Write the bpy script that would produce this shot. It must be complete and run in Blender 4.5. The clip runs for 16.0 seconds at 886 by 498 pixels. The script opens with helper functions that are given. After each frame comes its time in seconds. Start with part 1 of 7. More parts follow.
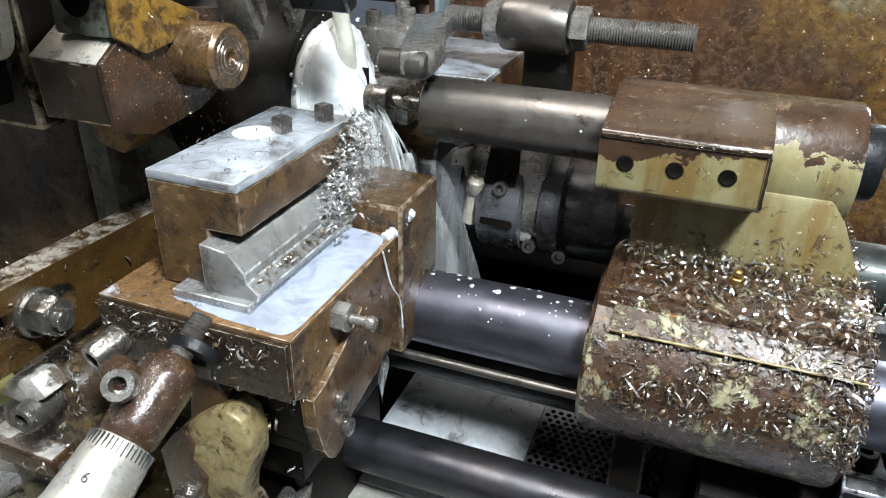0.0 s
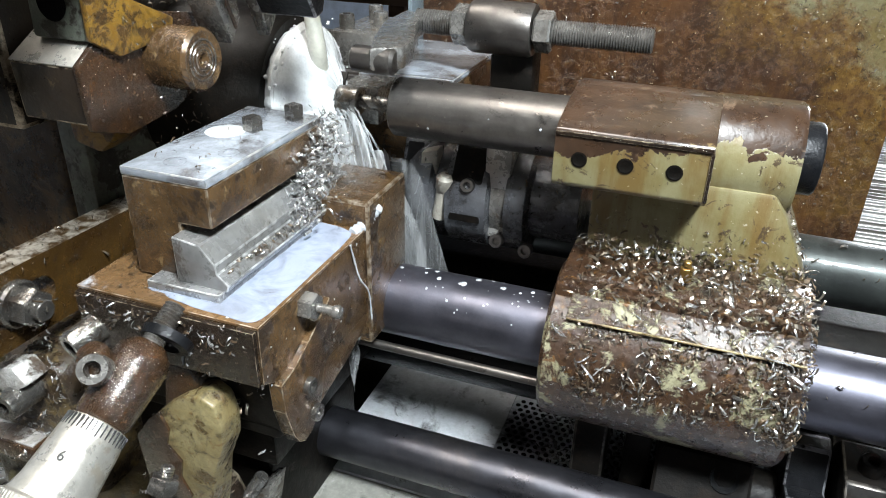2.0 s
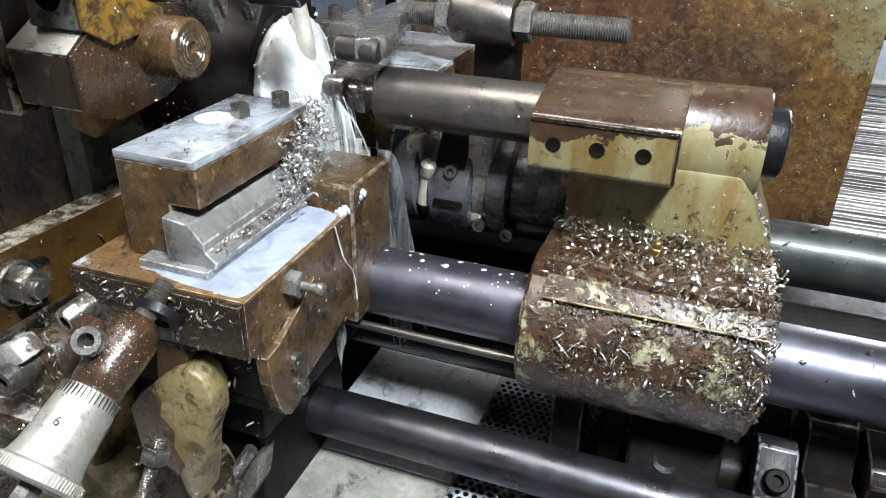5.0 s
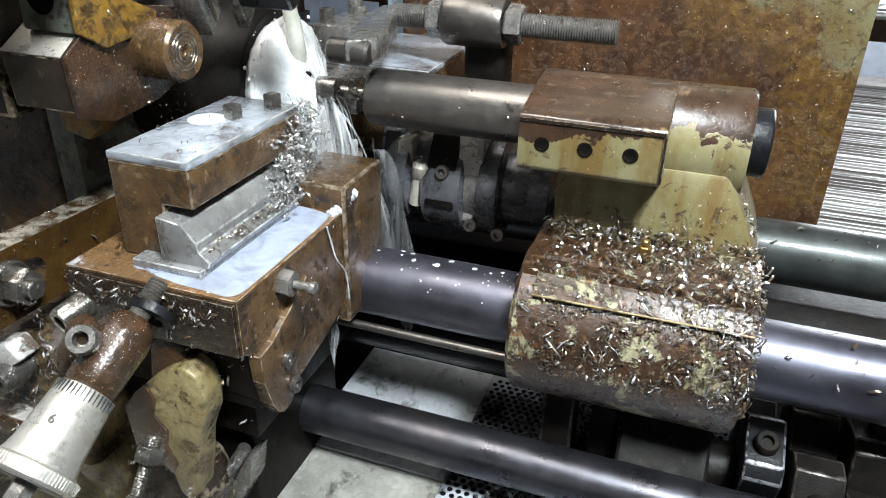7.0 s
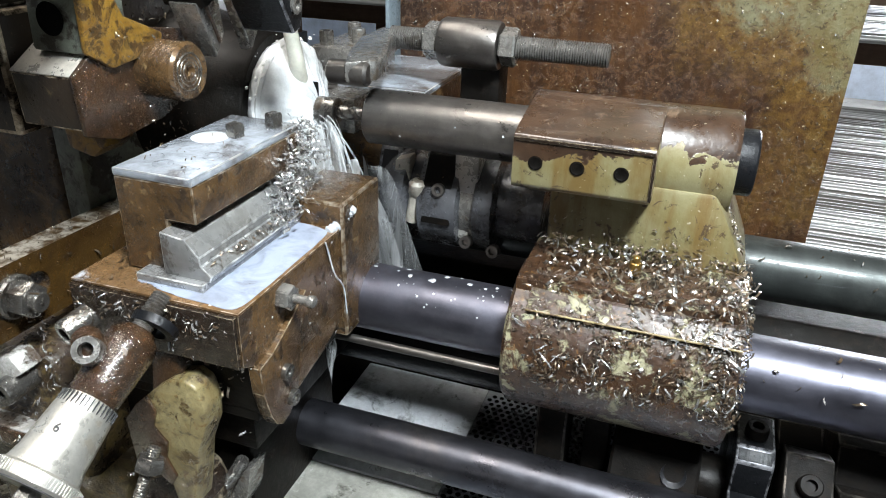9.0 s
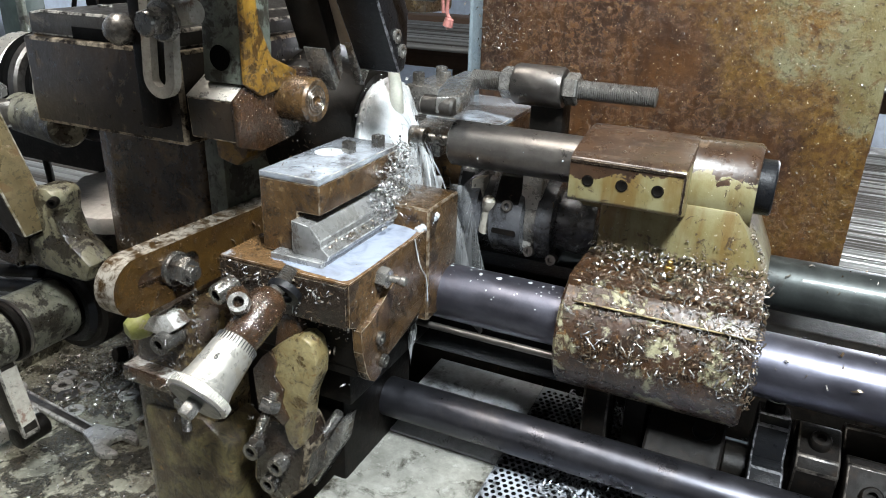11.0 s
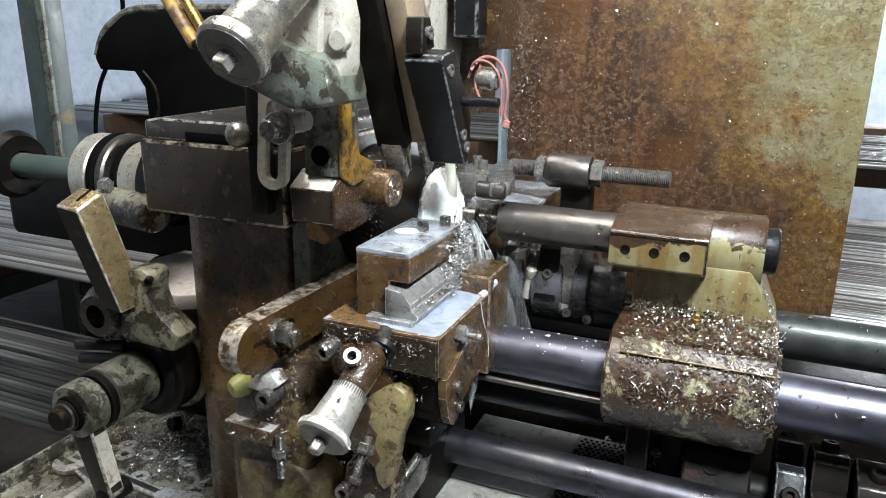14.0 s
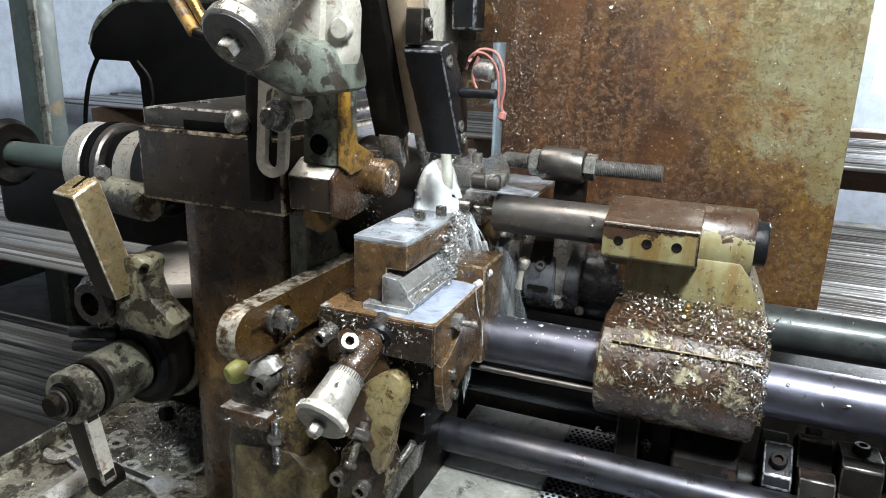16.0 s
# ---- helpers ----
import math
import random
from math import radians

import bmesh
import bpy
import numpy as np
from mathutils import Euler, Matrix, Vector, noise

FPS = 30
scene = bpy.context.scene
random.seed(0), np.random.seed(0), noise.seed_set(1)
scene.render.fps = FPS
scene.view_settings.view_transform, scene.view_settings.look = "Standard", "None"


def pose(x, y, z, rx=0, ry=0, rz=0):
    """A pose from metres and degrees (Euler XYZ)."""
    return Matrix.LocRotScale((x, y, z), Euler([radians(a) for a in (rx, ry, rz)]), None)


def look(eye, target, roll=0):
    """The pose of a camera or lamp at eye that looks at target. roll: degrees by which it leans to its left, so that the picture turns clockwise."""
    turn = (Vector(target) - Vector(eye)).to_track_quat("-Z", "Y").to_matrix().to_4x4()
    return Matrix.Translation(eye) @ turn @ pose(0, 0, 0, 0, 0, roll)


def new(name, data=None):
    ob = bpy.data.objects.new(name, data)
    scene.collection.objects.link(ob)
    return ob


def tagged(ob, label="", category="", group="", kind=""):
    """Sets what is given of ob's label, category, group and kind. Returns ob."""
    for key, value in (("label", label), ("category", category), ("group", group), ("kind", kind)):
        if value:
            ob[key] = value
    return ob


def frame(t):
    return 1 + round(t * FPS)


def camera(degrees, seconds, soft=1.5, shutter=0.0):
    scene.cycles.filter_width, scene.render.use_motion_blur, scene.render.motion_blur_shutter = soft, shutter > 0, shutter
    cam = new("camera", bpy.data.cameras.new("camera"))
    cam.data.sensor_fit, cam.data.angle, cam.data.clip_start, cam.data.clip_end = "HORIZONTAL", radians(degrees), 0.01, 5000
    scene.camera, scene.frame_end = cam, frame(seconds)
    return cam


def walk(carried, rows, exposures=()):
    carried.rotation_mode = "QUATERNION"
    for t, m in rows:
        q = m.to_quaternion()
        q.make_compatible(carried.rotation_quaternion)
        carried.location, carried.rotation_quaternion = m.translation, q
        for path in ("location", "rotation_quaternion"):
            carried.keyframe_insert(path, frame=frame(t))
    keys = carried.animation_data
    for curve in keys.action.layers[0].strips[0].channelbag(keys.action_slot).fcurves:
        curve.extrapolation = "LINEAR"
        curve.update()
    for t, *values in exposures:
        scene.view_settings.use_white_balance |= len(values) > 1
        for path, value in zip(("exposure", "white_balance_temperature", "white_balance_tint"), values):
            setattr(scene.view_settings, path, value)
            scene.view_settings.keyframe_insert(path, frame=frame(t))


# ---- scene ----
cam = camera(62.4, 16.0, soft=1.0)
PATH = [
    (0, (0.037, 0.074, 1.498), (-0.587, 1.732, 0.57), 1.1),
    (0.5, (0.045, 0.068, 1.5), (-0.565, 1.734, 0.578), 1.3),
    (1, (0.052, 0.068, 1.498), (-0.552, 1.73, 0.565), 1.4),
    (1.5, (0.061, 0.065, 1.502), (-0.545, 1.73, 0.574), 1.2),
    (2, (0.068, 0.055, 1.505), (-0.534, 1.724, 0.582), 1.2),
    (2.5, (0.073, 0.047, 1.504), (-0.524, 1.717, 0.579), 1.2),
    (3, (0.077, 0.045, 1.503), (-0.503, 1.709, 0.556), 1.7),
    (3.5, (0.082, 0.046, 1.503), (-0.492, 1.707, 0.549), 1.5),
    (4, (0.088, 0.042, 1.504), (-0.51, 1.701, 0.559), 1.1),
    (6.5, (0.097, 0.028, 1.509), (-0.497, 1.696, 0.579), 1.1),
    (7, (0.1, 0.027, 1.508), (-0.487, 1.699, 0.579), 1.1),
    (7.5, (0.102, 0.027, 1.509), (-0.49, 1.696, 0.581), 1.2),
    (8, (0.106, 0.024, 1.509), (-0.488, 1.699, 0.59), 0.9),
    (8.2, (0.103, 0.021, 1.508), (-0.475, 1.704, 0.595), 1.3),
    (10.3, (0.128, -0.047, 1.524), (-0.518, 1.652, 0.689), 1.5),
    (10.5, (0.136, -0.068, 1.525), (-0.538, 1.623, 0.697), 1.6),
    (11, (0.158, -0.14, 1.534), (-0.611, 1.535, 0.757), 1.7),
    (11.5, (0.128, -0.2, 1.548), (-0.601, 1.515, 0.822), 2.0),
    (12, (0.109, -0.264, 1.563), (-0.613, 1.486, 0.919), 1.0),
    (12.5, (0.108, -0.305, 1.566), (-0.617, 1.463, 0.973), 1.1),
    (13, (0.118, -0.322, 1.569), (-0.602, 1.454, 0.998), 1.0),
    (13.5, (0.118, -0.327, 1.569), (-0.613, 1.446, 1.003), 1.1),
    (14, (0.117, -0.321, 1.57), (-0.627, 1.445, 0.996), 0.8),
    (14.5, (0.112, -0.32, 1.566), (-0.623, 1.449, 0.989), 1.2),
    (15, (0.116, -0.326, 1.565), (-0.608, 1.447, 0.986), 1.2),
    (15.5, (0.113, -0.337, 1.563), (-0.608, 1.435, 0.981), 1.6),
    (16, (0.112, -0.34, 1.56), (-0.599, 1.439, 0.986), 1.7),
]
walk(cam, [(t, look(eye, target, roll)) for t, eye, target, roll in PATH])

# ---- world and light ----
world = bpy.data.worlds.new("shop_sky")
scene.world = world
world.use_nodes = True
wn = world.node_tree
sky = wn.nodes.new("ShaderNodeTexSky")
sky.sky_type, sky.sun_disc = "NISHITA", False
sky.sun_elevation, sky.sun_rotation = radians(48), radians(120)
wn.nodes["Background"].inputs["Strength"].default_value = 0.010
wn.links.new(sky.outputs[0], wn.nodes["Background"].inputs["Color"])


def area(name, m, sx, sy, power, col=(1, 1, 1)):
    d = bpy.data.lights.new(name, "AREA")
    d.shape, d.size, d.size_y, d.energy, d.color = "RECTANGLE", sx, sy, power, col
    ob = new(name, d)
    ob.matrix_world = m
    return ob


# daylight fill: unseen roof, gable and front openings, added; north window; operator's hung lamp
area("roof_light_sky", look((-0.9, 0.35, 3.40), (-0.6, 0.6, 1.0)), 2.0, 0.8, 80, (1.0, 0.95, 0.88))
area("gable_window_sky", look((3.85, -0.2, 1.9), (0.0, 0.6, 1.2)), 2.4, 1.6, 20, (0.80, 0.92, 1.0))
area("shop_front_sky", look((-0.8, -3.85, 2.4), (0.0, 0.6, 1.2)), 3.0, 1.4, 9, (1.0, 0.96, 0.90))
area("north_window_sky", look((2.2, 6.85, 1.9), (-2.5, 3.0, 1.2)), 2.2, 1.3, 520, (0.90, 0.95, 1.0))
LAMP = (0.52, -0.16, 2.60)
area("work_lamp_light", look(LAMP, (-0.1, 0.64, 1.15)), 0.32, 0.24, 92, (0.88, 0.96, 1.0))


# ---- materials ----
class Nodes:
    def __init__(self, name):
        self.m = bpy.data.materials.new(name)
        self.m.use_nodes = True
        self.t = self.m.node_tree
        self.b = self.t.nodes["Principled BSDF"]
        self.co = self.t.nodes.new("ShaderNodeTexCoord").outputs["Object"]

    def link(self, a, b):
        self.t.links.new(a, b)

    def noise(self, scale, detail=5, rough=0.6, dist=0.0, stretch=None):
        n = self.t.nodes.new("ShaderNodeTexNoise")
        n.inputs["Scale"].default_value, n.inputs["Detail"].default_value = scale, detail
        n.inputs["Roughness"].default_value, n.inputs["Distortion"].default_value = rough, dist
        src = self.co
        if stretch:
            mp = self.t.nodes.new("ShaderNodeMapping")
            mp.inputs["Scale"].default_value = stretch
            self.link(src, mp.inputs[0])
            src = mp.outputs[0]
        self.link(src, n.inputs["Vector"])
        return n.outputs["Fac"]

    def step(self, fac, lo, hi, a=0.0, b=1.0):
        n = self.t.nodes.new("ShaderNodeMapRange")
        n.inputs[1].default_value, n.inputs[2].default_value = lo, hi
        n.inputs[3].default_value, n.inputs[4].default_value = a, b
        self.link(fac, n.inputs[0])
        return n.outputs[0]

    def mix(self, fac, a, b):
        n = self.t.nodes.new("ShaderNodeMix")
        n.data_type = "RGBA"
        for sock, v in ((n.inputs[0], fac), (n.inputs[6], a), (n.inputs[7], b)):
            if isinstance(v, (tuple, float, int)):
                sock.default_value = (*v, 1) if isinstance(v, tuple) else v
            else:
                self.link(v, sock)
        return n.outputs[2]

    def mathn(self, op, a, b):
        n = self.t.nodes.new("ShaderNodeMath")
        n.operation = op
        for sock, v in zip(n.inputs, (a, b)):
            if isinstance(v, (float, int)):
                sock.default_value = v
            else:
                self.link(v, sock)
        return n.outputs[0]

    def bump(self, h, strength, dist=0.002):
        n = self.t.nodes.new("ShaderNodeBump")
        n.inputs["Strength"].default_value, n.inputs["Distance"].default_value = strength, dist
        self.link(h, n.inputs["Height"])
        self.link(n.outputs[0], self.b.inputs["Normal"])

    def put(self, name, v):
        s = self.b.inputs[name]
        if isinstance(v, (float, int)):
            s.default_value = v
        elif isinstance(v, tuple):
            s.default_value = (*v, 1)
        else:
            self.link(v, s)


def worn(name, a, b, patch=None, amount=0.5, rough=(0.35, 0.45), metal=(0.0, 0.0), scale=14, grain=260, bump=0.25,
         coat=0.0, stretch=None, edge=0.02, third=None, third_amount=0.6, grime=0.0, wear=None, specks=0.6, spec=0.42):
    """Two tones that drift into each other, patches of another coat, grime, painted glints, fine grain, rubbed edges
    and an oil film.
    """
    k = Nodes(name)
    col = k.mix(k.step(k.noise(scale, 6, 0.62, 0.3, stretch), 0.35, 0.65), a, b)
    fine = k.noise(grain, 3, 0.7, 0, stretch)
    r, mt = rough[0], metal[0]
    height = fine
    if patch:
        mask = k.step(k.noise(scale * 0.75, 10, 0.7, 0.35), amount - edge, amount + edge)
        col = k.mix(mask, col, patch)
        r = k.step(mask, 0, 1, rough[0], rough[1])
        mt = k.step(mask, 0, 1, metal[0], metal[1])
        height = k.mathn("ADD", k.mathn("MULTIPLY", fine, 0.5), k.mathn("MULTIPLY", mask, -0.6))
    if third:
        spots = k.step(k.noise(scale * 2.7, 8, 0.7, 0.6), third_amount - 0.03, third_amount + 0.05)
        col = k.mix(spots, col, third)
    col = k.mix(k.step(k.noise(scale * 5, 6, 0.75), 0.4, 0.75, 0.0, 0.55), col, tuple(0.4 * c for c in a))
    if grime:
        dirt = k.step(k.noise(scale * 1.7, 11, 0.74, 0.8), 0.63 - 0.22 * grime, 0.72 - 0.12 * grime, 0, 0.92)
        col = k.mix(dirt, col, (0.016, 0.011, 0.008))
        if specks:
            # pale specks painted as glints off drops and chips
            bits = k.step(k.noise(scale * 17, 6, 0.75, 0.8), 0.655, 0.69, 0, specks)
            col = k.mix(bits, col, (0.50, 0.45, 0.36))
    k.put("Base Color", col)
    k.put("Roughness", k.mathn("ADD", r, k.step(k.noise(scale * 3, 5, 0.7), 0.3, 0.7, -0.12, 0.14)))
    k.put("Metallic", mt)
    k.put("Coat Weight", min(1.0, coat * 0.9))
    k.put("Coat Roughness", 0.05)
    k.put("Specular IOR Level", spec)
    height = k.mathn("ADD", height, k.mathn("MULTIPLY", k.noise(grain * 0.3, 6, 0.72), 0.9))
    k.bump(height, bump * 1.3)
    if coat:
        n = k.t.nodes.new("ShaderNodeBump")
        n.inputs["Strength"].default_value, n.inputs["Distance"].default_value = 0.8 if bump > 0.1 else 0.15, 0.004
        k.link(k.mathn("ADD", k.noise(scale * 4, 5, 0.62, 0.4), k.mathn("MULTIPLY", k.noise(scale * 13, 4, 0.6, 0.3), 0.18)), n.inputs["Height"])
        k.link(n.outputs[0], k.b.inputs["Coat Normal"])
    if wear:
        e = Nodes(name + ", rubbed edge")
        e.put("Base Color", e.mix(e.step(e.noise(scale * 3, 6, 0.7, 0.3), 0.42, 0.6), tuple(0.7 * c for c in a), wear))
        e.put("Roughness", 0.34)
        e.put("Metallic", 0.6)
        RUBBED[k.m.name] = e.m
    return k.m


RUBBED = {}
M = {}
EDGE = (0.55, 0.50, 0.43)
M["rust_oil"] = worn("oily rusted steel", (0.060, 0.028, 0.011), (0.020, 0.011, 0.006), (0.13, 0.070, 0.024), 0.62, (0.2, 0.3), (0.1, 0.2), 45, coat=1.0, grime=0.6)
M["block_side"] = worn("brown oily ground steel", (0.155, 0.088, 0.036), (0.060, 0.033, 0.014), (0.022, 0.014, 0.009), 0.57, (0.2, 0.32), (0.35, 0.2), 38, coat=0.8, grime=0.42, wear=(0.42, 0.35, 0.27), third=(0.26, 0.175, 0.085), third_amount=0.62)
# oily steel taken near black: shade of gaps and hollows is in it too
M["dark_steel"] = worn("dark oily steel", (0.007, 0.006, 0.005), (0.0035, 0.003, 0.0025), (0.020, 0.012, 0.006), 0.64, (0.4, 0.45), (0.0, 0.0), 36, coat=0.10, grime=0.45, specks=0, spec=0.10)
M["black_oxide"] = worn("black oxide steel", (0.011, 0.0115, 0.0135), (0.005, 0.0055, 0.0065), None, rough=(0.36, 0.4), metal=(0.1, 0.1), scale=36, coat=0.08, grime=0.25, specks=0, spec=0.2, wear=(0.3, 0.3, 0.32))
M["bare_steel"] = worn("bare machined steel", (0.29, 0.28, 0.262), (0.19, 0.18, 0.165), (0.10, 0.075, 0.05), 0.60, (0.26, 0.4), (0.65, 0.5), 42, bump=0.15, coat=0.4, grime=0.35, specks=0)
M["bar_chrome"] = worn("ground guide bar steel", (0.13, 0.13, 0.16), (0.09, 0.09, 0.114), (0.095, 0.076, 0.086), 0.62, (0.40, 0.44), (0.92, 0.85), 6, 200, 0.05, stretch=(0.25, 2.0, 2.0), edge=0.08, grime=0.1, specks=0)
M["bar_dull"] = worn("dull grey green guide bar", (0.055, 0.062, 0.06), (0.032, 0.036, 0.035), (0.085, 0.09, 0.086), 0.58, (0.42, 0.36), (0.6, 0.6), 9, 220, 0.10, stretch=(2.6, 0.5, 0.5), edge=0.06, coat=0.2, grime=0.35, specks=0)
M["quill"] = worn("worn quill steel", (0.20, 0.185, 0.17), (0.11, 0.10, 0.095), (0.30, 0.285, 0.27), 0.62, (0.36, 0.3), (0.9, 0.95), 16, 200, 0.08, stretch=(0.3, 2.2, 2.2), edge=0.08, grime=0.15, wear=(0.6, 0.58, 0.55))
# shadow under the tailstock is put into this near-black tone and its edges
M["cam_steel"] = worn("cam steel darkened for shade", (0.012, 0.0105, 0.0095), (0.005, 0.0045, 0.004), (0.030, 0.017, 0.014), 0.62, (0.5, 0.55), (0.0, 0.0), 30, grime=0.5, specks=0.1, spec=0.08, wear=(0.09, 0.08, 0.07))
M["housing"] = worn("oily brown black casting", (0.024, 0.016, 0.010), (0.009, 0.0065, 0.0045), (0.085, 0.056, 0.026), 0.62, (0.34, 0.42), (0.0, 0.0), 27, 220, 0.3, coat=0.5, grime=0.5, specks=0.3, third=(0.11, 0.078, 0.04), third_amount=0.64, wear=(0.46, 0.38, 0.28))
M["grease"] = worn("black greased steel face", (0.026, 0.016, 0.010), (0.010, 0.007, 0.005), (0.065, 0.040, 0.021), 0.64, (0.22, 0.32), (0.1, 0.1), 42, coat=0.8, grime=0.5, specks=0.5, wear=(0.34, 0.28, 0.2))
M["drum_steel"] = worn("dark wet drum steel", (0.17, 0.175, 0.19), (0.07, 0.072, 0.08), (0.03, 0.027, 0.026), 0.58, (0.24, 0.3), (0.5, 0.4), 18, coat=0.8, grime=0.3, specks=0.2, wear=(0.55, 0.55, 0.56))
# tone raised above the housing's for light reflected off the cover's top
M["cover"] = worn("dark worn cover plate", (0.045, 0.04, 0.035), (0.022, 0.02, 0.018), (0.10, 0.085, 0.07), 0.62, (0.4, 0.4), (0.3, 0.3), 28, coat=0.3, grime=0.35, specks=0.2, wear=(0.62, 0.58, 0.52))
M["rod_dark"] = worn("dark oiled rod", (0.085, 0.085, 0.098), (0.045, 0.045, 0.053), (0.12, 0.11, 0.11), 0.6, (0.33, 0.28), (0.9, 0.9), 8, 200, 0.04, stretch=(0.3, 2.0, 2.0), edge=0.08)
M["olive_rust"] = worn("rust with olive paint left", (0.055, 0.027, 0.013), (0.026, 0.014, 0.008), (0.28, 0.265, 0.165), 0.565, (0.30, 0.36), (0.0, 0.0), 36, 220, 0.4, coat=0.7, third=(0.15, 0.072, 0.02), third_amount=0.60, grime=0.5)
M["grey_green"] = worn("worn grey green paint", (0.15, 0.165, 0.135), (0.085, 0.095, 0.075), (0.030, 0.024, 0.017), 0.53, (0.4, 0.4), (0.0, 0.1), 34, 220, 0.35, coat=0.4, grime=0.55, specks=0.3)
M["pale_paint"] = worn("chipped pale casting paint", (0.46, 0.43, 0.37), (0.36, 0.33, 0.28), (0.22, 0.135, 0.10), 0.60, (0.36, 0.42), (0.0, 0.0), 36, 220, 0.35, coat=0.35, third=(0.16, 0.17, 0.15), third_amount=0.63, grime=0.3)
M["yellow_paint"] = worn("oily yellow paint", (0.30, 0.17, 0.025), (0.19, 0.095, 0.014), (0.065, 0.032, 0.010), 0.51, (0.38, 0.36), (0.0, 0.1), 38, 220, 0.35, coat=0.5, grime=0.55)
M["tan_paint"] = worn("tan casting paint", (0.17, 0.12, 0.045), (0.085, 0.055, 0.02), (0.026, 0.015, 0.008), 0.455, (0.36, 0.3), (0.0, 0.0), 45, 220, 0.4, coat=0.8, grime=0.65)
M["link_face"] = worn("brown oiled link face", (0.085, 0.045, 0.012), (0.040, 0.020, 0.006), (0.020, 0.011, 0.005), 0.60, (0.2, 0.28), (0.2, 0.1), 26, coat=1.0, grime=0.35, wear=(0.50, 0.45, 0.38))
# darker copy of the lever steel, for the side turned from the light
M["lever_dark"] = worn("worn lever steel with shade in its tone", (0.032, 0.027, 0.022), (0.016, 0.014, 0.012), (0.06, 0.047, 0.032), 0.62, (0.4, 0.4), (0.5, 0.4), 14, coat=0.15, grime=0.3, specks=0, wear=(0.6, 0.56, 0.5))
M["lever_steel"] = worn("rubbed lever steel", (0.36, 0.28, 0.15), (0.24, 0.175, 0.085), (0.16, 0.10, 0.045), 0.58, (0.3, 0.4), (0.7, 0.4), 28, coat=0.2, grime=0.3, wear=(0.7, 0.66, 0.58))


# light on the slide's flank is put into this tan
M["slide_tan"] = worn("stained slide steel, tan for its lit flank", (0.40, 0.31, 0.22), (0.30, 0.22, 0.15), (0.14, 0.075, 0.03), 0.60, (0.34, 0.36), (0.2, 0.1), 10, 220, 0.2, coat=0.4, grime=0.2, specks=0.2)


def guard_material():
    """Rusted sheet: olive paint left towards one corner, dark runs and blotches below."""
    k = Nodes("rust-streaked guard sheet")
    xyz = k.t.nodes.new("ShaderNodeSeparateXYZ")
    k.link(k.co, xyz.inputs[0])
    rust = k.mix(k.step(k.noise(8, 10, 0.7, 0.4), 0.38, 0.62), (0.030, 0.0125, 0.006), (0.088, 0.038, 0.012))
    runs = k.step(k.noise(22, 7, 0.65, 0.2, (1.0, 1.0, 0.05)), 0.48, 0.60, 0, 0.8)
    rust = k.mix(runs, rust, (0.026, 0.011, 0.006))
    field = k.step(k.noise(5, 6, 0.6, 0.3), 0.42, 0.60)
    flecks = k.mathn("MULTIPLY", k.step(k.noise(75, 10, 0.8, 0.5), 0.50, 0.57), field)
    rust = k.mix(k.mathn("MULTIPLY", flecks, 0.7), rust, (0.155, 0.070, 0.021))
    rust = k.mix(k.mathn("MULTIPLY", k.step(k.noise(150, 8, 0.8, 0.4), 0.56, 0.60), k.mathn("ADD", k.mathn("MULTIPLY", field, 0.45), 0.06)), rust, (0.24, 0.16, 0.08))
    olive = k.mix(k.step(k.noise(11, 8, 0.68, 0.3), 0.36, 0.62), (0.185, 0.175, 0.10), (0.13, 0.095, 0.033))
    olive = k.mix(k.step(k.noise(48, 10, 0.76, 0.6), 0.55, 0.61, 0, 0.75), olive, (0.10, 0.052, 0.018))
    f = k.mathn("ADD", k.mathn("MULTIPLY", xyz.outputs[2], 0.66), k.mathn("MULTIPLY", xyz.outputs[0], 0.95))
    f = k.mathn("ADD", f, k.mathn("MULTIPLY", k.noise(9, 13, 0.78, 0.3), 0.75))
    mask = k.step(f, 0.72, 0.79)
    gold = k.mix(k.step(k.noise(60, 9, 0.76, 0.4), 0.46, 0.58), (0.17, 0.095, 0.020), (0.075, 0.036, 0.010))
    col = k.mix(k.step(f, 0.60, 0.73, 0, 0.85), rust, gold)
    col = k.mix(mask, col, olive)
    col = k.mix(k.step(k.noise(100, 9, 0.78, 0.6), 0.56, 0.60, 0, 0.7), col, (0.022, 0.011, 0.006))
    col = k.mix(k.step(k.noise(210, 3, 0.6), 0.67, 0.70, 0, 0.9), col, (0.52, 0.44, 0.31))
    k.put("Base Color", col)
    k.put("Roughness", k.step(k.noise(40, 6, 0.7), 0.3, 0.7, 0.26, 0.5))
    k.put("Coat Weight", 0.3)
    k.put("Coat Roughness", 0.2)
    k.bump(k.mathn("ADD", k.noise(90, 8, 0.7), k.mathn("ADD", k.mathn("MULTIPLY", mask, 0.4), k.mathn("MULTIPLY", flecks, 0.5))), 0.7, 0.003)
    return k.m


M["plate_rust"] = guard_material()


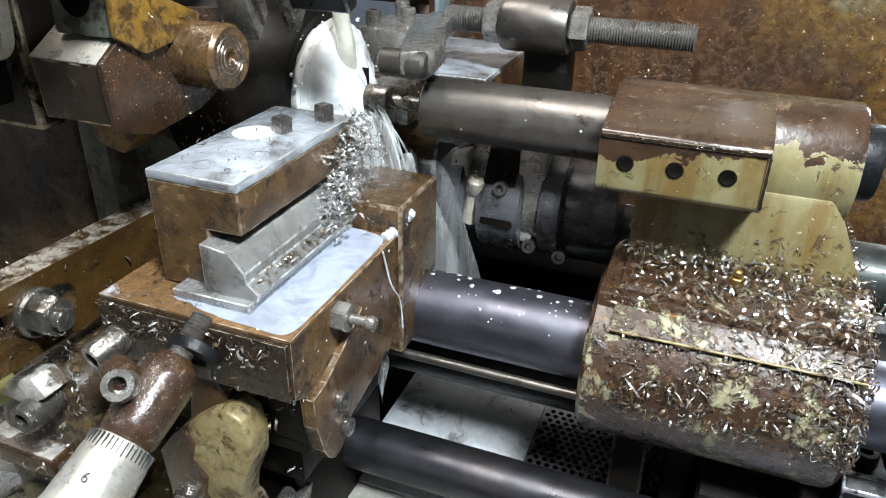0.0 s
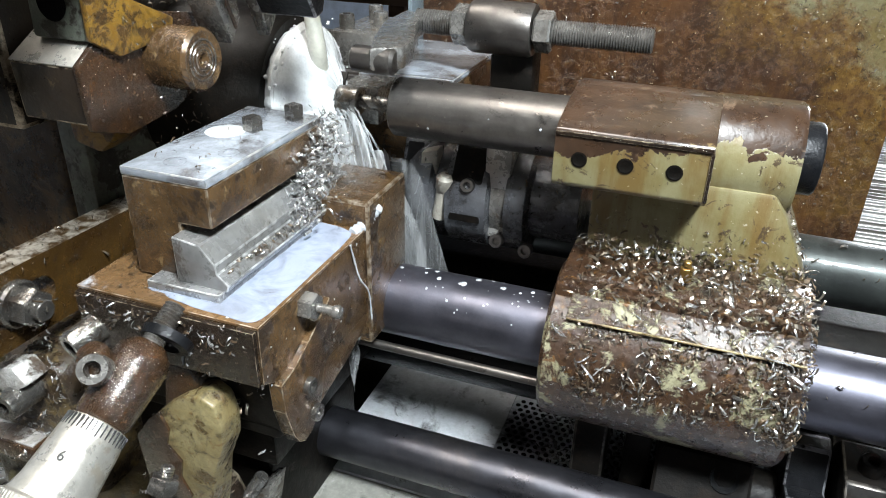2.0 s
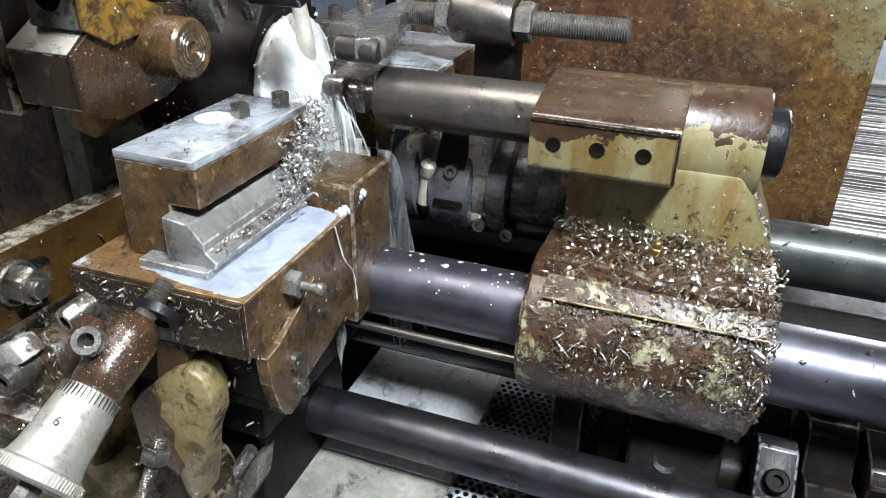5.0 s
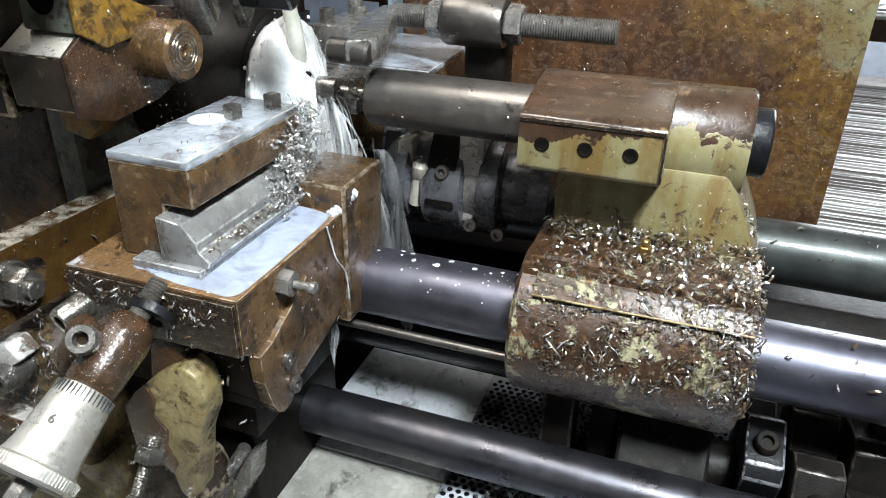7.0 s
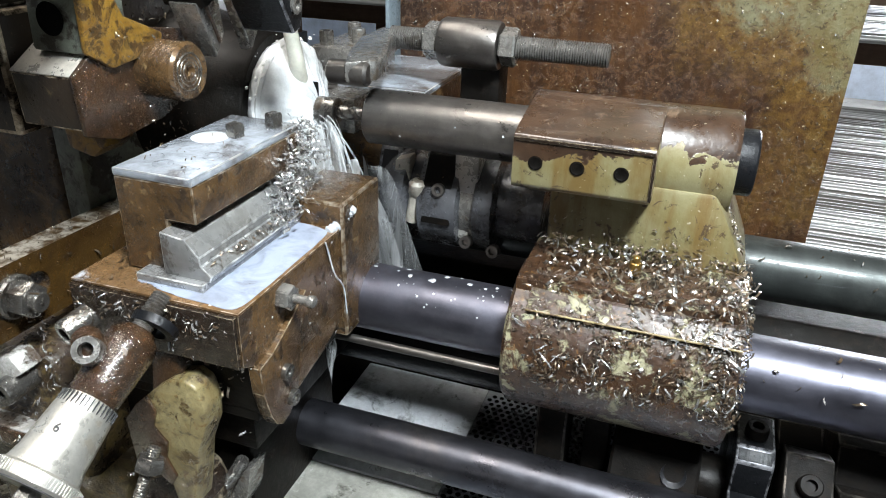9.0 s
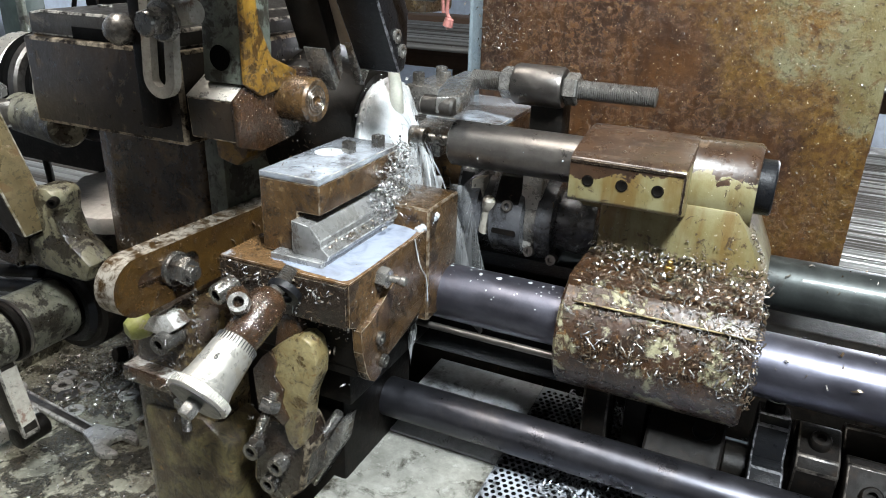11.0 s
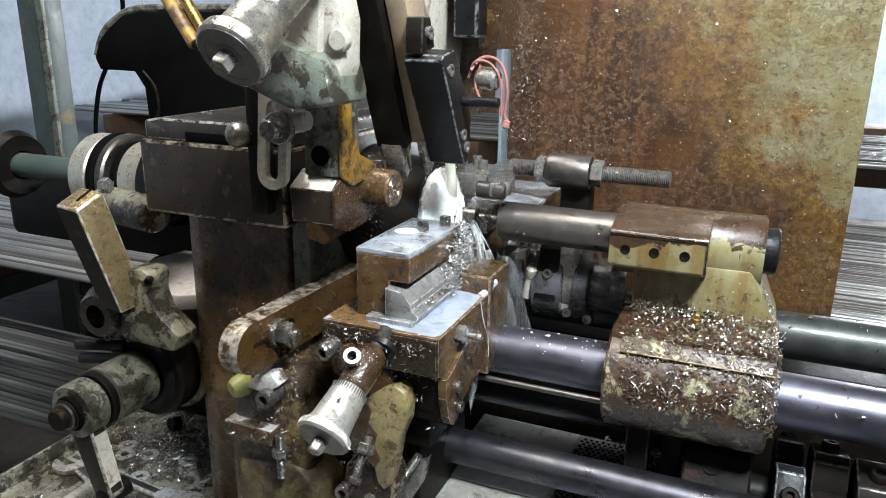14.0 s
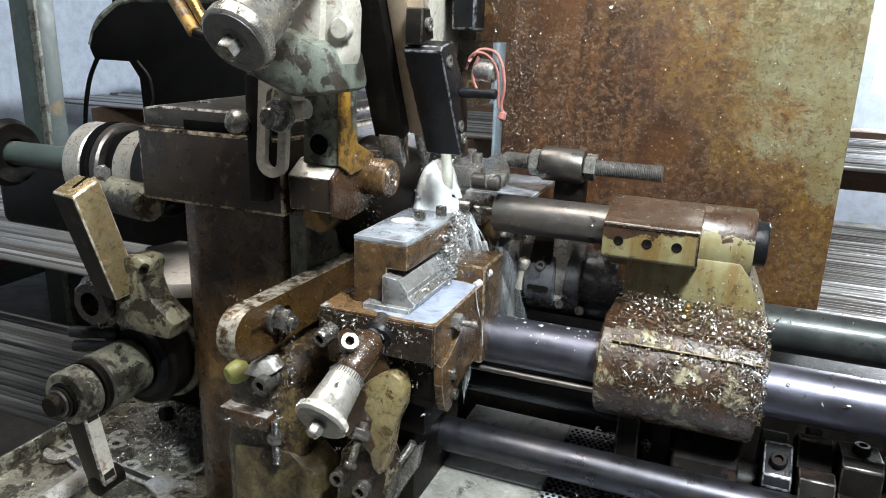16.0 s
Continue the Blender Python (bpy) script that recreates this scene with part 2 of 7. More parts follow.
def barrel_material(name, line, amp, spread):
    """Olive paint worn off above a ragged line; brown rusted iron shows there."""
    k = Nodes(name)
    xyz = k.t.nodes.new("ShaderNodeSeparateXYZ")
    k.link(k.co, xyz.inputs[0])
    rust = k.mix(k.step(k.noise(26, 8, 0.68, 0.3), 0.36, 0.62), (0.050, 0.027, 0.015), (0.021, 0.012, 0.008))
    rust = k.mix(k.step(k.noise(50, 9, 0.74, 0.4), 0.58, 0.64, 0, 0.6), rust, (0.15, 0.10, 0.065))
    rust = k.mix(k.step(k.noise(90, 8, 0.75, 0.4), 0.60, 0.64, 0, 0.8), rust, (0.015, 0.009, 0.006))
    olive = k.mix(k.step(k.noise(14, 6, 0.62, 0.3), 0.36, 0.64), (0.235, 0.222, 0.130), (0.145, 0.118, 0.044))
    olive = k.mix(k.step(k.noise(30, 6, 0.65, 0.2, (1.0, 1.0, 0.16)), 0.44, 0.60, 0, 0.85), olive, (0.125, 0.075, 0.020))
    olive = k.mix(k.step(k.noise(52, 10, 0.74, 0.8), 0.57, 0.61, 0, 0.9), olive, (0.045, 0.026, 0.014))
    f = k.mathn("ADD", xyz.outputs[2], k.mathn("MULTIPLY", k.noise(38, 5, 0.58, 0.5), amp))
    f = k.mathn("SUBTRACT", f, k.mathn("MULTIPLY", xyz.outputs[0], spread))
    mask = k.step(f, line - 0.0005, line + 0.0005)
    col = k.mix(mask, olive, rust)
    col = k.mix(k.step(k.noise(300, 2, 0.5), 0.70, 0.74, 0, 0.7), col, (0.4, 0.36, 0.28))
    k.put("Base Color", col)
    k.put("Roughness", k.mathn("ADD", k.step(mask, 0, 1, 0.38, 0.3), k.step(k.noise(60, 5, 0.7), 0.3, 0.7, -0.1, 0.14)))
    k.put("Coat Weight", 0.7)
    k.put("Coat Roughness", 0.10)
    k.bump(k.mathn("ADD", k.mathn("MULTIPLY", mask, -0.8), k.noise(120, 4, 0.6)), 0.25)
    return k.m


M["barrel"] = barrel_material("barrel paint worn to rust", 0.302, 0.075, 0.10)
M["pad"] = barrel_material("pad paint chipped along its top", 0.3035, 0.055, 0.13)
M["web"] = barrel_material("olive paint with rust runs", 0.40, 0.05, 0.0)
M["column"] = worn("dark brown stained casting", (0.080, 0.038, 0.010), (0.026, 0.014, 0.005), (0.13, 0.072, 0.02), 0.57, (0.28, 0.4), (0.0, 0.0), 19, 220, 0.35, coat=0.7, third=(0.17, 0.12, 0.055), third_amount=0.65, stretch=(1.6, 1.6, 0.35), edge=0.05, grime=0.6, specks=0.25)
M["dial_face"] = worn("grey dial face", (0.20, 0.20, 0.20), (0.14, 0.14, 0.14), None, rough=(0.4, 0.4), metal=(0.6, 0.6), scale=30, grime=0.2)
M["thread"] = worn("rolled thread steel", (0.24, 0.23, 0.215), (0.15, 0.14, 0.13), (0.06, 0.05, 0.04), 0.58, (0.3, 0.4), (0.6, 0.4), 30, grime=0.35)
M["casting"] = worn("cream olive casting paint, oil stained", (0.27, 0.225, 0.11), (0.18, 0.13, 0.052), (0.070, 0.042, 0.014), 0.56, (0.36, 0.26), (0.0, 0.0), 45, 220, 0.35, coat=0.8, edge=0.03, grime=0.4, third=(0.15, 0.08, 0.02), third_amount=0.61, specks=0.4)
M["leg_olive"] = worn("olive casting with oil runs", (0.16, 0.135, 0.06), (0.08, 0.06, 0.028), (0.04, 0.025, 0.014), 0.5, (0.4, 0.34), (0, 0), 28, 220, 0.4, coat=0.45, stretch=(1.5, 1.5, 0.3), edge=0.06, grime=0.6, third=(0.2, 0.11, 0.025), third_amount=0.63)
M["alloy"] = worn("brushed dial alloy", (0.60, 0.58, 0.53), (0.50, 0.475, 0.425), (0.34, 0.30, 0.24), 0.63, (0.32, 0.42), (0.7, 0.5), 26, 300, 0.12, grime=0.15, specks=0)
M["knob_alloy"] = worn("worn knob alloy", (0.42, 0.40, 0.36), (0.30, 0.28, 0.25), (0.20, 0.17, 0.13), 0.62, (0.28, 0.4), (0.85, 0.7), 26, 300, 0.15, grime=0.25, specks=0)
M["chip"] = worn("bright steel swarf", (0.70, 0.70, 0.70), (0.42, 0.41, 0.40), (0.12, 0.10, 0.08), 0.60, (0.24, 0.35), (0.75, 0.6), 70, 300, 0.2, grime=0.3)
M["washer_steel"] = worn("bright greasy steel", (0.66, 0.65, 0.62), (0.48, 0.46, 0.43), (0.22, 0.18, 0.14), 0.63, (0.28, 0.38), (0.55, 0.5), 22, 240, 0.15, coat=0.3, grime=0.15, specks=0)
# silver sheen of the wet ledge and lug put into a pale diffuse tone
M["wet_chip"] = worn("swarf packed wet ledge with painted sheen", (0.62, 0.60, 0.57), (0.32, 0.29, 0.26), (0.09, 0.06, 0.04), 0.54, (0.2, 0.3), (0.2, 0.2), 60, 300, 0.6, coat=1.0, grime=0.2)
M["wet_swarf"] = worn("bluish wet swarf", (0.78, 0.82, 0.88), (0.30, 0.33, 0.37), (0.04, 0.04, 0.045), 0.50, (0.16, 0.24), (0.4, 0.4), 60, 300, 0.2, coat=0.9)
M["neck_paint"] = worn("oily pale green chipped paint", (0.25, 0.235, 0.16), (0.13, 0.115, 0.07), (0.022, 0.016, 0.010), 0.50, (0.36, 0.3), (0.0, 0.0), 34, 220, 0.35, coat=0.5, grime=0.5, specks=0.3)
M["shaft_paint"] = worn("worn grey green shaft paint", (0.21, 0.205, 0.155), (0.10, 0.098, 0.074), (0.020, 0.017, 0.013), 0.525, (0.34, 0.3), (0.1, 0.1), 34, 220, 0.35, coat=0.5, grime=0.45, specks=0.2)
M["ledge_paint"] = worn("pale pinkish casting ledge", (0.66, 0.63, 0.59), (0.56, 0.52, 0.48), (0.22, 0.13, 0.09), 0.64, (0.4, 0.45), (0.0, 0.0), 18, 220, 0.25, coat=0.3, grime=0.1, specks=0)
M["blade"] = worn("wet light steel blade", (0.36, 0.36, 0.36), (0.22, 0.215, 0.205), (0.10, 0.08, 0.065), 0.60, (0.28, 0.36), (0.5, 0.3), 20, 220, 0.15, coat=0.6, grime=0.3, specks=0, wear=(0.85, 0.85, 0.84))
M["bolt"] = worn("oily screw steel", (0.30, 0.285, 0.265), (0.15, 0.14, 0.125), (0.04, 0.03, 0.022), 0.57, (0.2, 0.32), (0.85, 0.6), 40, 300, 0.15, coat=0.6, grime=0.35, specks=0, wear=(0.7, 0.68, 0.65))
M["milk"] = worn("milky coolant", (0.84, 0.86, 0.86), (0.66, 0.69, 0.71), None, rough=(0.12, 0.2), scale=22, grain=110, bump=0.45, coat=0.5, stretch=(1.0, 0.5, 0.5))
M["drop"] = worn("thin milky coolant", (0.52, 0.55, 0.58), (0.40, 0.42, 0.45), None, rough=(0.08, 0.1), scale=30, grain=60, bump=0.04, coat=0.8)
M["jet"] = worn("creamy coolant jet", (0.90, 0.89, 0.76), (0.86, 0.85, 0.74), None, rough=(0.15, 0.2), scale=10, grain=60, bump=0.04, coat=0.5)
M["pool_top"] = worn("steel top under milky coolant", (0.50, 0.54, 0.60), (0.20, 0.21, 0.23), (0.055, 0.036, 0.022), 0.555, (0.14, 0.3), (0.1, 0.3), 18, 120, 0.12, coat=0.7, edge=0.07, grime=0.22, wear=(0.75, 0.72, 0.68))
M["base_top"] = worn("brown steel top wet with coolant", (0.25, 0.14, 0.06), (0.17, 0.10, 0.05), (0.52, 0.56, 0.62), 0.62, (0.24, 0.14), (0.35, 0.0), 28, 120, 0.14, coat=0.6, edge=0.05, grime=0.4, wear=(0.6, 0.5, 0.4))
M["tray"] = worn("oily drip tray sheet", (0.40, 0.39, 0.31), (0.20, 0.19, 0.15), (0.032, 0.028, 0.020), 0.51, (0.24, 0.18), (0.3, 0.2), 22, 240, 0.5, coat=0.7, third=(0.17, 0.09, 0.04), third_amount=0.65, grime=0.35, specks=0.7)
M["sheet"] = worn("wet stained sheet metal", (0.82, 0.84, 0.87), (0.64, 0.66, 0.69), (0.10, 0.10, 0.10), 0.60, (0.14, 0.10), (0.0, 0.0), 16, 200, 0.10, coat=0.6, edge=0.05, third=(0.25, 0.20, 0.14), third_amount=0.68, grime=0.15, specks=0)
M["sheet_wet"] = worn("wet perforated sheet", (0.68, 0.72, 0.78), (0.40, 0.43, 0.48), (0.05, 0.05, 0.052), 0.55, (0.12, 0.10), (0.1, 0.1), 22, 200, 0.3, coat=0.9, edge=0.05, grime=0.25, specks=0)
M["sheet_front"] = worn("grey stained front sheet", (0.34, 0.335, 0.30), (0.22, 0.215, 0.19), (0.05, 0.045, 0.035), 0.56, (0.2, 0.14), (0.0, 0.0), 20, 200, 0.15, coat=0.4, edge=0.05, third=(0.15, 0.10, 0.05), third_amount=0.66, grime=0.3, specks=0.3)
M["timber"] = worn("brown packing timber", (0.16, 0.10, 0.065), (0.10, 0.06, 0.04), None, rough=(0.7, 0.7), scale=5, stretch=(0.3, 3, 3))
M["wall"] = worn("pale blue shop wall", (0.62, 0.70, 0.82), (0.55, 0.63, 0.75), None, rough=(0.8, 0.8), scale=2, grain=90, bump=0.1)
# unseen east and south walls, darkened to cut bounced fill light
M["wall_dim"] = worn("unseen shop wall kept dark", (0.09, 0.09, 0.088), (0.06, 0.06, 0.06), None, rough=(0.8, 0.8), scale=2, grain=90, bump=0.1)
M["concrete"] = worn("dirty shop concrete", (0.22, 0.21, 0.20), (0.14, 0.135, 0.13), (0.08, 0.075, 0.07), 0.58, (0.75, 0.6), (0, 0), 4, 120, 0.3)
# roof tone lowered too, so it bounces little light
M["roof"] = worn("shop roof sheeting", (0.07, 0.068, 0.065), (0.05, 0.05, 0.05), None, rough=(0.7, 0.7), scale=3)
M["rubber"] = worn("black rubber", (0.004, 0.004, 0.004), (0.0025, 0.0025, 0.0025), None, rough=(0.75, 0.75), scale=20, spec=0.03)
M["post_green"] = worn("dark green post paint", (0.06, 0.085, 0.08), (0.04, 0.055, 0.05), (0.16, 0.11, 0.05), 0.6, (0.4, 0.5), scale=9)
M["brass"] = worn("brass nipple", (0.45, 0.30, 0.10), (0.35, 0.22, 0.07), None, rough=(0.3, 0.3), metal=(0.9, 0.9), scale=30)
M["red_wire"] = worn("pinkish red cable", (0.36, 0.15, 0.13), (0.22, 0.09, 0.08), None, rough=(0.4, 0.4), scale=40)
M["lime"] = worn("lime plastic cap", (0.40, 0.43, 0.14), (0.30, 0.33, 0.09), (0.5, 0.45, 0.3), 0.62, (0.35, 0.4), scale=30, coat=0.4)
M["hose"] = worn("blue grey hose", (0.22, 0.27, 0.30), (0.16, 0.20, 0.23), None, rough=(0.35, 0.35), scale=30, coat=0.3)
M["ink"] = worn("black engraving", (0.02, 0.02, 0.02), (0.03, 0.03, 0.03), None, rough=(0.5, 0.5))


def spray_material(name, most):
    k = Nodes(name)
    k.put("Base Color", (0.90, 0.92, 0.93))
    k.put("Roughness", 0.35)
    thin = k.step(k.noise(30, 6, 0.65, 0.7, (1.6, 1.6, 0.18)), 0.36, 0.70, 0.04, most)
    see = k.t.nodes.new("ShaderNodeBsdfTranslucent")
    see.inputs["Color"].default_value = (0.86, 0.89, 0.92, 1)
    clear = k.t.nodes.new("ShaderNodeBsdfTransparent")
    both, cut = k.t.nodes.new("ShaderNodeMixShader"), k.t.nodes.new("ShaderNodeMixShader")
    both.inputs[0].default_value = 0.45
    k.link(k.b.outputs[0], both.inputs[1])
    k.link(see.outputs[0], both.inputs[2])
    k.link(thin, cut.inputs[0])
    k.link(clear.outputs[0], cut.inputs[1])
    k.link(both.outputs[0], cut.inputs[2])
    k.link(cut.outputs[0], k.t.nodes["Material Output"].inputs["Surface"])
    return k.m


M["spray"] = spray_material("coolant spray", 0.9)
M["mist"] = spray_material("coolant mist", 0.55)


def film_material():
    """A milky film, thick in places and thin enough elsewhere to show what lies under it."""
    k = Nodes("milky coolant film")
    k.put("Base Color", k.mix(k.noise(30, 4), (0.27, 0.305, 0.385), (0.35, 0.39, 0.48)))
    k.put("Roughness", 0.10)
    k.bump(k.noise(40, 3, 0.5), 0.12)
    thick = k.step(k.noise(24, 8, 0.66, 0.7), 0.30, 0.50, 0.50, 0.95)
    clear, cut = k.t.nodes.new("ShaderNodeBsdfTransparent"), k.t.nodes.new("ShaderNodeMixShader")
    k.link(thick, cut.inputs[0])
    k.link(clear.outputs[0], cut.inputs[1])
    k.link(k.b.outputs[0], cut.inputs[2])
    k.link(cut.outputs[0], k.t.nodes["Material Output"].inputs["Surface"])
    return k.m


M["pool"] = film_material()


def bar_material(name, lo, hi):
    """Bars that differ from one to the next, dull to bright."""
    k = Nodes(name)
    rnd = k.t.nodes.new("ShaderNodeObjectInfo").outputs["Random"]
    col = k.mix(k.step(rnd, 0.35, 0.95), lo, hi)
    col = k.mix(k.step(k.noise(3, 6, 0.65, 0.2, (0.4, 6, 6)), 0.48, 0.68, 0, 0.8), col, tuple(0.25 * c for c in hi))
    k.put("Base Color", col)
    k.put("Metallic", k.step(rnd, 0.2, 0.8, 0.3, 0.7))
    k.put("Roughness", 0.36)
    return k.m


M["stock"] = bar_material("raw bar stock", (0.10, 0.09, 0.08), (0.62, 0.62, 0.60))
# darker copy of the bar stock, for the bundle on the unlit left
M["stock_dark"] = bar_material("bar stock darkened for shade", (0.006, 0.006, 0.006), (0.30, 0.295, 0.28))


# ---- mesh helpers ----
def thing(name, base, label, category, group="", kind=""):
    ob = new(name)
    ob.empty_display_size = 0.02
    ob.location = base
    return tagged(ob, label, category, group, kind)


def finish(name, bm, material, angle=38):
    bmesh.ops.recalc_face_normals(bm, faces=bm.faces)
    me = bpy.data.meshes.new(name)
    bm.to_mesh(me)
    bm.free()
    for p in me.polygons:
        p.use_smooth = True
    me.set_sharp_from_angle(angle=radians(angle))
    me.materials.append(material)
    me.materials.append(RUBBED.get(material.name, material))
    return me


def part(name, bm, material, parent, label="", angle=38):
    """One mesh under a thing or a part; bm is in world space."""
    root, off = parent, Vector((0, 0, 0))
    while root is not None:
        off += root.location
        root = root.parent
    bm.transform(Matrix.Translation(-off))
    ob = new(name, finish(name, bm, material, angle))
    ob.parent = parent
    return tagged(ob, label)


def whole(name, bm, material, base, label, category, group="", kind="", angle=38):
    """A thing of one mesh."""
    bm.transform(Matrix.Translation(-Vector(base)))
    ob = new(name, finish(name, bm, material, angle))
    ob.location = base
    return tagged(ob, label, category, group, kind)


def B():
    return bmesh.new()


def basis(p0, p1):
    z = (Vector(p1) - Vector(p0)).normalized()
    q = z.to_track_quat("Z", "Y")
    return Matrix.Translation(p0) @ q.to_matrix().to_4x4()


def bevel(bm, edges, w, seg=2):
    if w > 0:
        bmesh.ops.bevel(bm, geom=edges, offset=w, segments=seg, affect="EDGES", profile=0.5, clamp_overlap=True, material=1)


def box(bm, x0, x1, y0, y1, z0, z1, bev=0.0015, m=None):
    t = bmesh.new()
    bmesh.ops.create_cube(t, size=1)
    t.transform(Matrix.Translation(((x0 + x1) / 2, (y0 + y1) / 2, (z0 + z1) / 2)) @ Matrix.Diagonal((x1 - x0, y1 - y0, z1 - z0, 1)))
    bevel(t, list(t.edges), bev)
    return join(bm, t, m)


def join(bm, t, m=None):
    if m is not None:
        t.transform(m)
    me = bpy.data.meshes.new("tmp")
    t.to_mesh(me)
    t.free()
    bm.from_mesh(me)
    bpy.data.meshes.remove(me)
    return bm


def lathe(bm, p0, p1, prof, seg=32, phase=0.0):
    """Turn a profile of (distance along, radius) about the line p0 to p1."""
    m = basis(p0, p1)
    rings = []
    for s, r in prof:
        if r < 1e-6:
            rings.append([bm.verts.new(m @ Vector((0, 0, s)))])
        else:
            rings.append([bm.verts.new(m @ Vector((r * math.cos(phase + 2 * math.pi * i / seg), r * math.sin(phase + 2 * math.pi * i / seg), s))) for i in range(seg)])
    for a, b in zip(rings, rings[1:]):
        for i in range(seg):
            j = (i + 1) % seg
            if len(a) == 1 and len(b) == 1:
                continue
            if len(a) == 1:
                bm.faces.new((a[0], b[j], b[i]))
            elif len(b) == 1:
                bm.faces.new((a[i], a[j], b[0]))
            else:
                bm.faces.new((a[i], a[j], b[j], b[i]))
    return bm


def rod(bm, p0, p1, r, bev=0.001, seg=32, r1=None):
    n = (Vector(p1) - Vector(p0)).length
    r1 = r if r1 is None else r1
    return lathe(bm, p0, p1, [(0, 0), (0, r - bev), (bev, r), (n - bev, r1), (n, r1 - bev), (n, 0)], seg)


def prism(bm, pts, axis, a, b, bev=0.0015, m=None):
    """Extrude a closed outline along an axis: for x the outline is (y, z), for y (x, z), for z (x, y)."""
    t = bmesh.new()

    def at(u, v, w):
        return {"x": (w, u, v), "y": (u, w, v), "z": (u, v, w)}[axis]

    lo = [t.verts.new(at(u, v, a)) for u, v in pts]
    hi = [t.verts.new(at(u, v, b)) for u, v in pts]
    t.faces.new(lo)
    t.faces.new(hi[::-1])
    n = len(pts)
    for i in range(n):
        t.faces.new((lo[i], hi[i], hi[(i + 1) % n], lo[(i + 1) % n]))
    bmesh.ops.recalc_face_normals(t, faces=t.faces)
    bevel(t, list(t.edges), bev)
    return join(bm, t, m)


def tube(bm, pts, r, seg=10, closed_ends=True):
    pts = [Vector(p) for p in pts]
    rings = []
    up = Vector((0.3, 0.5, 0.8))
    for i, p in enumerate(pts):
        d = (pts[min(i + 1, len(pts) - 1)] - pts[max(i - 1, 0)]).normalized()
        u = d.cross(up).normalized()
        v = d.cross(u)
        rr = r[i] if isinstance(r, (list, tuple)) else r
        rings.append([bm.verts.new(p + rr * (math.cos(2 * math.pi * k / seg) * u + math.sin(2 * math.pi * k / seg) * v)) for k in range(seg)])
    for a, b in zip(rings, rings[1:]):
        for i in range(seg):
            j = (i + 1) % seg
            bm.faces.new((a[i], a[j], b[j], b[i]))
    if closed_ends:
        bm.faces.new(rings[0][::-1])
        bm.faces.new(rings[-1])
    return bm


def curve_pts(ctrl, n=24):
    """A smooth line through the points."""
    c = [Vector(p) for p in ctrl]
    c = [2 * c[0] - c[1]] + c + [2 * c[-1] - c[-2]]
    out = []
    k = len(c) - 3
    for i in range(n + 1):
        f = i / n * k
        s = min(int(f), k - 1)
        t = f - s
        a, b, d, e = c[s:s + 4]
        out.append(0.5 * ((2 * b) + (d - a) * t + (2 * a - 5 * b + 4 * d - e) * t * t + (3 * b - a - 3 * d + e) * t ** 3))
    return out


def hexa(bm, p0, p1, r, phase=0.3):
    n = (Vector(p1) - Vector(p0)).length
    return lathe(bm, p0, p1, [(0, 0), (0, r * 0.9), (0.12 * n, r), (0.88 * n, r), (n, r * 0.9), (n, 0)], 6, phase)


def screw_head(bm, p0, p1, r):
    """A socket head: a cylinder with a recess in its outer face (p1)."""
    n = (Vector(p1) - Vector(p0)).length
    return lathe(bm, p0, p1, [(0, 0), (0, r), (n * 0.88, r), (n, r * 0.92), (n, r * 0.52), (n * 0.45, r * 0.5), (n * 0.45, 0)], 24)


def thread(bm, p0, p1, r, pitch=0.0025, seg=20):
    n = (Vector(p1) - Vector(p0)).length
    k = max(2, int(n / pitch))
    prof = [(0, 0)]
    for i in range(k):
        prof += [(n * i / k, r * 0.86), (n * (i + 0.5) / k, r)]
    return lathe(bm, p0, p1, prof + [(n, r * 0.86), (n, 0)], seg)


def arc(cx, cy, r, a0, a1, n=10):
    return [(cx + r * math.cos(radians(a0 + (a1 - a0) * i / n)), cy + r * math.sin(radians(a0 + (a1 - a0) * i / n))) for i in range(n + 1)]


SY, SZ = 0.715, 1.292  # the spindle's line


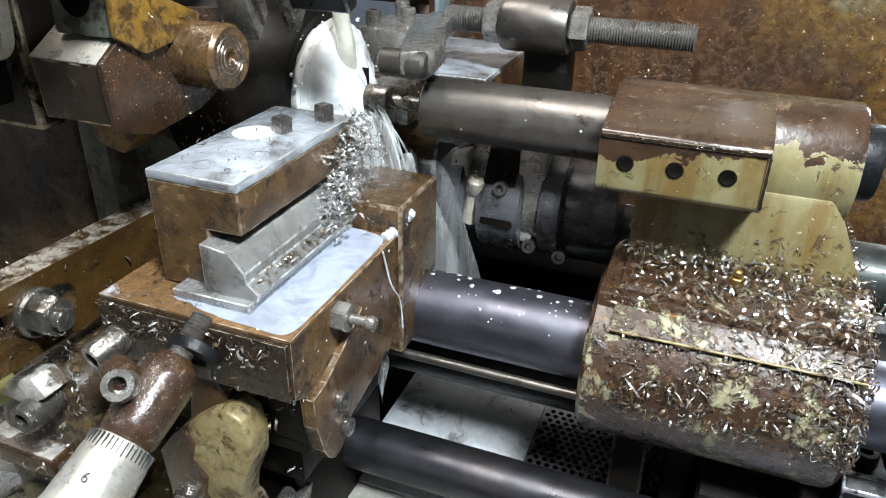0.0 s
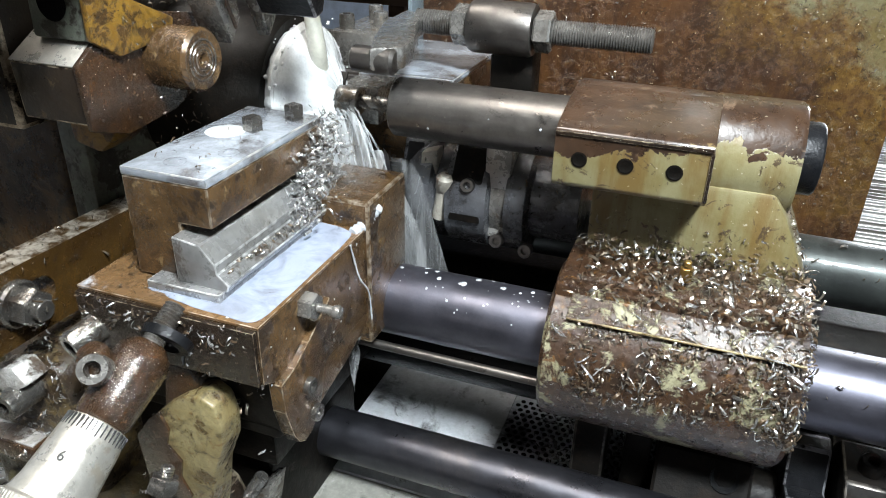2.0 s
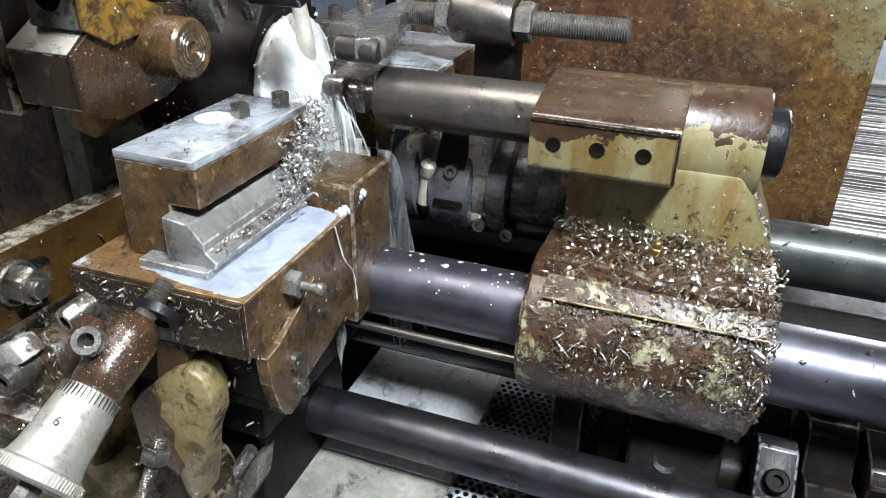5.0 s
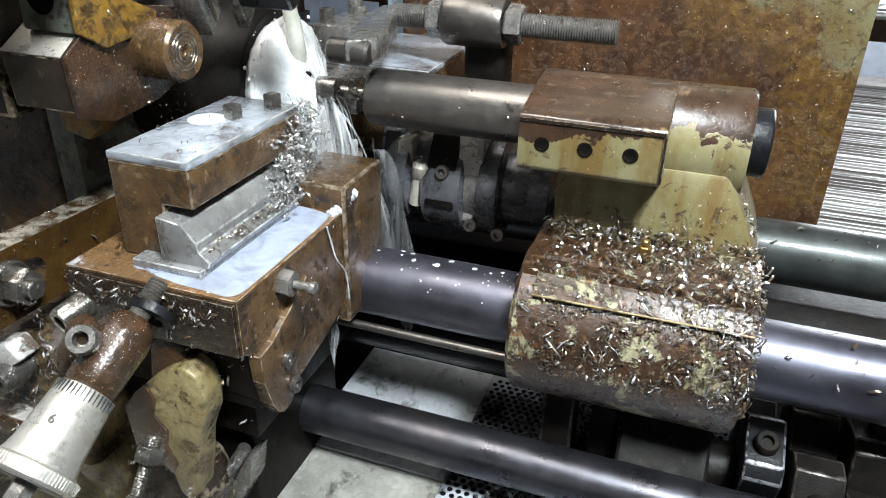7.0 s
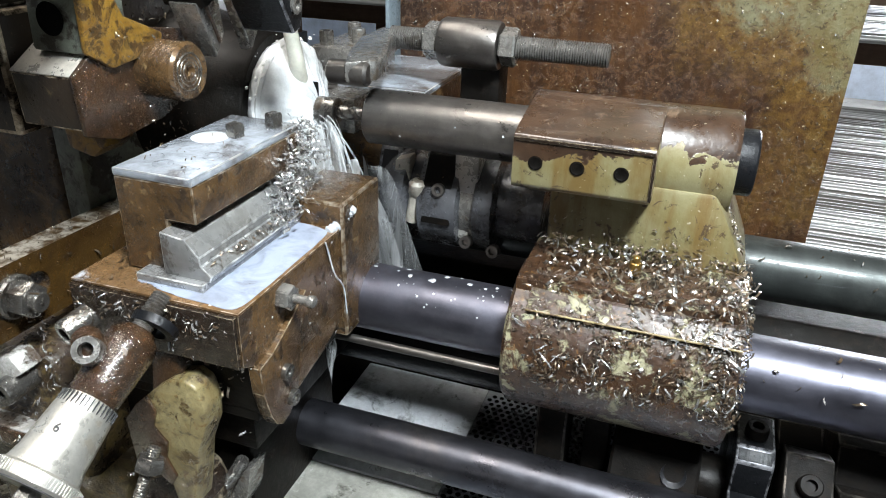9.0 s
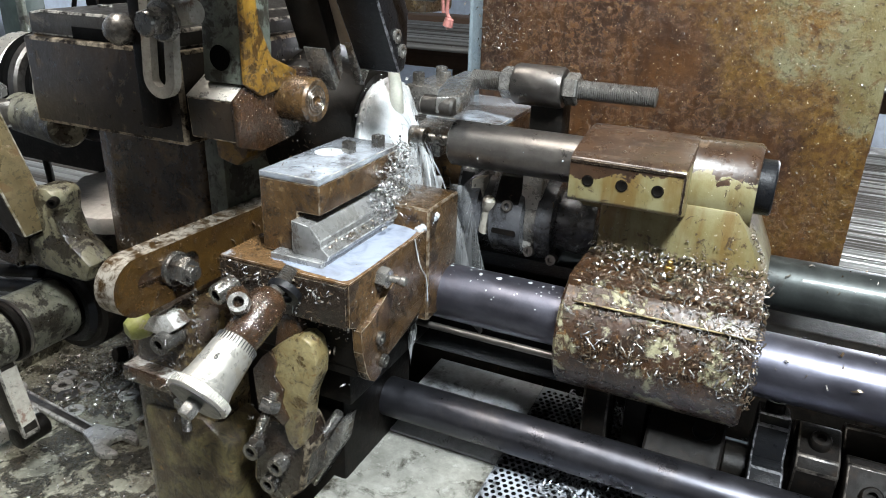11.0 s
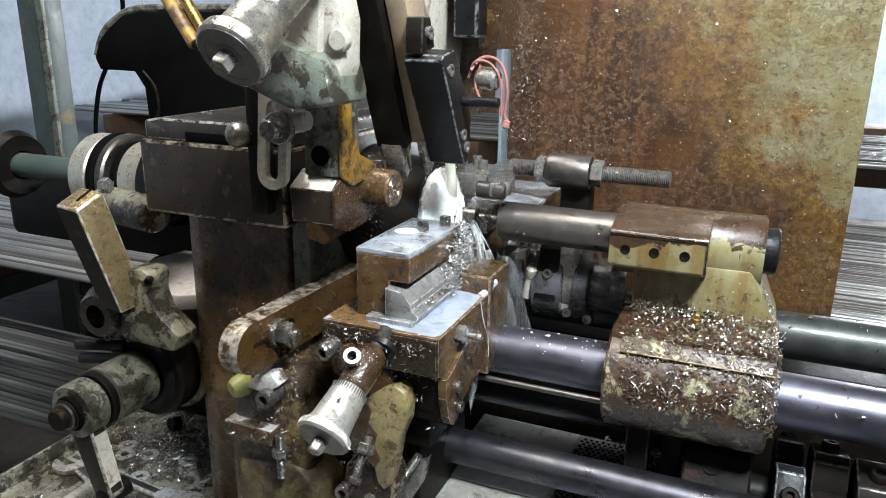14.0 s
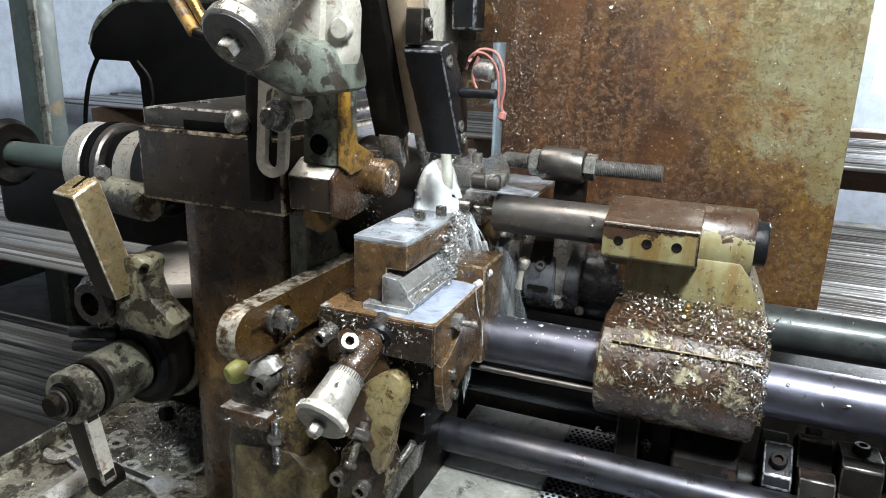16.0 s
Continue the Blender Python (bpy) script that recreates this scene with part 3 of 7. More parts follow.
# ---- the setting ----
def setting():
    whole("floor", box(B(), -5, 4, -4, 7, -0.1, 0, 0), M["concrete"], (0, 0, 0), "oil-stained grey concrete workshop floor", "floor", kind="structure")
    bm = B()
    box(bm, -5, 1.1, 7, 7.15, 0, 3.5, 0)
    box(bm, 3.3, 4, 7, 7.15, 0, 3.5, 0)
    box(bm, 1.1, 3.3, 7, 7.15, 0, 1.15, 0)
    box(bm, 1.1, 3.3, 7, 7.15, 2.6, 3.5, 0)
    whole("wall_north", bm, M["wall"], (0, 7, 0), "pale blue painted workshop wall with a bright window", "wall", kind="structure")
    glow = Nodes("bright daylight outside")
    glow.put("Emission Color", (0.93, 0.97, 1.0))
    glow.put("Emission Strength", 1.6)
    whole("backdrop", box(B(), 0.5, 4.0, 7.6, 7.62, 0.5, 3.2, 0), glow.m, (2.2, 7.6, 0.5), "bright daylight outside the window", "backdrop", kind="structure")
    whole("wall_west", box(B(), -5.15, -5, -4, 7, 0, 3.5, 0), M["wall"], (-5, 0, 0), "pale blue painted workshop wall", "wall", kind="structure")
    bm = B()
    box(bm, 4, 4.15, -4, -1.4, 0, 3.5, 0)
    box(bm, 4, 4.15, 1.0, 7, 0, 3.5, 0)
    box(bm, 4, 4.15, -1.4, 1.0, 0, 1.1, 0)
    box(bm, 4, 4.15, -1.4, 1.0, 2.7, 3.5, 0)
    whole("wall_east", bm, M["wall_dim"], (4, 0, 0), "unseen dark workshop wall with a wide opening added for fill", "wall", kind="structure")
    bm = B()
    box(bm, -5, -2.3, -4.15, -4, 0, 3.5, 0)
    box(bm, 0.7, 4, -4.15, -4, 0, 3.5, 0)
    box(bm, -2.3, 0.7, -4.15, -4, 3.1, 3.5, 0)
    whole("wall_south", bm, M["wall_dim"], (0, -4, 0), "unseen dark workshop wall with a door-wide opening added for fill", "wall", kind="structure")
    # unseen roof, its opening added to let the fill light in
    bm = B()
    box(bm, -5, -2.1, -4, 7, 3.5, 3.6, 0)
    box(bm, 0.3, 4, -4, 7, 3.5, 3.6, 0)
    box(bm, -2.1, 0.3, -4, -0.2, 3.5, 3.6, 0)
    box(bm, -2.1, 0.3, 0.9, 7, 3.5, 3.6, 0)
    whole("ceiling", bm, M["roof"], (0, 0, 3.5), "unseen grey sheeted workshop roof with an opening added for fill", "ceiling", kind="structure")


setting()


# ---- guide bars ----
def guide_bar(name, y, z, r, x0, x1, mat, label):
    return whole(name, rod(B(), (x0, y, z), (x1, y, z), r, 0.002, 64), mat, ((x0 + x1) / 2, y, z), label, "bar", "guide bars")


guide_bar("guide_bar", 0.639, 1.116, 0.0363, -0.42, 1.1, M["bar_chrome"], "polished steel guide bar wet with coolant")
guide_bar("guide_bar", 0.845, 1.128, 0.036, -0.42, 1.1, M["bar_dull"], "dull scratched steel guide bar behind the tailstock")
guide_bar("feed_rod", 0.579, 0.974, 0.0263, -0.5, 1.1, M["rod_dark"], "dark oiled steel feed rod under the slide")


# ---- tailstock on the bars ----
def tailstock():
    t = thing("tailstock", (0.07, 0.68, 1.04), "olive painted rusty tailstock slide covered in swarf", "tailstock")
    barrel = part("barrel", lathe(B(), (-0.042, 0.712, 1.2895), (0.149, 0.712, 1.2895), [(0, 0.03), (0, 0.047), (0.003, 0.05), (0.187, 0.05), (0.191, 0.047), (0.191, 0.03)], 64), M["barrel"], t, "rusty brown barrel with olive paint left")
    pad = B()
    prism(pad, [(0.712, 1.3395), (0.69, 1.3372), (0.66, 1.332), (0.632, 1.3255), (0.622, 1.3215), (0.62, 1.318), (0.62, 1.276), (0.623, 1.272), (0.66, 1.262), (0.712, 1.262)], "x", -0.0415, 0.082, 0.0014)
    pad_o = part("pad", pad, M["pad"], t, "flat olive pad with three screw holes")
    seam = B()
    box(seam, -0.0405, 0.081, 0.6186, 0.6215, 1.3165, 1.3198, 0.0005)
    box(seam, 0.0795, 0.0825, 0.6186, 0.6215, 1.276, 1.3165, 0.0005)
    part("edge_strip", seam, M["grease"], pad_o, "blackened top and end edges")
    for x in (-0.020, 0.017, 0.055):
        part("screw", lathe(B(), (x, 0.6195, 1.2975), (x, 0.6175, 1.2975), [(0, 0.0062), (0.0004, 0.0066), (0.0006, 0.0052), (0.0002, 0.0045), (0.0001, 0)], 20), M["dark_steel"], pad_o)
    neck = B()
    prism(neck, [(-0.012, 1.10), (-0.012, 1.26), (0.004, 1.275), (0.135, 1.275), (0.148, 1.255), (0.158, 1.235), (0.178, 1.19), (0.178, 1.10)], "y", 0.662, 0.80, 0.004)
    part("neck", neck, M["web"], t, "olive painted web streaked with rust")
    sl = B()
    lathe(sl, (-0.028, 0.639, 1.116), (0.178, 0.639, 1.116), [(0, 0.0366), (0, 0.07), (0.004, 0.075), (0.201, 0.075), (0.206, 0.071), (0.206, 0.0366)], 64)
    box(sl, -0.026, 0.176, 0.60, 0.70, 1.13, 1.192, 0.004)
    sleeve = part("sleeve", sl, M["olive_rust"], t, "rusty sleeve with flaking olive paint")
    part("clamp_cap", prism(B(), [(0.5822, 1.1690), (0.5835, 1.1705), (0.5965, 1.1826), (0.618, 1.1945), (0.66, 1.202), (0.66, 1.18), (0.61, 1.165)], "x", -0.010, 0.1775, 0.0008), M["olive_rust"], t, "raised clamp cap along the sleeve")
    part("cap_seam", tube(B(), [(-0.010, 0.5812, 1.1705), (0.177, 0.5812, 1.1705)], 0.0011, 8), M["casting"], t, "thin pale line along the clamp cap")
    rear = B()
    lathe(rear, (-0.01, 0.845, 1.128), (0.165, 0.845, 1.128), [(0, 0.0365), (0, 0.062), (0.003, 0.065), (0.172, 0.065), (0.175, 0.062), (0.175, 0.0365)], 48)
    box(rear, 0.0, 0.16, 0.72, 0.85, 1.10, 1.17, 0.003)
    part("rear_sleeve", rear, M["olive_rust"], t)
    nip = B()
    rod(nip, (0.078, 0.63, 1.2), (0.078, 0.63, 1.213), 0.0055, 0.0008, 12)
    rod(nip, (0.078, 0.63, 1.213), (0.078, 0.63, 1.219), 0.0035, 0.001, 12)
    part("grease_nipple", nip, M["brass"], t, "brass grease nipple")
    q = B()
    lathe(q, (-0.222, SY, SZ), (0.175, SY, SZ), [(0, 0.008), (0, 0.027), (0.002, 0.0292), (0.222, 0.0292), (0.224, 0.0275), (0.371, 0.0275), (0.385, 0.0275), (0.385, 0.0)], 64)
    quill = part("quill", q, M["quill"], t, "worn steel quill with tool marks")
    part("quill_cap", lathe(B(), (0.1495, SY, SZ), (0.167, SY, SZ), [(0, 0.028), (0, 0.031), (0.0145, 0.031), (0.0165, 0.0295), (0.0172, 0.027), (0.0165, 0)], 40), M["black_oxide"], t, "black end cap with a bright rim")
    part("drill", twist_drill((-0.275, SY, SZ), (-0.218, SY, SZ), 0.0075), M["bare_steel"], t, "twist drill held in the quill")
    return t


def twist_drill(tip, base, r):
    bm = B()
    m = basis(base, tip)
    n = (Vector(tip) - Vector(base)).length
    rings = []
    for i in range(41):
        s = i / 40
        rr = r if s < 0.86 else r * (1 - (s - 0.86) / 0.14 * 0.97)
        ring = []
        for k in range(16):
            a = 2 * math.pi * k / 16
            f = 1 - 0.45 * max(0, math.cos(2 * a)) ** 3
            ring.append(bm.verts.new(m @ Vector((rr * f * math.cos(a + s * 9), rr * f * math.sin(a + s * 9), s * n))))
        rings.append(ring)
    for a, b in zip(rings, rings[1:]):
        for i in range(16):
            bm.faces.new((a[i], a[(i + 1) % 16], b[(i + 1) % 16], b[i]))
    bm.faces.new(rings[-1])
    bm.faces.new(rings[0][::-1])
    return bm


tail = tailstock()


# ---- rusty guard sheet behind ----
def guard_sheet():
    t = thing("splash_guard", (0.0, 1.03, 1.09), "rust-streaked steel splash guard sheet", "splash guard")
    part("sheet", box(B(), -0.32, 0.278, 1.03, 1.034, 1.088, 2.1, 0.0008), M["plate_rust"], t)
    part("flange", box(B(), -0.326, -0.32, 0.99, 1.034, 1.088, 2.1, 0.0008), M["hose"], t, "blue grey folded edge")


guard_sheet()


# ---- front cross slide ----
def cross_slide():
    t = thing("cross_slide", (-0.27, 0.5, 1.06), "brown oily steel cross slide block flooded with milky coolant", "cross slide")
    bm = B()
    prism(bm, [(0.408, 1.172), (0.408, 1.2193), (0.575, 1.2193), (0.575, 1.135), (0.43, 1.135), (0.422, 1.165)], "x", -0.352, -0.194, 0.0005)
    part("body", bm, M["block_side"], t)
    part("top_plate", box(B(), -0.3525, -0.1935, 0.4075, 0.5755, 1.2190, 1.2215, 0.0005), M["base_top"], t, "brown top wet with milky coolant")
    pool = B()
    ctrl = [(-0.30, 0.425), (-0.262, 0.415), (-0.225, 0.4125), (-0.2, 0.414), (-0.1965, 0.45), (-0.197, 0.50), (-0.198, 0.55), (-0.205, 0.568), (-0.245, 0.572), (-0.262, 0.54), (-0.262, 0.47), (-0.285, 0.44)]
    ring = [p for p in curve_pts([(x, y, 0) for x, y in ctrl + ctrl[:1]], 90)][:-1]
    ring = [(p.x + 0.005 * noise.noise(p * 90) * (p.x < -0.21), p.y + 0.005 * noise.noise(p * 90 + Vector((7, 0, 0))) * (0.42 < p.y < 0.565)) for p in ring]
    prism(pool, ring, "z", 1.2212, 1.2219, 0)
    part("coolant_film", pool, M["pool"], t, "pool of milky coolant")
    side = B()
    prism(side, [(0.423, 1.136), (0.431, 1.108), (0.438, 1.095), (0.447, 1.089), (0.459, 1.091), (0.470, 1.100), (0.480, 1.119), (0.485, 1.146), (0.487, 1.168), (0.494, 1.188), (0.50, 1.196), (0.462, 1.176), (0.44, 1.166), (0.421, 1.163)], "x", -0.2, -0.1885, 0.0008)
    part("gib_plate", side, M["block_side"], t, "bolted side plate with a curved edge")
    rear = B()
    box(rear, -0.255, -0.19, 0.577, 0.66, 1.10, 1.246, 0.003)
    part("rear_block", rear, M["block_side"], t, "rear stop block")
    part("side_web", prism(B(), [(0.47, 1.095), (0.535, 1.108), (0.585, 1.126), (0.66, 1.15), (0.66, 1.17), (0.47, 1.17)], "x", -0.26, -0.1945, 0.002), M["block_side"], t, "lower brown flank of the slide")
    # near-black boxes darken the shaded hollow below the block
    low = B()
    box(low, -0.345, -0.204, 0.434, 0.64, 1.095, 1.137, 0.003)
    box(low, -0.335, -0.225, 0.455, 0.66, 1.04, 1.096, 0.003)
    part("dovetail", low, M["dark_steel"], t, "near-black dovetail filling the shaded hollow under the block")
    for y, z in ((0.456, 1.139), (0.463, 1.1075)):
        part("screw", screw_head(B(), (-0.188, y, z), (-0.183, y, z), 0.0075), M["bolt"], t)
    st = B()
    hexa(st, (-0.194, 0.468, 1.206), (-0.182, 0.468, 1.206), 0.0115)
    rod(st, (-0.182, 0.468, 1.206), (-0.168, 0.468, 1.206), 0.004, 0.001, 12)
    lathe(st, (-0.170, 0.468, 1.206), (-0.160, 0.468, 1.206), [(0, 0), (0.002, 0.005), (0.005, 0.006), (0.008, 0.005), (0.01, 0)], 12)
    part("wing_stud", st, M["bare_steel"], t, "small bright adjusting stud")
    return t


def tool_block():
    t = thing("tool_block", (-0.284, 0.52, 1.222), "steel tool holder block with milky coolant on top", "tool holder")
    part("body", prism(B(), [(-0.321, 1.223), (-0.266, 1.223), (-0.266, 1.252), (-0.275, 1.256), (-0.275, 1.272), (-0.247, 1.272), (-0.247, 1.3037), (-0.321, 1.3037)], "y", 0.44, 0.604, 0.0015), M["block_side"], t)
    part("top_face", box(B(), -0.3212, -0.2468, 0.4398, 0.6042, 1.3035, 1.3105, 0.0012), M["pool_top"], t, "top face wet with coolant")
    tool = B()
    prism(tool, [(-0.276, 1.2285), (-0.233, 1.2285), (-0.231, 1.234), (-0.240, 1.242), (-0.241, 1.249), (-0.253, 1.263), (-0.276, 1.266)], "y", 0.43, 0.63, 0.001)
    part("tool_blade", tool, M["blade"], t, "bright form tool blade")
    part("foot", box(B(), -0.300, -0.236, 0.424, 0.61, 1.2215, 1.2285, 0.001), M["blade"], t)
    part("pocket", lathe(B(), (-0.297, 0.535, 1.3102), (-0.297, 0.535, 1.3112), [(0, 0), (0, 0.0165), (0.0005, 0.0165), (0.001, 0.0145), (0.0008, 0)], 36), M["milk"], t, "round pocket full of coolant")
    for x, y, h in ((-0.262, 0.585, 0.014), (-0.277, 0.545, 0.013)):
        sq = B()
        lathe(sq, (x, y, 1.31), (x, y, 1.31 + h), [(0, 0), (0, 0.0078), (h * 0.9, 0.0078), (h, 0.0068), (h, 0)], 4, 0.5)
        part("square_screw", sq, M["bolt"], t, "square headed clamp screw")
    for x, y in ((-0.264, 0.493), (-0.289, 0.462)):
        part("screw", screw_head(B(), (x, y, 1.3095), (x, y, 1.3112), 0.0085), M["pool_top"], t)
    return t


cross_slide()
tool_block()


# ---- spindle nose ----
def spindle_nose():
    t = thing("spindle_nose", (-0.33, SY, SZ), "spinning collet nose streaming with white coolant", "spindle")
    bm = lathe(B(), (-0.36, SY, SZ), (-0.285, SY, SZ), [(0, 0.05), (0.036, 0.052), (0.0365, 0.070), (0.040, 0.0725), (0.043, 0.070), (0.046, 0.055), (0.047, 0.036), (0.06, 0.030), (0.064, 0.024), (0.064, 0.0)], 64)
    part("collet_cap", bm, M["milk"], t, "collet cap flooded with white coolant")
    part("collet", lathe(B(), (-0.302, SY, SZ), (-0.292, SY, SZ), [(0, 0.026), (0, 0.0315), (0.006, 0.031), (0.010, 0.027), (0.008, 0.012), (0.0, 0.012)], 40), M["blade"], t, "wet grey collet face")
    part("workpiece", rod(B(), (-0.29, SY, SZ), (-0.262, SY, SZ), 0.0145, 0.0015, 32), M["bare_steel"], t, "bright steel workpiece being drilled")
    for i in range(3):
        a = radians(120 * i)
        part("slot", box(B(), -0.302, -0.2855, SY - 0.0012, SY + 0.0012, SZ + 0.008, SZ + 0.03, 0.0003, Matrix.Translation((0, SY, SZ)) @ Matrix.Rotation(a, 4, "X") @ Matrix.Translation((0, -SY, -SZ))), M["dark_steel"], t)
    return t


nose = spindle_nose()


# ---- headstock ----
def headstock():
    t = thing("headstock", (-0.57, 0.7, 0.75), "dark oily cast headstock with a brown column", "headstock")
    bm = B()
    box(bm, -0.69, -0.444, 0.47, 0.92, 1.31, 1.416, 0.005)
    part("housing", bm, M["housing"], t)
    cap = B()
    prism(cap, [(-0.684, 1.416), (-0.684, 1.442), (-0.66, 1.446), (-0.47, 1.446), (-0.452, 1.436), (-0.452, 1.416)], "y", 0.478, 0.90, 0.003)
    part("cover", cap, M["cover"], t, "flat cover plate with a worn edge")
    # black inlay in place of the shade in a cut slot
    part("slot", box(B(), -0.61, -0.50, 0.4765, 0.479, 1.4165, 1.430, 0.0004), M["rubber"], t)
    col = B()
    prism(col, [(-0.70, 0.60), (-0.695, 0.56), (-0.66, 0.545), (-0.50, 0.545), (-0.49, 0.56), (-0.48, 0.62), (-0.48, 0.90), (-0.70, 0.90)], "z", 0.7, 1.312, 0.006)
    part("column", col, M["column"], t, "brown stained column")
    part("column_edge", box(B(), -0.482, -0.452, 0.535, 0.90, 1.0, 1.312, 0.004), M["grey_green"], t, "pale green painted edge")
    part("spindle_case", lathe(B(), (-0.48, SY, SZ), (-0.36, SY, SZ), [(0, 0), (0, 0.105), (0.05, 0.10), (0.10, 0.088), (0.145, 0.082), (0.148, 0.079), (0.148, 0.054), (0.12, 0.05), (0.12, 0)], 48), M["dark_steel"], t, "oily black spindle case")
    hb = B()
    prism(hb, [(0.466, 1.325), (0.463, 1.371), (0.495, 1.389), (0.56, 1.389), (0.575, 1.36), (0.575, 1.325)], "x", -0.432, -0.368, 0.002)
    hexb = part("pivot_block", hb, M["housing"], t, "pivot block with a pale ground top")
    part("top_land", prism(B(), [(0.4622, 1.3715), (0.4945, 1.3905), (0.55, 1.3905), (0.55, 1.386), (0.497, 1.386), (0.466, 1.368)], "x", -0.4315, -0.3685, 0.0006), M["alloy"], hexb)
    part("side_plate", prism(B(), [(0.464, 1.322), (0.461, 1.372), (0.49, 1.391), (0.54, 1.40), (0.60, 1.39), (0.60, 1.33), (0.56, 1.315), (0.50, 1.31)], "x", -0.3685, -0.363, 0.001), M["rust_oil"], hexb, "greasy brown side plate")
    p = B()
    lathe(p, (-0.372, 0.553, 1.362), (-0.323, 0.553, 1.362), [(0, 0), (0, 0.026), (0.046, 0.026), (0.049, 0.0235), (0.0478, 0.020), (0.0485, 0.006), (0.044, 0.004), (0.044, 0)], 40)
    pin = part("pivot_pin", p, M["block_side"], t, "round pivot pin with turned rings")
    for r in (0.0085, 0.0125, 0.0165):
        part("turned_ring", lathe(B(), (-0.3245, 0.553, 1.362), (-0.3233, 0.553, 1.362), [(0, r - 0.0012), (0.0012, r - 0.0004), (0.0012, r + 0.0004), (0, r + 0.0012)], 36), M["bolt"], pin)
    return t


headstock()


# ---- overhead slides ----
def overhead_slide(x0, x1, tip, top, thick, mat, label):
    t = thing("overhead_slide", (x0, tip[0], tip[1]), label, "tool slide", "overhead tool slides")
    d = Vector((0, top[0] - tip[0], top[1] - tip[1])).normalized()
    n = Vector((0, -d.z, d.y))
    a, b = Vector((0, *tip)), Vector((0, *top))
    pts = [a + d * 0.05 - n * 0.002, a + d * 0.05 + n * thick, b + n * thick, b - n * 0.002]
    part("slide_bar", prism(B(), [(p.y, p.z) for p in pts], "x", x0, x1, 0.002), mat, t)
    tipp = [a, a + d * 0.055, a + d * 0.055 + n * thick * 0.7, a + d * 0.012 + n * thick * 0.45]
    part("cutting_tool", prism(B(), [(p.y, p.z) for p in tipp], "x", x0 + 0.008, x1 - 0.008, 0.001), M["bare_steel"], t, "pointed cutting tool")
    return t


overhead_slide(-0.364, -0.3185, (0.598, 1.366), (0.47, 1.66), -0.05, M["dark_steel"], "dark oily overhead tool slide")
overhead_slide(-0.317, -0.2885, (0.612, 1.373), (0.487, 1.66), -0.05, M["slide_tan"], "stained steel overhead tool slide, tan for its lit flank")


def black_holder():
    t = thing("black_tool_holder", (-0.235, 0.5, 1.4), "black oxide tool holder block with socket screws", "tool holder")
    part("body", prism(B(), [(0.588, 1.396), (0.506, 1.534), (0.512, 1.541), (0.545, 1.547), (0.598, 1.478), (0.609, 1.46), (0.605, 1.412), (0.60, 1.399)], "x", -0.288, -0.236, 0.002), M["black_oxide"], t)
    for y, z in ((0.532, 1.522), (0.592, 1.42), (0.580, 1.437)):
        part("screw", screw_head(B(), (-0.237, y, z), (-0.233, y, z), 0.008), M["bare_steel"], t)
    part("lug", prism(B(), [(0.505, 1.541), (0.508, 1.585), (0.53, 1.585), (0.545, 1.549)], "x", -0.285, -0.262, 0.002), M["cam_steel"], t)
    part("lug_screw", screw_head(B(), (-0.262, 0.522, 1.566), (-0.257, 0.522, 1.566), 0.0085), M["bare_steel"], t)
    part("stop_pin", rod(B(), (-0.236, 0.575, 1.482), (-0.186, 0.575, 1.482), 0.0065, 0.001, 16), M["black_oxide"], t)


black_holder()


# ---- rear slide with stop lever ----
def rear_slide():
    t = thing("rear_slide", (-0.22, 0.9, 1.2), "rear cross slide block wet with coolant", "cross slide")
    part("body", box(B(), -0.30, -0.19, 0.79, 0.97, 1.20, 1.298, 0.002), M["block_side"], t)
    part("top_face", box(B(), -0.301, -0.189, 0.789, 0.971, 1.2975, 1.304, 0.001), M["pool_top"], t)
    part("tool", box(B(), -0.30, -0.255, 0.74, 0.80, 1.26, 1.30, 0.0015), M["bare_steel"], t, "bright rear tool")
    part("clamp", box(B(), -0.36, -0.29, 0.83, 0.94, 1.30, 1.335, 0.002), M["bare_steel"], t)
    for x, y in ((-0.345, 0.85), (-0.315, 0.88), (-0.34, 0.92)):
        part("screw", screw_head(B(), (x, y, 1.334), (x, y, 1.352), 0.009), M["bare_steel"], t)
    part("skirt", box(B(), -0.28, -0.185, 0.80, 0.86, 1.12, 1.2, 0.002), M["dark_steel"], t)


def stop_arm():
    t = thing("threaded_stop", (-0.12, 0.84, 1.13), "threaded stop rod in a clamp boss on a post", "stop arm")
    part("post", box(B(), -0.165, -0.115, 0.84, 0.88, 1.12, 1.34, 0.006), M["dark_steel"], t, "flat steel post")
    part("boss", lathe(B(), (-0.185, 0.835, 1.354), (-0.115, 0.835, 1.354), [(0, 0.012), (0, 0.026), (0.004, 0.028), (0.066, 0.028), (0.07, 0.026), (0.07, 0.012)], 40), M["quill"], t, "round clamp boss")
    for a, b in ((-0.205, -0.186), (-0.114, -0.095)):
        part("nut", hexa(B(), (a, 0.835, 1.354), (b, 0.835, 1.354), 0.022), M["bare_steel"], t, "hexagon lock nut")
    part("threaded_rod", thread(B(), (-0.25, 0.835, 1.354), (0.008, 0.835, 1.354), 0.0135, 0.0028), M["thread"], t, "long threaded rod")
    return t


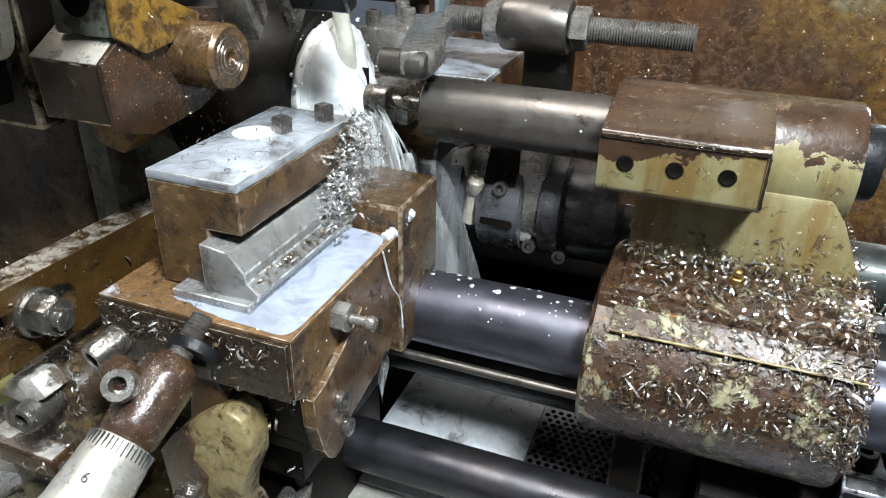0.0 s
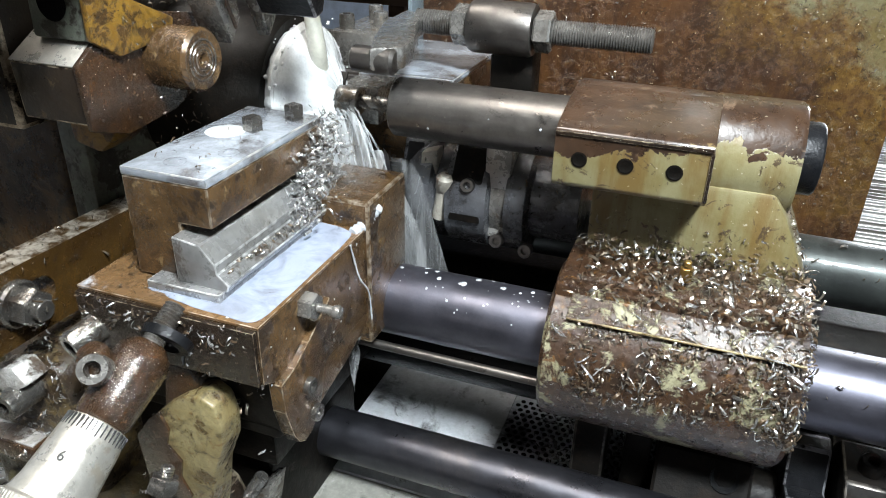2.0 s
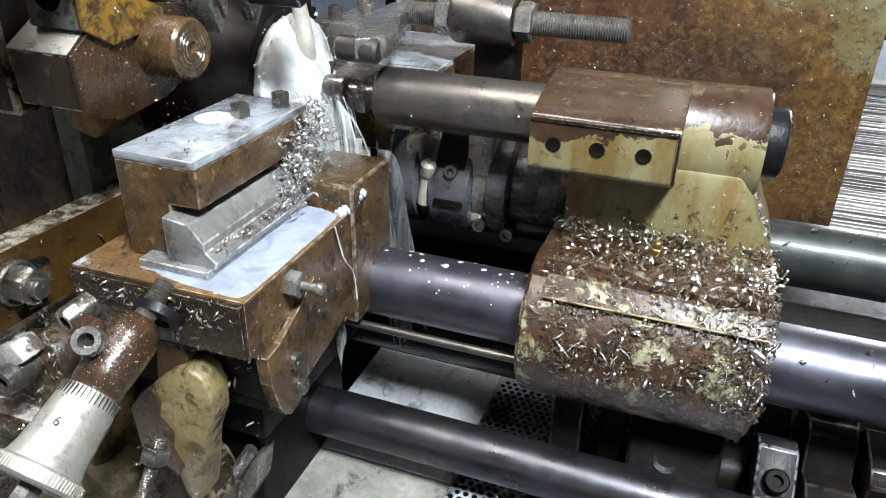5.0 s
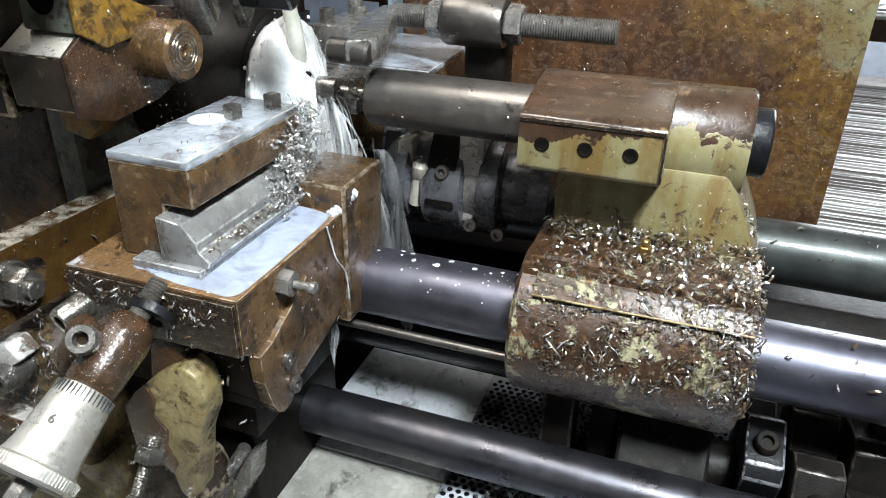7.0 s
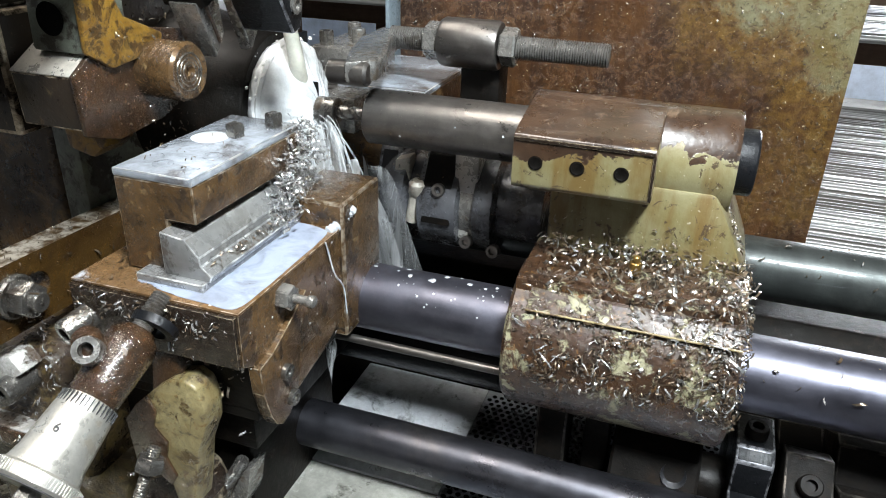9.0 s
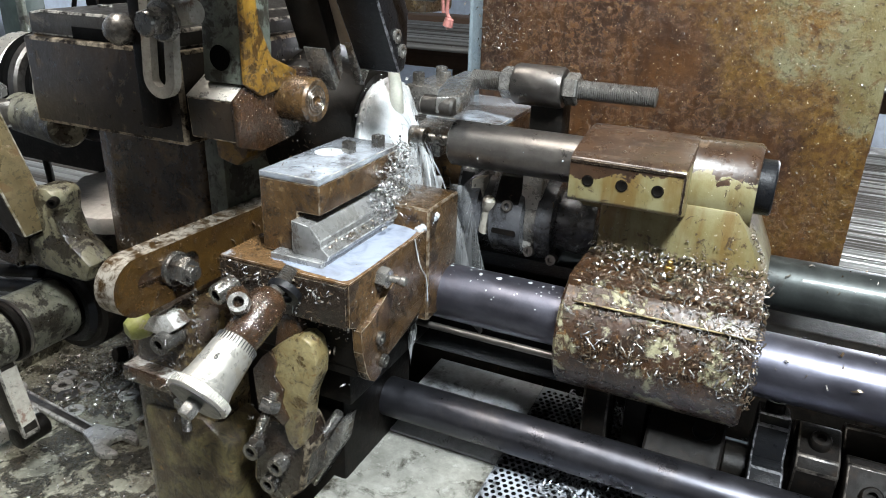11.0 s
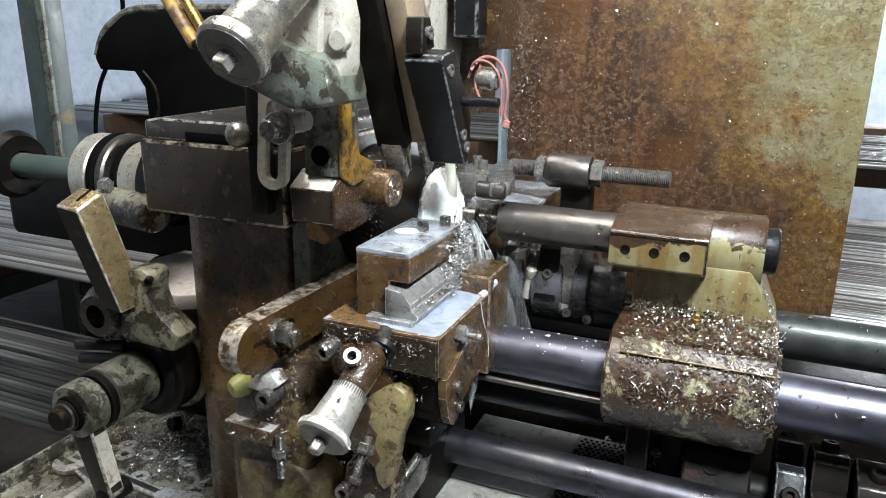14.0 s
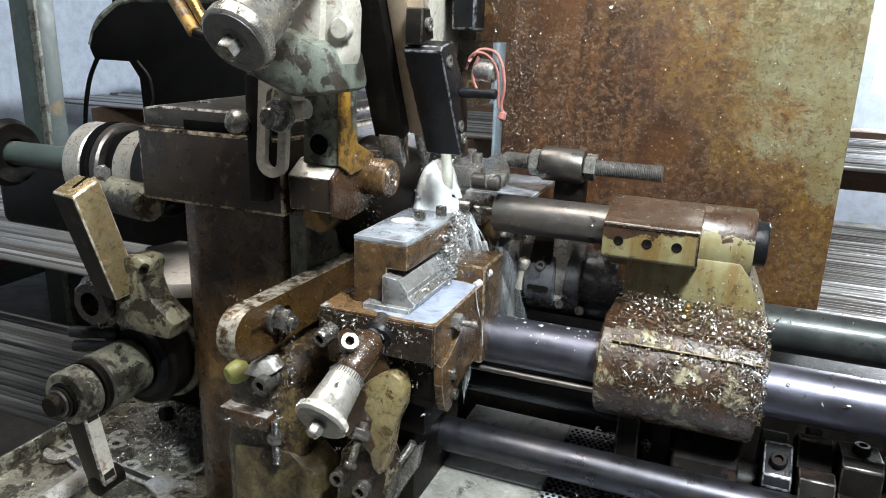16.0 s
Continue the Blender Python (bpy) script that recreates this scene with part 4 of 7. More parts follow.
def stop_lever():
    t = thing("stop_lever", (-0.23, 0.82, 1.35), "worn steel swing lever with a round nose", "lever")
    part("arm", prism(B(), [(-0.226, 0.66), (-0.200, 0.68), (-0.205, 0.72), (-0.235, 0.80), (-0.245, 0.86), (-0.275, 0.86), (-0.27, 0.79), (-0.245, 0.71)], "z", 1.338, 1.36, 0.004), M["bare_steel"], t)
    part("nose_pin", rod(B(), (-0.25, 0.675, 1.346), (-0.205, 0.675, 1.346), 0.0125, 0.003, 24), M["quill"], t)
    return t


rear_slide()
stop_arm()
lever = stop_lever()


# ---- second spindle collar under the quill ----
def cam_collar():
    t = thing("collar_drum", (-0.12, 0.79, 1.17), "black ribbed collar drum with set screws", "collar")
    Y, Z = 0.79, 1.185
    prof = [(0, 0), (0, 0.05), (0.012, 0.058), (0.03, 0.06), (0.034, 0.052), (0.046, 0.052), (0.05, 0.062), (0.095, 0.062), (0.098, 0.05), (0.112, 0.05), (0.115, 0.06), (0.136, 0.06), (0.139, 0.044), (0.19, 0.044), (0.19, 0)]
    part("drum", lathe(B(), (-0.225, Y, Z), (-0.03, Y, Z), prof, 48), M["drum_steel"], t)
    part("ring", lathe(B(), (-0.127, Y, Z), (-0.112, Y, Z), [(0, 0.049), (0, 0.0535), (0.015, 0.0535), (0.015, 0.049)], 40), M["bare_steel"], t, "bright ring between the ribs")
    return t


cam_collar()


# ---- drip trays ----
def trays():
    t = thing("chip_tray", (-0.1, 0.65, 0.9), "pale sheet chip tray with a perforated floor", "tray")
    part("sheet", box(B(), -0.262, -0.09, 0.582, 0.78, 0.912, 0.918, 0.0008), M["sheet"], t)
    part("front_sheet", box(B(), -0.262, -0.09, 0.42, 0.5815, 0.910, 0.916, 0.0008), M["sheet_front"], t, "grey stained front sheet")
    part("perforated_sheet", box(B(), -0.0895, 0.3, 0.42, 0.78, 0.912, 0.918, 0.0008), M["sheet_wet"], t, "wet perforated sheet")
    d = thing("drip_tray", (-0.85, 0.55, 0.74), "oily drip tray littered with washers and swarf", "tray")
    part("floor_sheet", box(B(), -1.075, -0.3, 0.1, 1.1, 0.743, 0.748, 0.0008), M["tray"], d)
    part("rim", box(B(), -1.082, -1.075, 0.1, 1.1, 0.743, 0.776, 0.001), M["tray"], d)
    whole("machine_bed", box(B(), -0.9, 1.0, 0.3, 1.1, 0.0, 0.70, 0.01), M["dark_steel"], (0, 0.7, 0), "dark oily cast machine bed", "machine bed")


trays()


# ---- dial feed screw ----
DA, DB = Vector((-0.2715, 0.259, 1.140)), Vector((-0.264, 0.392, 1.212))


def dial_screw():
    t = thing("feed_dial", tuple(DA), "knurled alloy micrometer dial on a feed screw", "dial")
    d = (DB - DA).normalized()

    def P(s):
        return DA + d * s

    part("dial", lathe(B(), P(0.012), P(0.09), [(0, 0), (0, 0.028), (0.002, 0.0305), (0.010, 0.0305), (0.012, 0.0265), (0.022, 0.024), (0.055, 0.0215), (0.066, 0.0195), (0.068, 0.012), (0.068, 0)], 64), M["alloy"], t)
    part("face", lathe(B(), P(0.0125), P(0.0112), [(0, 0), (0, 0.0275), (0.0013, 0.027), (0.0013, 0)], 48), M["dial_face"], t, "grey dial face")
    sq = B()
    hexa(sq, P(-0.004), P(0.013), 0.0085)
    part("hexagon_end", sq, M["bare_steel"], t)
    part("sleeve", lathe(B(), P(0.079), P(0.135), [(0, 0), (0, 0.0165), (0.03, 0.0165), (0.034, 0.0175), (0.052, 0.0175), (0.056, 0.014), (0.056, 0)], 32), M["rust_oil"], t, "brown oily sleeve")
    part("screw_thread", thread(B(), P(0.13), P(0.172), 0.0085, 0.0025), M["thread"], t)
    return t


dial_screw()


def rot_about(p, deg, axis):
    return Matrix.Translation(p) @ Matrix.Rotation(radians(deg), 4, axis) @ Matrix.Translation(-Vector(p))


def capsule(u0, v0, u1, v1, r, n=10):
    """A rounded bar outline between two centres."""
    a = math.degrees(math.atan2(v1 - v0, u1 - u0))
    return arc(u0, v0, r, a + 90, a + 270, n) + arc(u1, v1, r, a - 90, a + 90, n)


def slotted(bm, axis, lo, hi, outer, inner):
    """A plate with a slot through it: outer and inner outlines of equal count."""
    def at(u, v, w):
        return {"x": (w, u, v), "y": (u, w, v), "z": (u, v, w)}[axis]

    rings = [[bm.verts.new(at(u, v, w)) for u, v in o] for o, w in ((outer, lo), (outer, hi), (inner, hi), (inner, lo))]
    n = len(outer)
    for a, b in zip(rings, rings[1:] + rings[:1]):
        for i in range(n):
            q = bm.faces.new((a[i], a[(i + 1) % n], b[(i + 1) % n], b[i]))
            q.material_index = 1 if a is rings[0] else 0
    bmesh.ops.recalc_face_normals(bm, faces=bm.faces)
    return bm


# ---- bed parts seen between the bars ----
def bed_parts():
    # added dark block: hides the floor and stands for shade behind the bars
    whole("bed_casting", prism(B(), [(0.80, 0.70), (0.79, 1.05), (0.83, 1.075), (1.02, 1.075), (1.03, 0.70)], "x", -0.47, 1.1, 0.004), M["dark_steel"], (0.3, 0.9, 0.7), "near-black block added to fill the dark gap behind the bars", "machine bed")
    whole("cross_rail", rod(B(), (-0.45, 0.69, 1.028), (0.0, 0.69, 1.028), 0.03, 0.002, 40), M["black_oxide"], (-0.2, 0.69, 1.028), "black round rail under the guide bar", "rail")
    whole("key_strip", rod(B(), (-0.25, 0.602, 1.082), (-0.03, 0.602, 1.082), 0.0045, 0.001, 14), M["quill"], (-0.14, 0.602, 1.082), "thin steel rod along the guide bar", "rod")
    # added dark box in place of a shaded void
    whole("pedestal_block", box(B(), -0.47, -0.245, 0.47, 0.64, 0.70, 1.085, 0.004), M["dark_steel"], (-0.36, 0.55, 0.7), "near-black box added for the dark void under the cross slide", "pedestal")
    t = thing("follower_leg", (0.03, 0.62, 0.95), "grey steel follower legs under the tailstock", "bracket")
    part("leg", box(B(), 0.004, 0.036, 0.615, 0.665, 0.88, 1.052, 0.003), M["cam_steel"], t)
    part("leg", box(B(), 0.052, 0.078, 0.63, 0.675, 0.88, 1.052, 0.003), M["dark_steel"], t)
    part("bridge", box(B(), 0.0, 0.172, 0.64, 0.72, 1.02, 1.06, 0.004), M["dark_steel"], t)


bed_parts()


# ---- cam drum that turns under the tailstock ----
CY, CZ, CR = 0.665, 0.955, 0.082


def cam_drum():
    t = thing("cam_drum", (0.126, CY, CZ), "faceted steel cam drum with tapped holes, slowly turning", "cam drum")
    n = 9
    drum = lathe(B(), (0.083, CY, CZ), (0.169, CY, CZ), [(0, 0.03), (0, CR - 0.003), (0.003, CR), (0.083, CR), (0.086, CR - 0.003), (0.086, 0.03)], n, 0.35)
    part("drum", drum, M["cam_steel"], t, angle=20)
    for i in range(n):
        a = 2 * math.pi * (i + 0.5) / n + 0.2
        x = 0.145 if i % 2 else 0.12
        d = Vector((0, math.cos(a), math.sin(a)))
        c = Vector((x, CY, CZ)) + d * (CR * math.cos(math.pi / n) - 0.001)
        hole = lathe(B(), c, c + d * 0.003, [(0, 0), (0.001, 0.0075), (0.0025, 0.0105), (0.0032, 0.0125), (0.0005, 0.0128)], 20)
        part("tapped_hole", hole, M["black_oxide"], t)
    return t


def dog_drum():
    t = thing("dog_shaft", (0.29, CY, CZ), "camshaft carrying clamp dogs with bolts, slowly turning", "camshaft")
    part("shaft", rod(B(), (0.17, CY, CZ), (1.05, CY, CZ), 0.03, 0.002, 32), M["dark_steel"], t)
    k = 0
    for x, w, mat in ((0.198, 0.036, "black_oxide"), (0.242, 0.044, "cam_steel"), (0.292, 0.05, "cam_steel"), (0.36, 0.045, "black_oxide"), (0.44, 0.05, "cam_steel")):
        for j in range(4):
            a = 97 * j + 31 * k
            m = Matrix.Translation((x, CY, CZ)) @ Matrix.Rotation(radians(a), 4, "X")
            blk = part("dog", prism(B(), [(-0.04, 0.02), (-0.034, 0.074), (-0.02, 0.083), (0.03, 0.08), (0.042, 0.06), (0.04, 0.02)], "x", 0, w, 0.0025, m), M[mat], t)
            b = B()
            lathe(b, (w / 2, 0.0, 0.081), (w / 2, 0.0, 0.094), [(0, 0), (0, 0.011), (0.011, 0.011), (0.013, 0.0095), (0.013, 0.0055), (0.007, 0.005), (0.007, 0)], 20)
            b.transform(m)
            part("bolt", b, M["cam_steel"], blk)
        k += 1
    return t


drum = cam_drum()
dogs = dog_drum()


# ---- slotted link, brackets and castings in front ----
def slotted_link():
    t = thing("slotted_link", (-0.43, 0.36, 1.16), "oily brown slotted link bar with a rounded end", "link")
    part("bar", slotted(B(), "x", -0.447, -0.419, capsule(0.354, 1.189, 0.68, 1.181, 0.033, 12), capsule(0.366, 1.189, 0.430, 1.188, 0.0135, 12)), M["link_face"], t)
    part("washer", lathe(B(), (-0.419, 0.405, 1.191), (-0.413, 0.405, 1.191), [(0, 0.008), (0, 0.02), (0.004, 0.02), (0.006, 0.018), (0.006, 0.008)], 28), M["bolt"], t)
    n = B()
    hexa(n, (-0.413, 0.405, 1.191), (-0.396, 0.405, 1.191), 0.0165)
    rod(n, (-0.396, 0.405, 1.191), (-0.388, 0.405, 1.191), 0.009, 0.001, 16)
    part("nut", n, M["bolt"], t, "wet hexagon nut")


def slide_bracket():
    t = thing("slide_bracket", (-0.43, 0.42, 0.75), "oily olive cast bracket with a ledge and bolts", "bracket")
    part("body", prism(B(), [(-0.512, 0.75), (-0.514, 0.98), (-0.505, 1.07), (-0.485, 1.118), (-0.455, 1.135), (-0.40, 1.13), (-0.385, 1.08), (-0.385, 0.75)], "y", 0.405, 0.54, 0.014), M["tan_paint"], t)
    led = part("ledge", box(B(), -0.505, -0.425, 0.385, 0.42, 1.032, 1.052, 0.003), M["rust_oil"], t, "wet ledge")
    part("ledge_top", box(B(), -0.503, -0.427, 0.387, 0.42, 1.0515, 1.0535, 0.0006), M["wet_chip"], led)
    part("lower_leg", prism(B(), [(-0.50, 0.70), (-0.495, 0.99), (-0.40, 1.0), (-0.36, 0.97), (-0.33, 0.70)], "y", 0.398, 0.47, 0.008), M["leg_olive"], t)
    part("plastic_cap", lathe(B(), (-0.474, 0.41, 1.108), (-0.484, 0.388, 1.104), [(0, 0.013), (0.008, 0.0165), (0.02, 0.015), (0.028, 0.011), (0.031, 0)], 28), M["lime"], t, "lime green plastic cap")
    b = B()
    screw_head(b, (-0.425, 0.405, 1.107), (-0.425, 0.372, 1.107), 0.0125)
    part("bolt", b, M["bolt"], t)
    b = B()
    prism(b, [(-0.462, 1.112), (-0.447, 1.132), (-0.42, 1.14), (-0.408, 1.125), (-0.43, 1.11)], "y", 0.385, 0.41, 0.003)
    part("lug", b, M["wet_chip"], t, "shiny wet lug")
    st = B()
    thread(st, (-0.415, 0.39, 1.05), (-0.415, 0.39, 0.985), 0.006, 0.0022, 14)
    hexa(st, (-0.415, 0.39, 1.03), (-0.415, 0.39, 1.018), 0.0115)
    part("stud", st, M["bolt"], t)


def front_casting():
    t = thing("feed_bracket", (-0.24, 0.37, 0.95), "tan painted feed screw bracket with bolts", "bracket")
    part("casting", prism(B(), [(-0.312, 1.098), (-0.298, 1.116), (-0.280, 1.134), (-0.262, 1.148), (-0.246, 1.153), (-0.235, 1.147), (-0.230, 1.128), (-0.232, 1.106), (-0.243, 1.079), (-0.249, 1.045), (-0.256, 1.010), (-0.264, 1.003), (-0.273, 1.012), (-0.278, 1.035), (-0.290, 1.046), (-0.309, 1.052)], "y", 0.398, 0.424, 0.0022), M["casting"], t)
    part("rusted_flank", prism(B(), [(-0.3125, 1.097), (-0.298, 1.117), (-0.286, 1.128), (-0.279, 1.112), (-0.284, 1.096), (-0.272, 1.082), (-0.276, 1.064), (-0.268, 1.046), (-0.275, 1.034), (-0.290, 1.045), (-0.3095, 1.051)], "y", 0.3955, 0.399, 0.0008), M["rust_oil"], t, "rusted flank where the paint is gone")
    d = (DB - DA).normalized()
    P = lambda s: DA + d * s
    part("bearing", lathe(B(), P(0.079), P(0.139), [(0, 0), (0, 0.0165), (0.003, 0.0185), (0.018, 0.0195), (0.044, 0.0205), (0.053, 0.019), (0.060, 0.0125), (0.060, 0)], 36), M["rust_oil"], t, "brown oily bearing boss")
    part("screw_boss", lathe(B(), P(0.112) + Vector((-0.012, -0.008, 0.008)), P(0.112) + Vector((-0.016, -0.012, 0.030)), [(0, 0), (0, 0.012), (0.018, 0.0105), (0.021, 0.008), (0.021, 0)], 24), M["rust_oil"], t)
    part("arm", prism(B(), [(-0.300, 1.05), (-0.296, 1.10), (-0.285, 1.165), (-0.262, 1.172), (-0.255, 1.15), (-0.27, 1.10), (-0.27, 1.02), (-0.29, 1.01)], "y", 0.408, 0.436, 0.005), M["rust_oil"], t, "brown oily arm of the bracket")
    foot = B()
    prism(foot, [(-0.335, 0.93), (-0.325, 1.02), (-0.295, 1.035), (-0.262, 1.03), (-0.25, 1.0), (-0.262, 0.94), (-0.30, 0.90)], "y", 0.405, 0.45, 0.006)
    part("foot", foot, M["grease"], t)
    slant = part("slant_bar", prism(B(), [(-0.290, 0.918), (-0.291, 0.940), (-0.240, 1.016), (-0.230, 1.022), (-0.238, 0.982), (-0.276, 0.908)], "y", 0.448, 0.476, 0.002), M["bare_steel"], t, "bright wet slanting bar")
    part("painted_patch", prism(B(), [(-0.277, 0.935), (-0.272, 0.962), (-0.262, 0.976), (-0.256, 0.970), (-0.262, 0.950), (-0.268, 0.934)], "y", 0.4465, 0.4485, 0.0005), M["casting"], slant)
    s = B()
    thread(s, (-0.283, 0.361, 1.040), (-0.278, 0.388, 1.083), 0.0058, 0.0022, 16)
    hexa(s, (-0.2802, 0.3765, 1.0645), (-0.2788, 0.3835, 1.076), 0.0125)
    hexa(s, (-0.2838, 0.3565, 1.033), (-0.283, 0.361, 1.040), 0.0085)
    part("clamp_bolt", s, M["bolt"], t, "threaded clamp bolt")
    c = B()
    screw_head(c, (-0.277, 0.348, 1.203), (-0.267, 0.332, 1.219), 0.0105)
    part("cap_screw", c, M["bare_steel"], t, "bright socket cap screw")
    for p in ((-0.288, 0.39, 0.975), (-0.322, 0.39, 0.985), (-0.305, 0.395, 0.94)):
        part("cap_screw", screw_head(B(), (p[0], p[1] + 0.02, p[2]), p, 0.0115), M["bolt"], t)
    g = B()
    thread(g, (-0.262, 0.438, 0.985), (-0.238, 0.45, 1.03), 0.0065, 0.0024, 16)
    part("lower_screw", g, M["bolt"], t)
    fp = thing("front_plate", (-0.3, 0.39, 1.15), "oily front plate darkened for shade, with socket screws", "plate")
    # covers the whole front: black oil and that side's shade in one tone
    part("plate", box(B(), -0.3515, -0.1955, 0.4035, 0.4075, 1.1725, 1.2185, 0.0004), M["grease"], fp)
    # near-black piece filling the shadowed hollow under the front face
    part("lower_plate", prism(B(), [(0.422, 1.165), (0.432, 1.11), (0.442, 1.092), (0.455, 1.092), (0.455, 1.165)], "x", -0.335, -0.2005, 0.002), M["dark_steel"], fp)
    part("cap_screw", screw_head(B(), (-0.327, 0.396, 1.197), (-0.332, 0.372, 1.192), 0.0115), M["bolt"], fp)
    part("bush", lathe(B(), (-0.262, 0.397, 1.205), (-0.262, 0.39, 1.201), [(0, 0.011), (0, 0.019), (0.007, 0.018), (0.008, 0.012), (0.002, 0.011)], 28), M["black_oxide"], fp)
    # index marks and number on the dial
    for i in range(40):
        a = 2 * math.pi * i / 40
        m = basis(DA, DB) @ Matrix.Rotation(a, 4, "Z")
        n = 0.012 if i % 5 == 0 else 0.008
        b = box(B(), 0.0196, 0.0213, -0.0004, 0.0004, 0.077 - n, 0.0775, 0, m)
        part("mark", b, M["ink"], dial_thing)


def dial_number():
    cu = bpy.data.curves.new("numeral", "FONT")
    cu.body, cu.size, cu.extrude, cu.align_x, cu.align_y = "6", 0.0095, 0.0004, "CENTER", "CENTER"
    tmp = bpy.data.objects.new("numeral", cu)
    me = bpy.data.meshes.new_from_object(tmp)
    bpy.data.objects.remove(tmp)
    bm = B()
    bm.from_mesh(me)
    d = (DB - DA).normalized()
    out = Vector((0.30, -0.55, 0.75))
    out = (out - d * out.dot(d)).normalized()
    right = d.cross(out)
    c = DA + d * 0.05 + out * 0.0241
    m = Matrix((right, d, out)).transposed().to_4x4()
    m.translation = c
    tiltm = Matrix.Rotation(radians(-4), 4, "X")
    bm.transform(m @ tiltm)
    part("numeral", bm, M["ink"], dial_thing)


slotted_link()
slide_bracket()
dial_thing = [o for o in scene.objects if o.name == "feed_dial"][0]
front_casting()
dial_number()


# knurling on the rim of a dial
def knurl(parent, p0, axis_to, r, s0, s1, n, mat):
    bm = B()
    m = basis(p0, axis_to)
    for i in range(n):
        a = 2 * math.pi * i / n
        box(bm, r - 0.0006, r + 0.0007, -0.0007, 0.0007, s0, s1, 0, m @ Matrix.Rotation(a, 4, "Z"))
    part("knurling", bm, mat, parent)


knurl(dial_thing, DA, DB, 0.0305, 0.0145, 0.0215, 72, M["alloy"])


# ---- overhead feed: knob, ear casting, link and yellow arm ----
KA, KB = Vector((-0.325, 0.222, 1.540)), Vector((-0.318, 0.315, 1.607))


def overhead_feed():
    t = thing("overhead_dial", tuple(KA), "knurled alloy hand knob with a hexagon end", "dial")
    d = (KB - KA).normalized()
    P = lambda s: KA + d * s
    knob = part("knob", lathe(B(), P(0.006), P(0.20), [(0, 0), (0, 0.032), (0.002, 0.0345), (0.014, 0.0345), (0.016, 0.032), (0.022, 0.0285), (0.06, 0.0275), (0.064, 0.022), (0.19, 0.022), (0.19, 0)], 64), M["knob_alloy"], t)
    knurl(knob, KA, KB, 0.0345, 0.009, 0.019, 80, M["knob_alloy"])
    part("face", lathe(B(), P(0.0065), P(0.0048), [(0, 0), (0, 0.0315), (0.0013, 0.031), (0.0013, 0.024), (0.0006, 0.0235), (0.0006, 0.015), (0.0015, 0.0145), (0.0015, 0)], 48), M["dial_face"], t, "grey turned knob face")
    part("hexagon_end", hexa(B(), P(-0.010), P(0.007), 0.0105), M["bare_steel"], t)
    e = thing("ear_casting", (-0.31, 0.4, 1.5), "chipped pale painted casting ear with a pin", "casting")
    part("ear", prism(B(), [(-0.336, 1.605), (-0.345, 1.56), (-0.335, 1.525), (-0.322, 1.502), (-0.312, 1.500), (-0.303, 1.53), (-0.301, 1.58), (-0.309, 1.615)], "y", 0.385, 0.43, 0.007), M["pale_paint"], e)
    part("shoulder", prism(B(), [(-0.385, 1.69), (-0.38, 1.56), (-0.345, 1.51), (-0.328, 1.50), (-0.32, 1.62), (-0.315, 1.69)], "y", 0.375, 0.46, 0.008), M["pale_paint"], e)
    part("pin", lathe(B(), (-0.304, 0.39, 1.558), (-0.3035, 0.378, 1.558), [(0, 0), (0, 0.0125), (0.009, 0.0125), (0.0115, 0.010), (0.012, 0)], 28), M["pale_paint"], e)
    body = B()
    prism(body, [(-0.43, 1.51), (-0.42, 1.545), (-0.37, 1.56), (-0.31, 1.54), (-0.30, 1.49), (-0.36, 1.482)], "y", 0.36, 0.45, 0.012)
    part("arm", body, M["grey_green"], e, "grey green arm under the knob")
    lk = thing("slot_link", (-0.43, 0.43, 1.37), "pale worn slotted steel link with a hexagon bolt", "link")
    part("plate", slotted(B(), "y", 0.432, 0.442, capsule(-0.436, 1.394, -0.428, 1.49, 0.0215, 12), capsule(-0.436, 1.394, -0.429, 1.475, 0.0095, 12)), M["pale_paint"], lk)
    part("washer", lathe(B(), (-0.419, 0.432, 1.453), (-0.419, 0.426, 1.453), [(0, 0.008), (0, 0.0215), (0.004, 0.0215), (0.006, 0.019), (0.006, 0.008)], 28), M["bare_steel"], lk)
    b = B()
    hexa(b, (-0.419, 0.426, 1.453), (-0.417, 0.405, 1.452), 0.0145)
    lathe(b, (-0.417, 0.405, 1.452), (-0.417, 0.402, 1.452), [(0, 0), (0, 0.0125), (0.003, 0.011), (0.003, 0)], 20)
    part("bolt", b, M["bare_steel"], lk)
    part("spacer", rod(B(), (-0.445, 0.442, 1.455), (-0.385, 0.442, 1.462), 0.012, 0.001, 20), M["pale_paint"], lk)
    part("back_bar", box(B(), -0.478, -0.452, 0.44, 0.462, 1.335, 1.50, 0.004), M["dark_steel"], lk)
    part("ball", lathe(B(), (-0.486, 0.452, 1.439), (-0.486, 0.418, 1.439), [(0, 0), (0.004, 0.012), (0.012, 0.0165), (0.022, 0.0165), (0.03, 0.011), (0.034, 0)], 24), M["bare_steel"], lk, "round ball stud")
    y = thing("yellow_arm", (-0.37, 0.5, 1.32), "oily yellow painted casting arm with an open bore", "casting")
    part("arm", prism(B(), [(-0.418, 1.386), (-0.416, 1.43), (-0.412, 1.5), (-0.364, 1.5), (-0.364, 1.386)], "y", 0.478, 0.53, 0.003), M["grey_green"], y, "green grey front of the arm")
    part("flank", prism(B(), [(0.474, 1.388), (0.476, 1.5), (0.498, 1.5), (0.502, 1.45), (0.52, 1.412), (0.565, 1.392), (0.56, 1.378), (0.50, 1.372)], "x", -0.3635, -0.357, 0.002), M["yellow_paint"], y, "yellow painted flank")
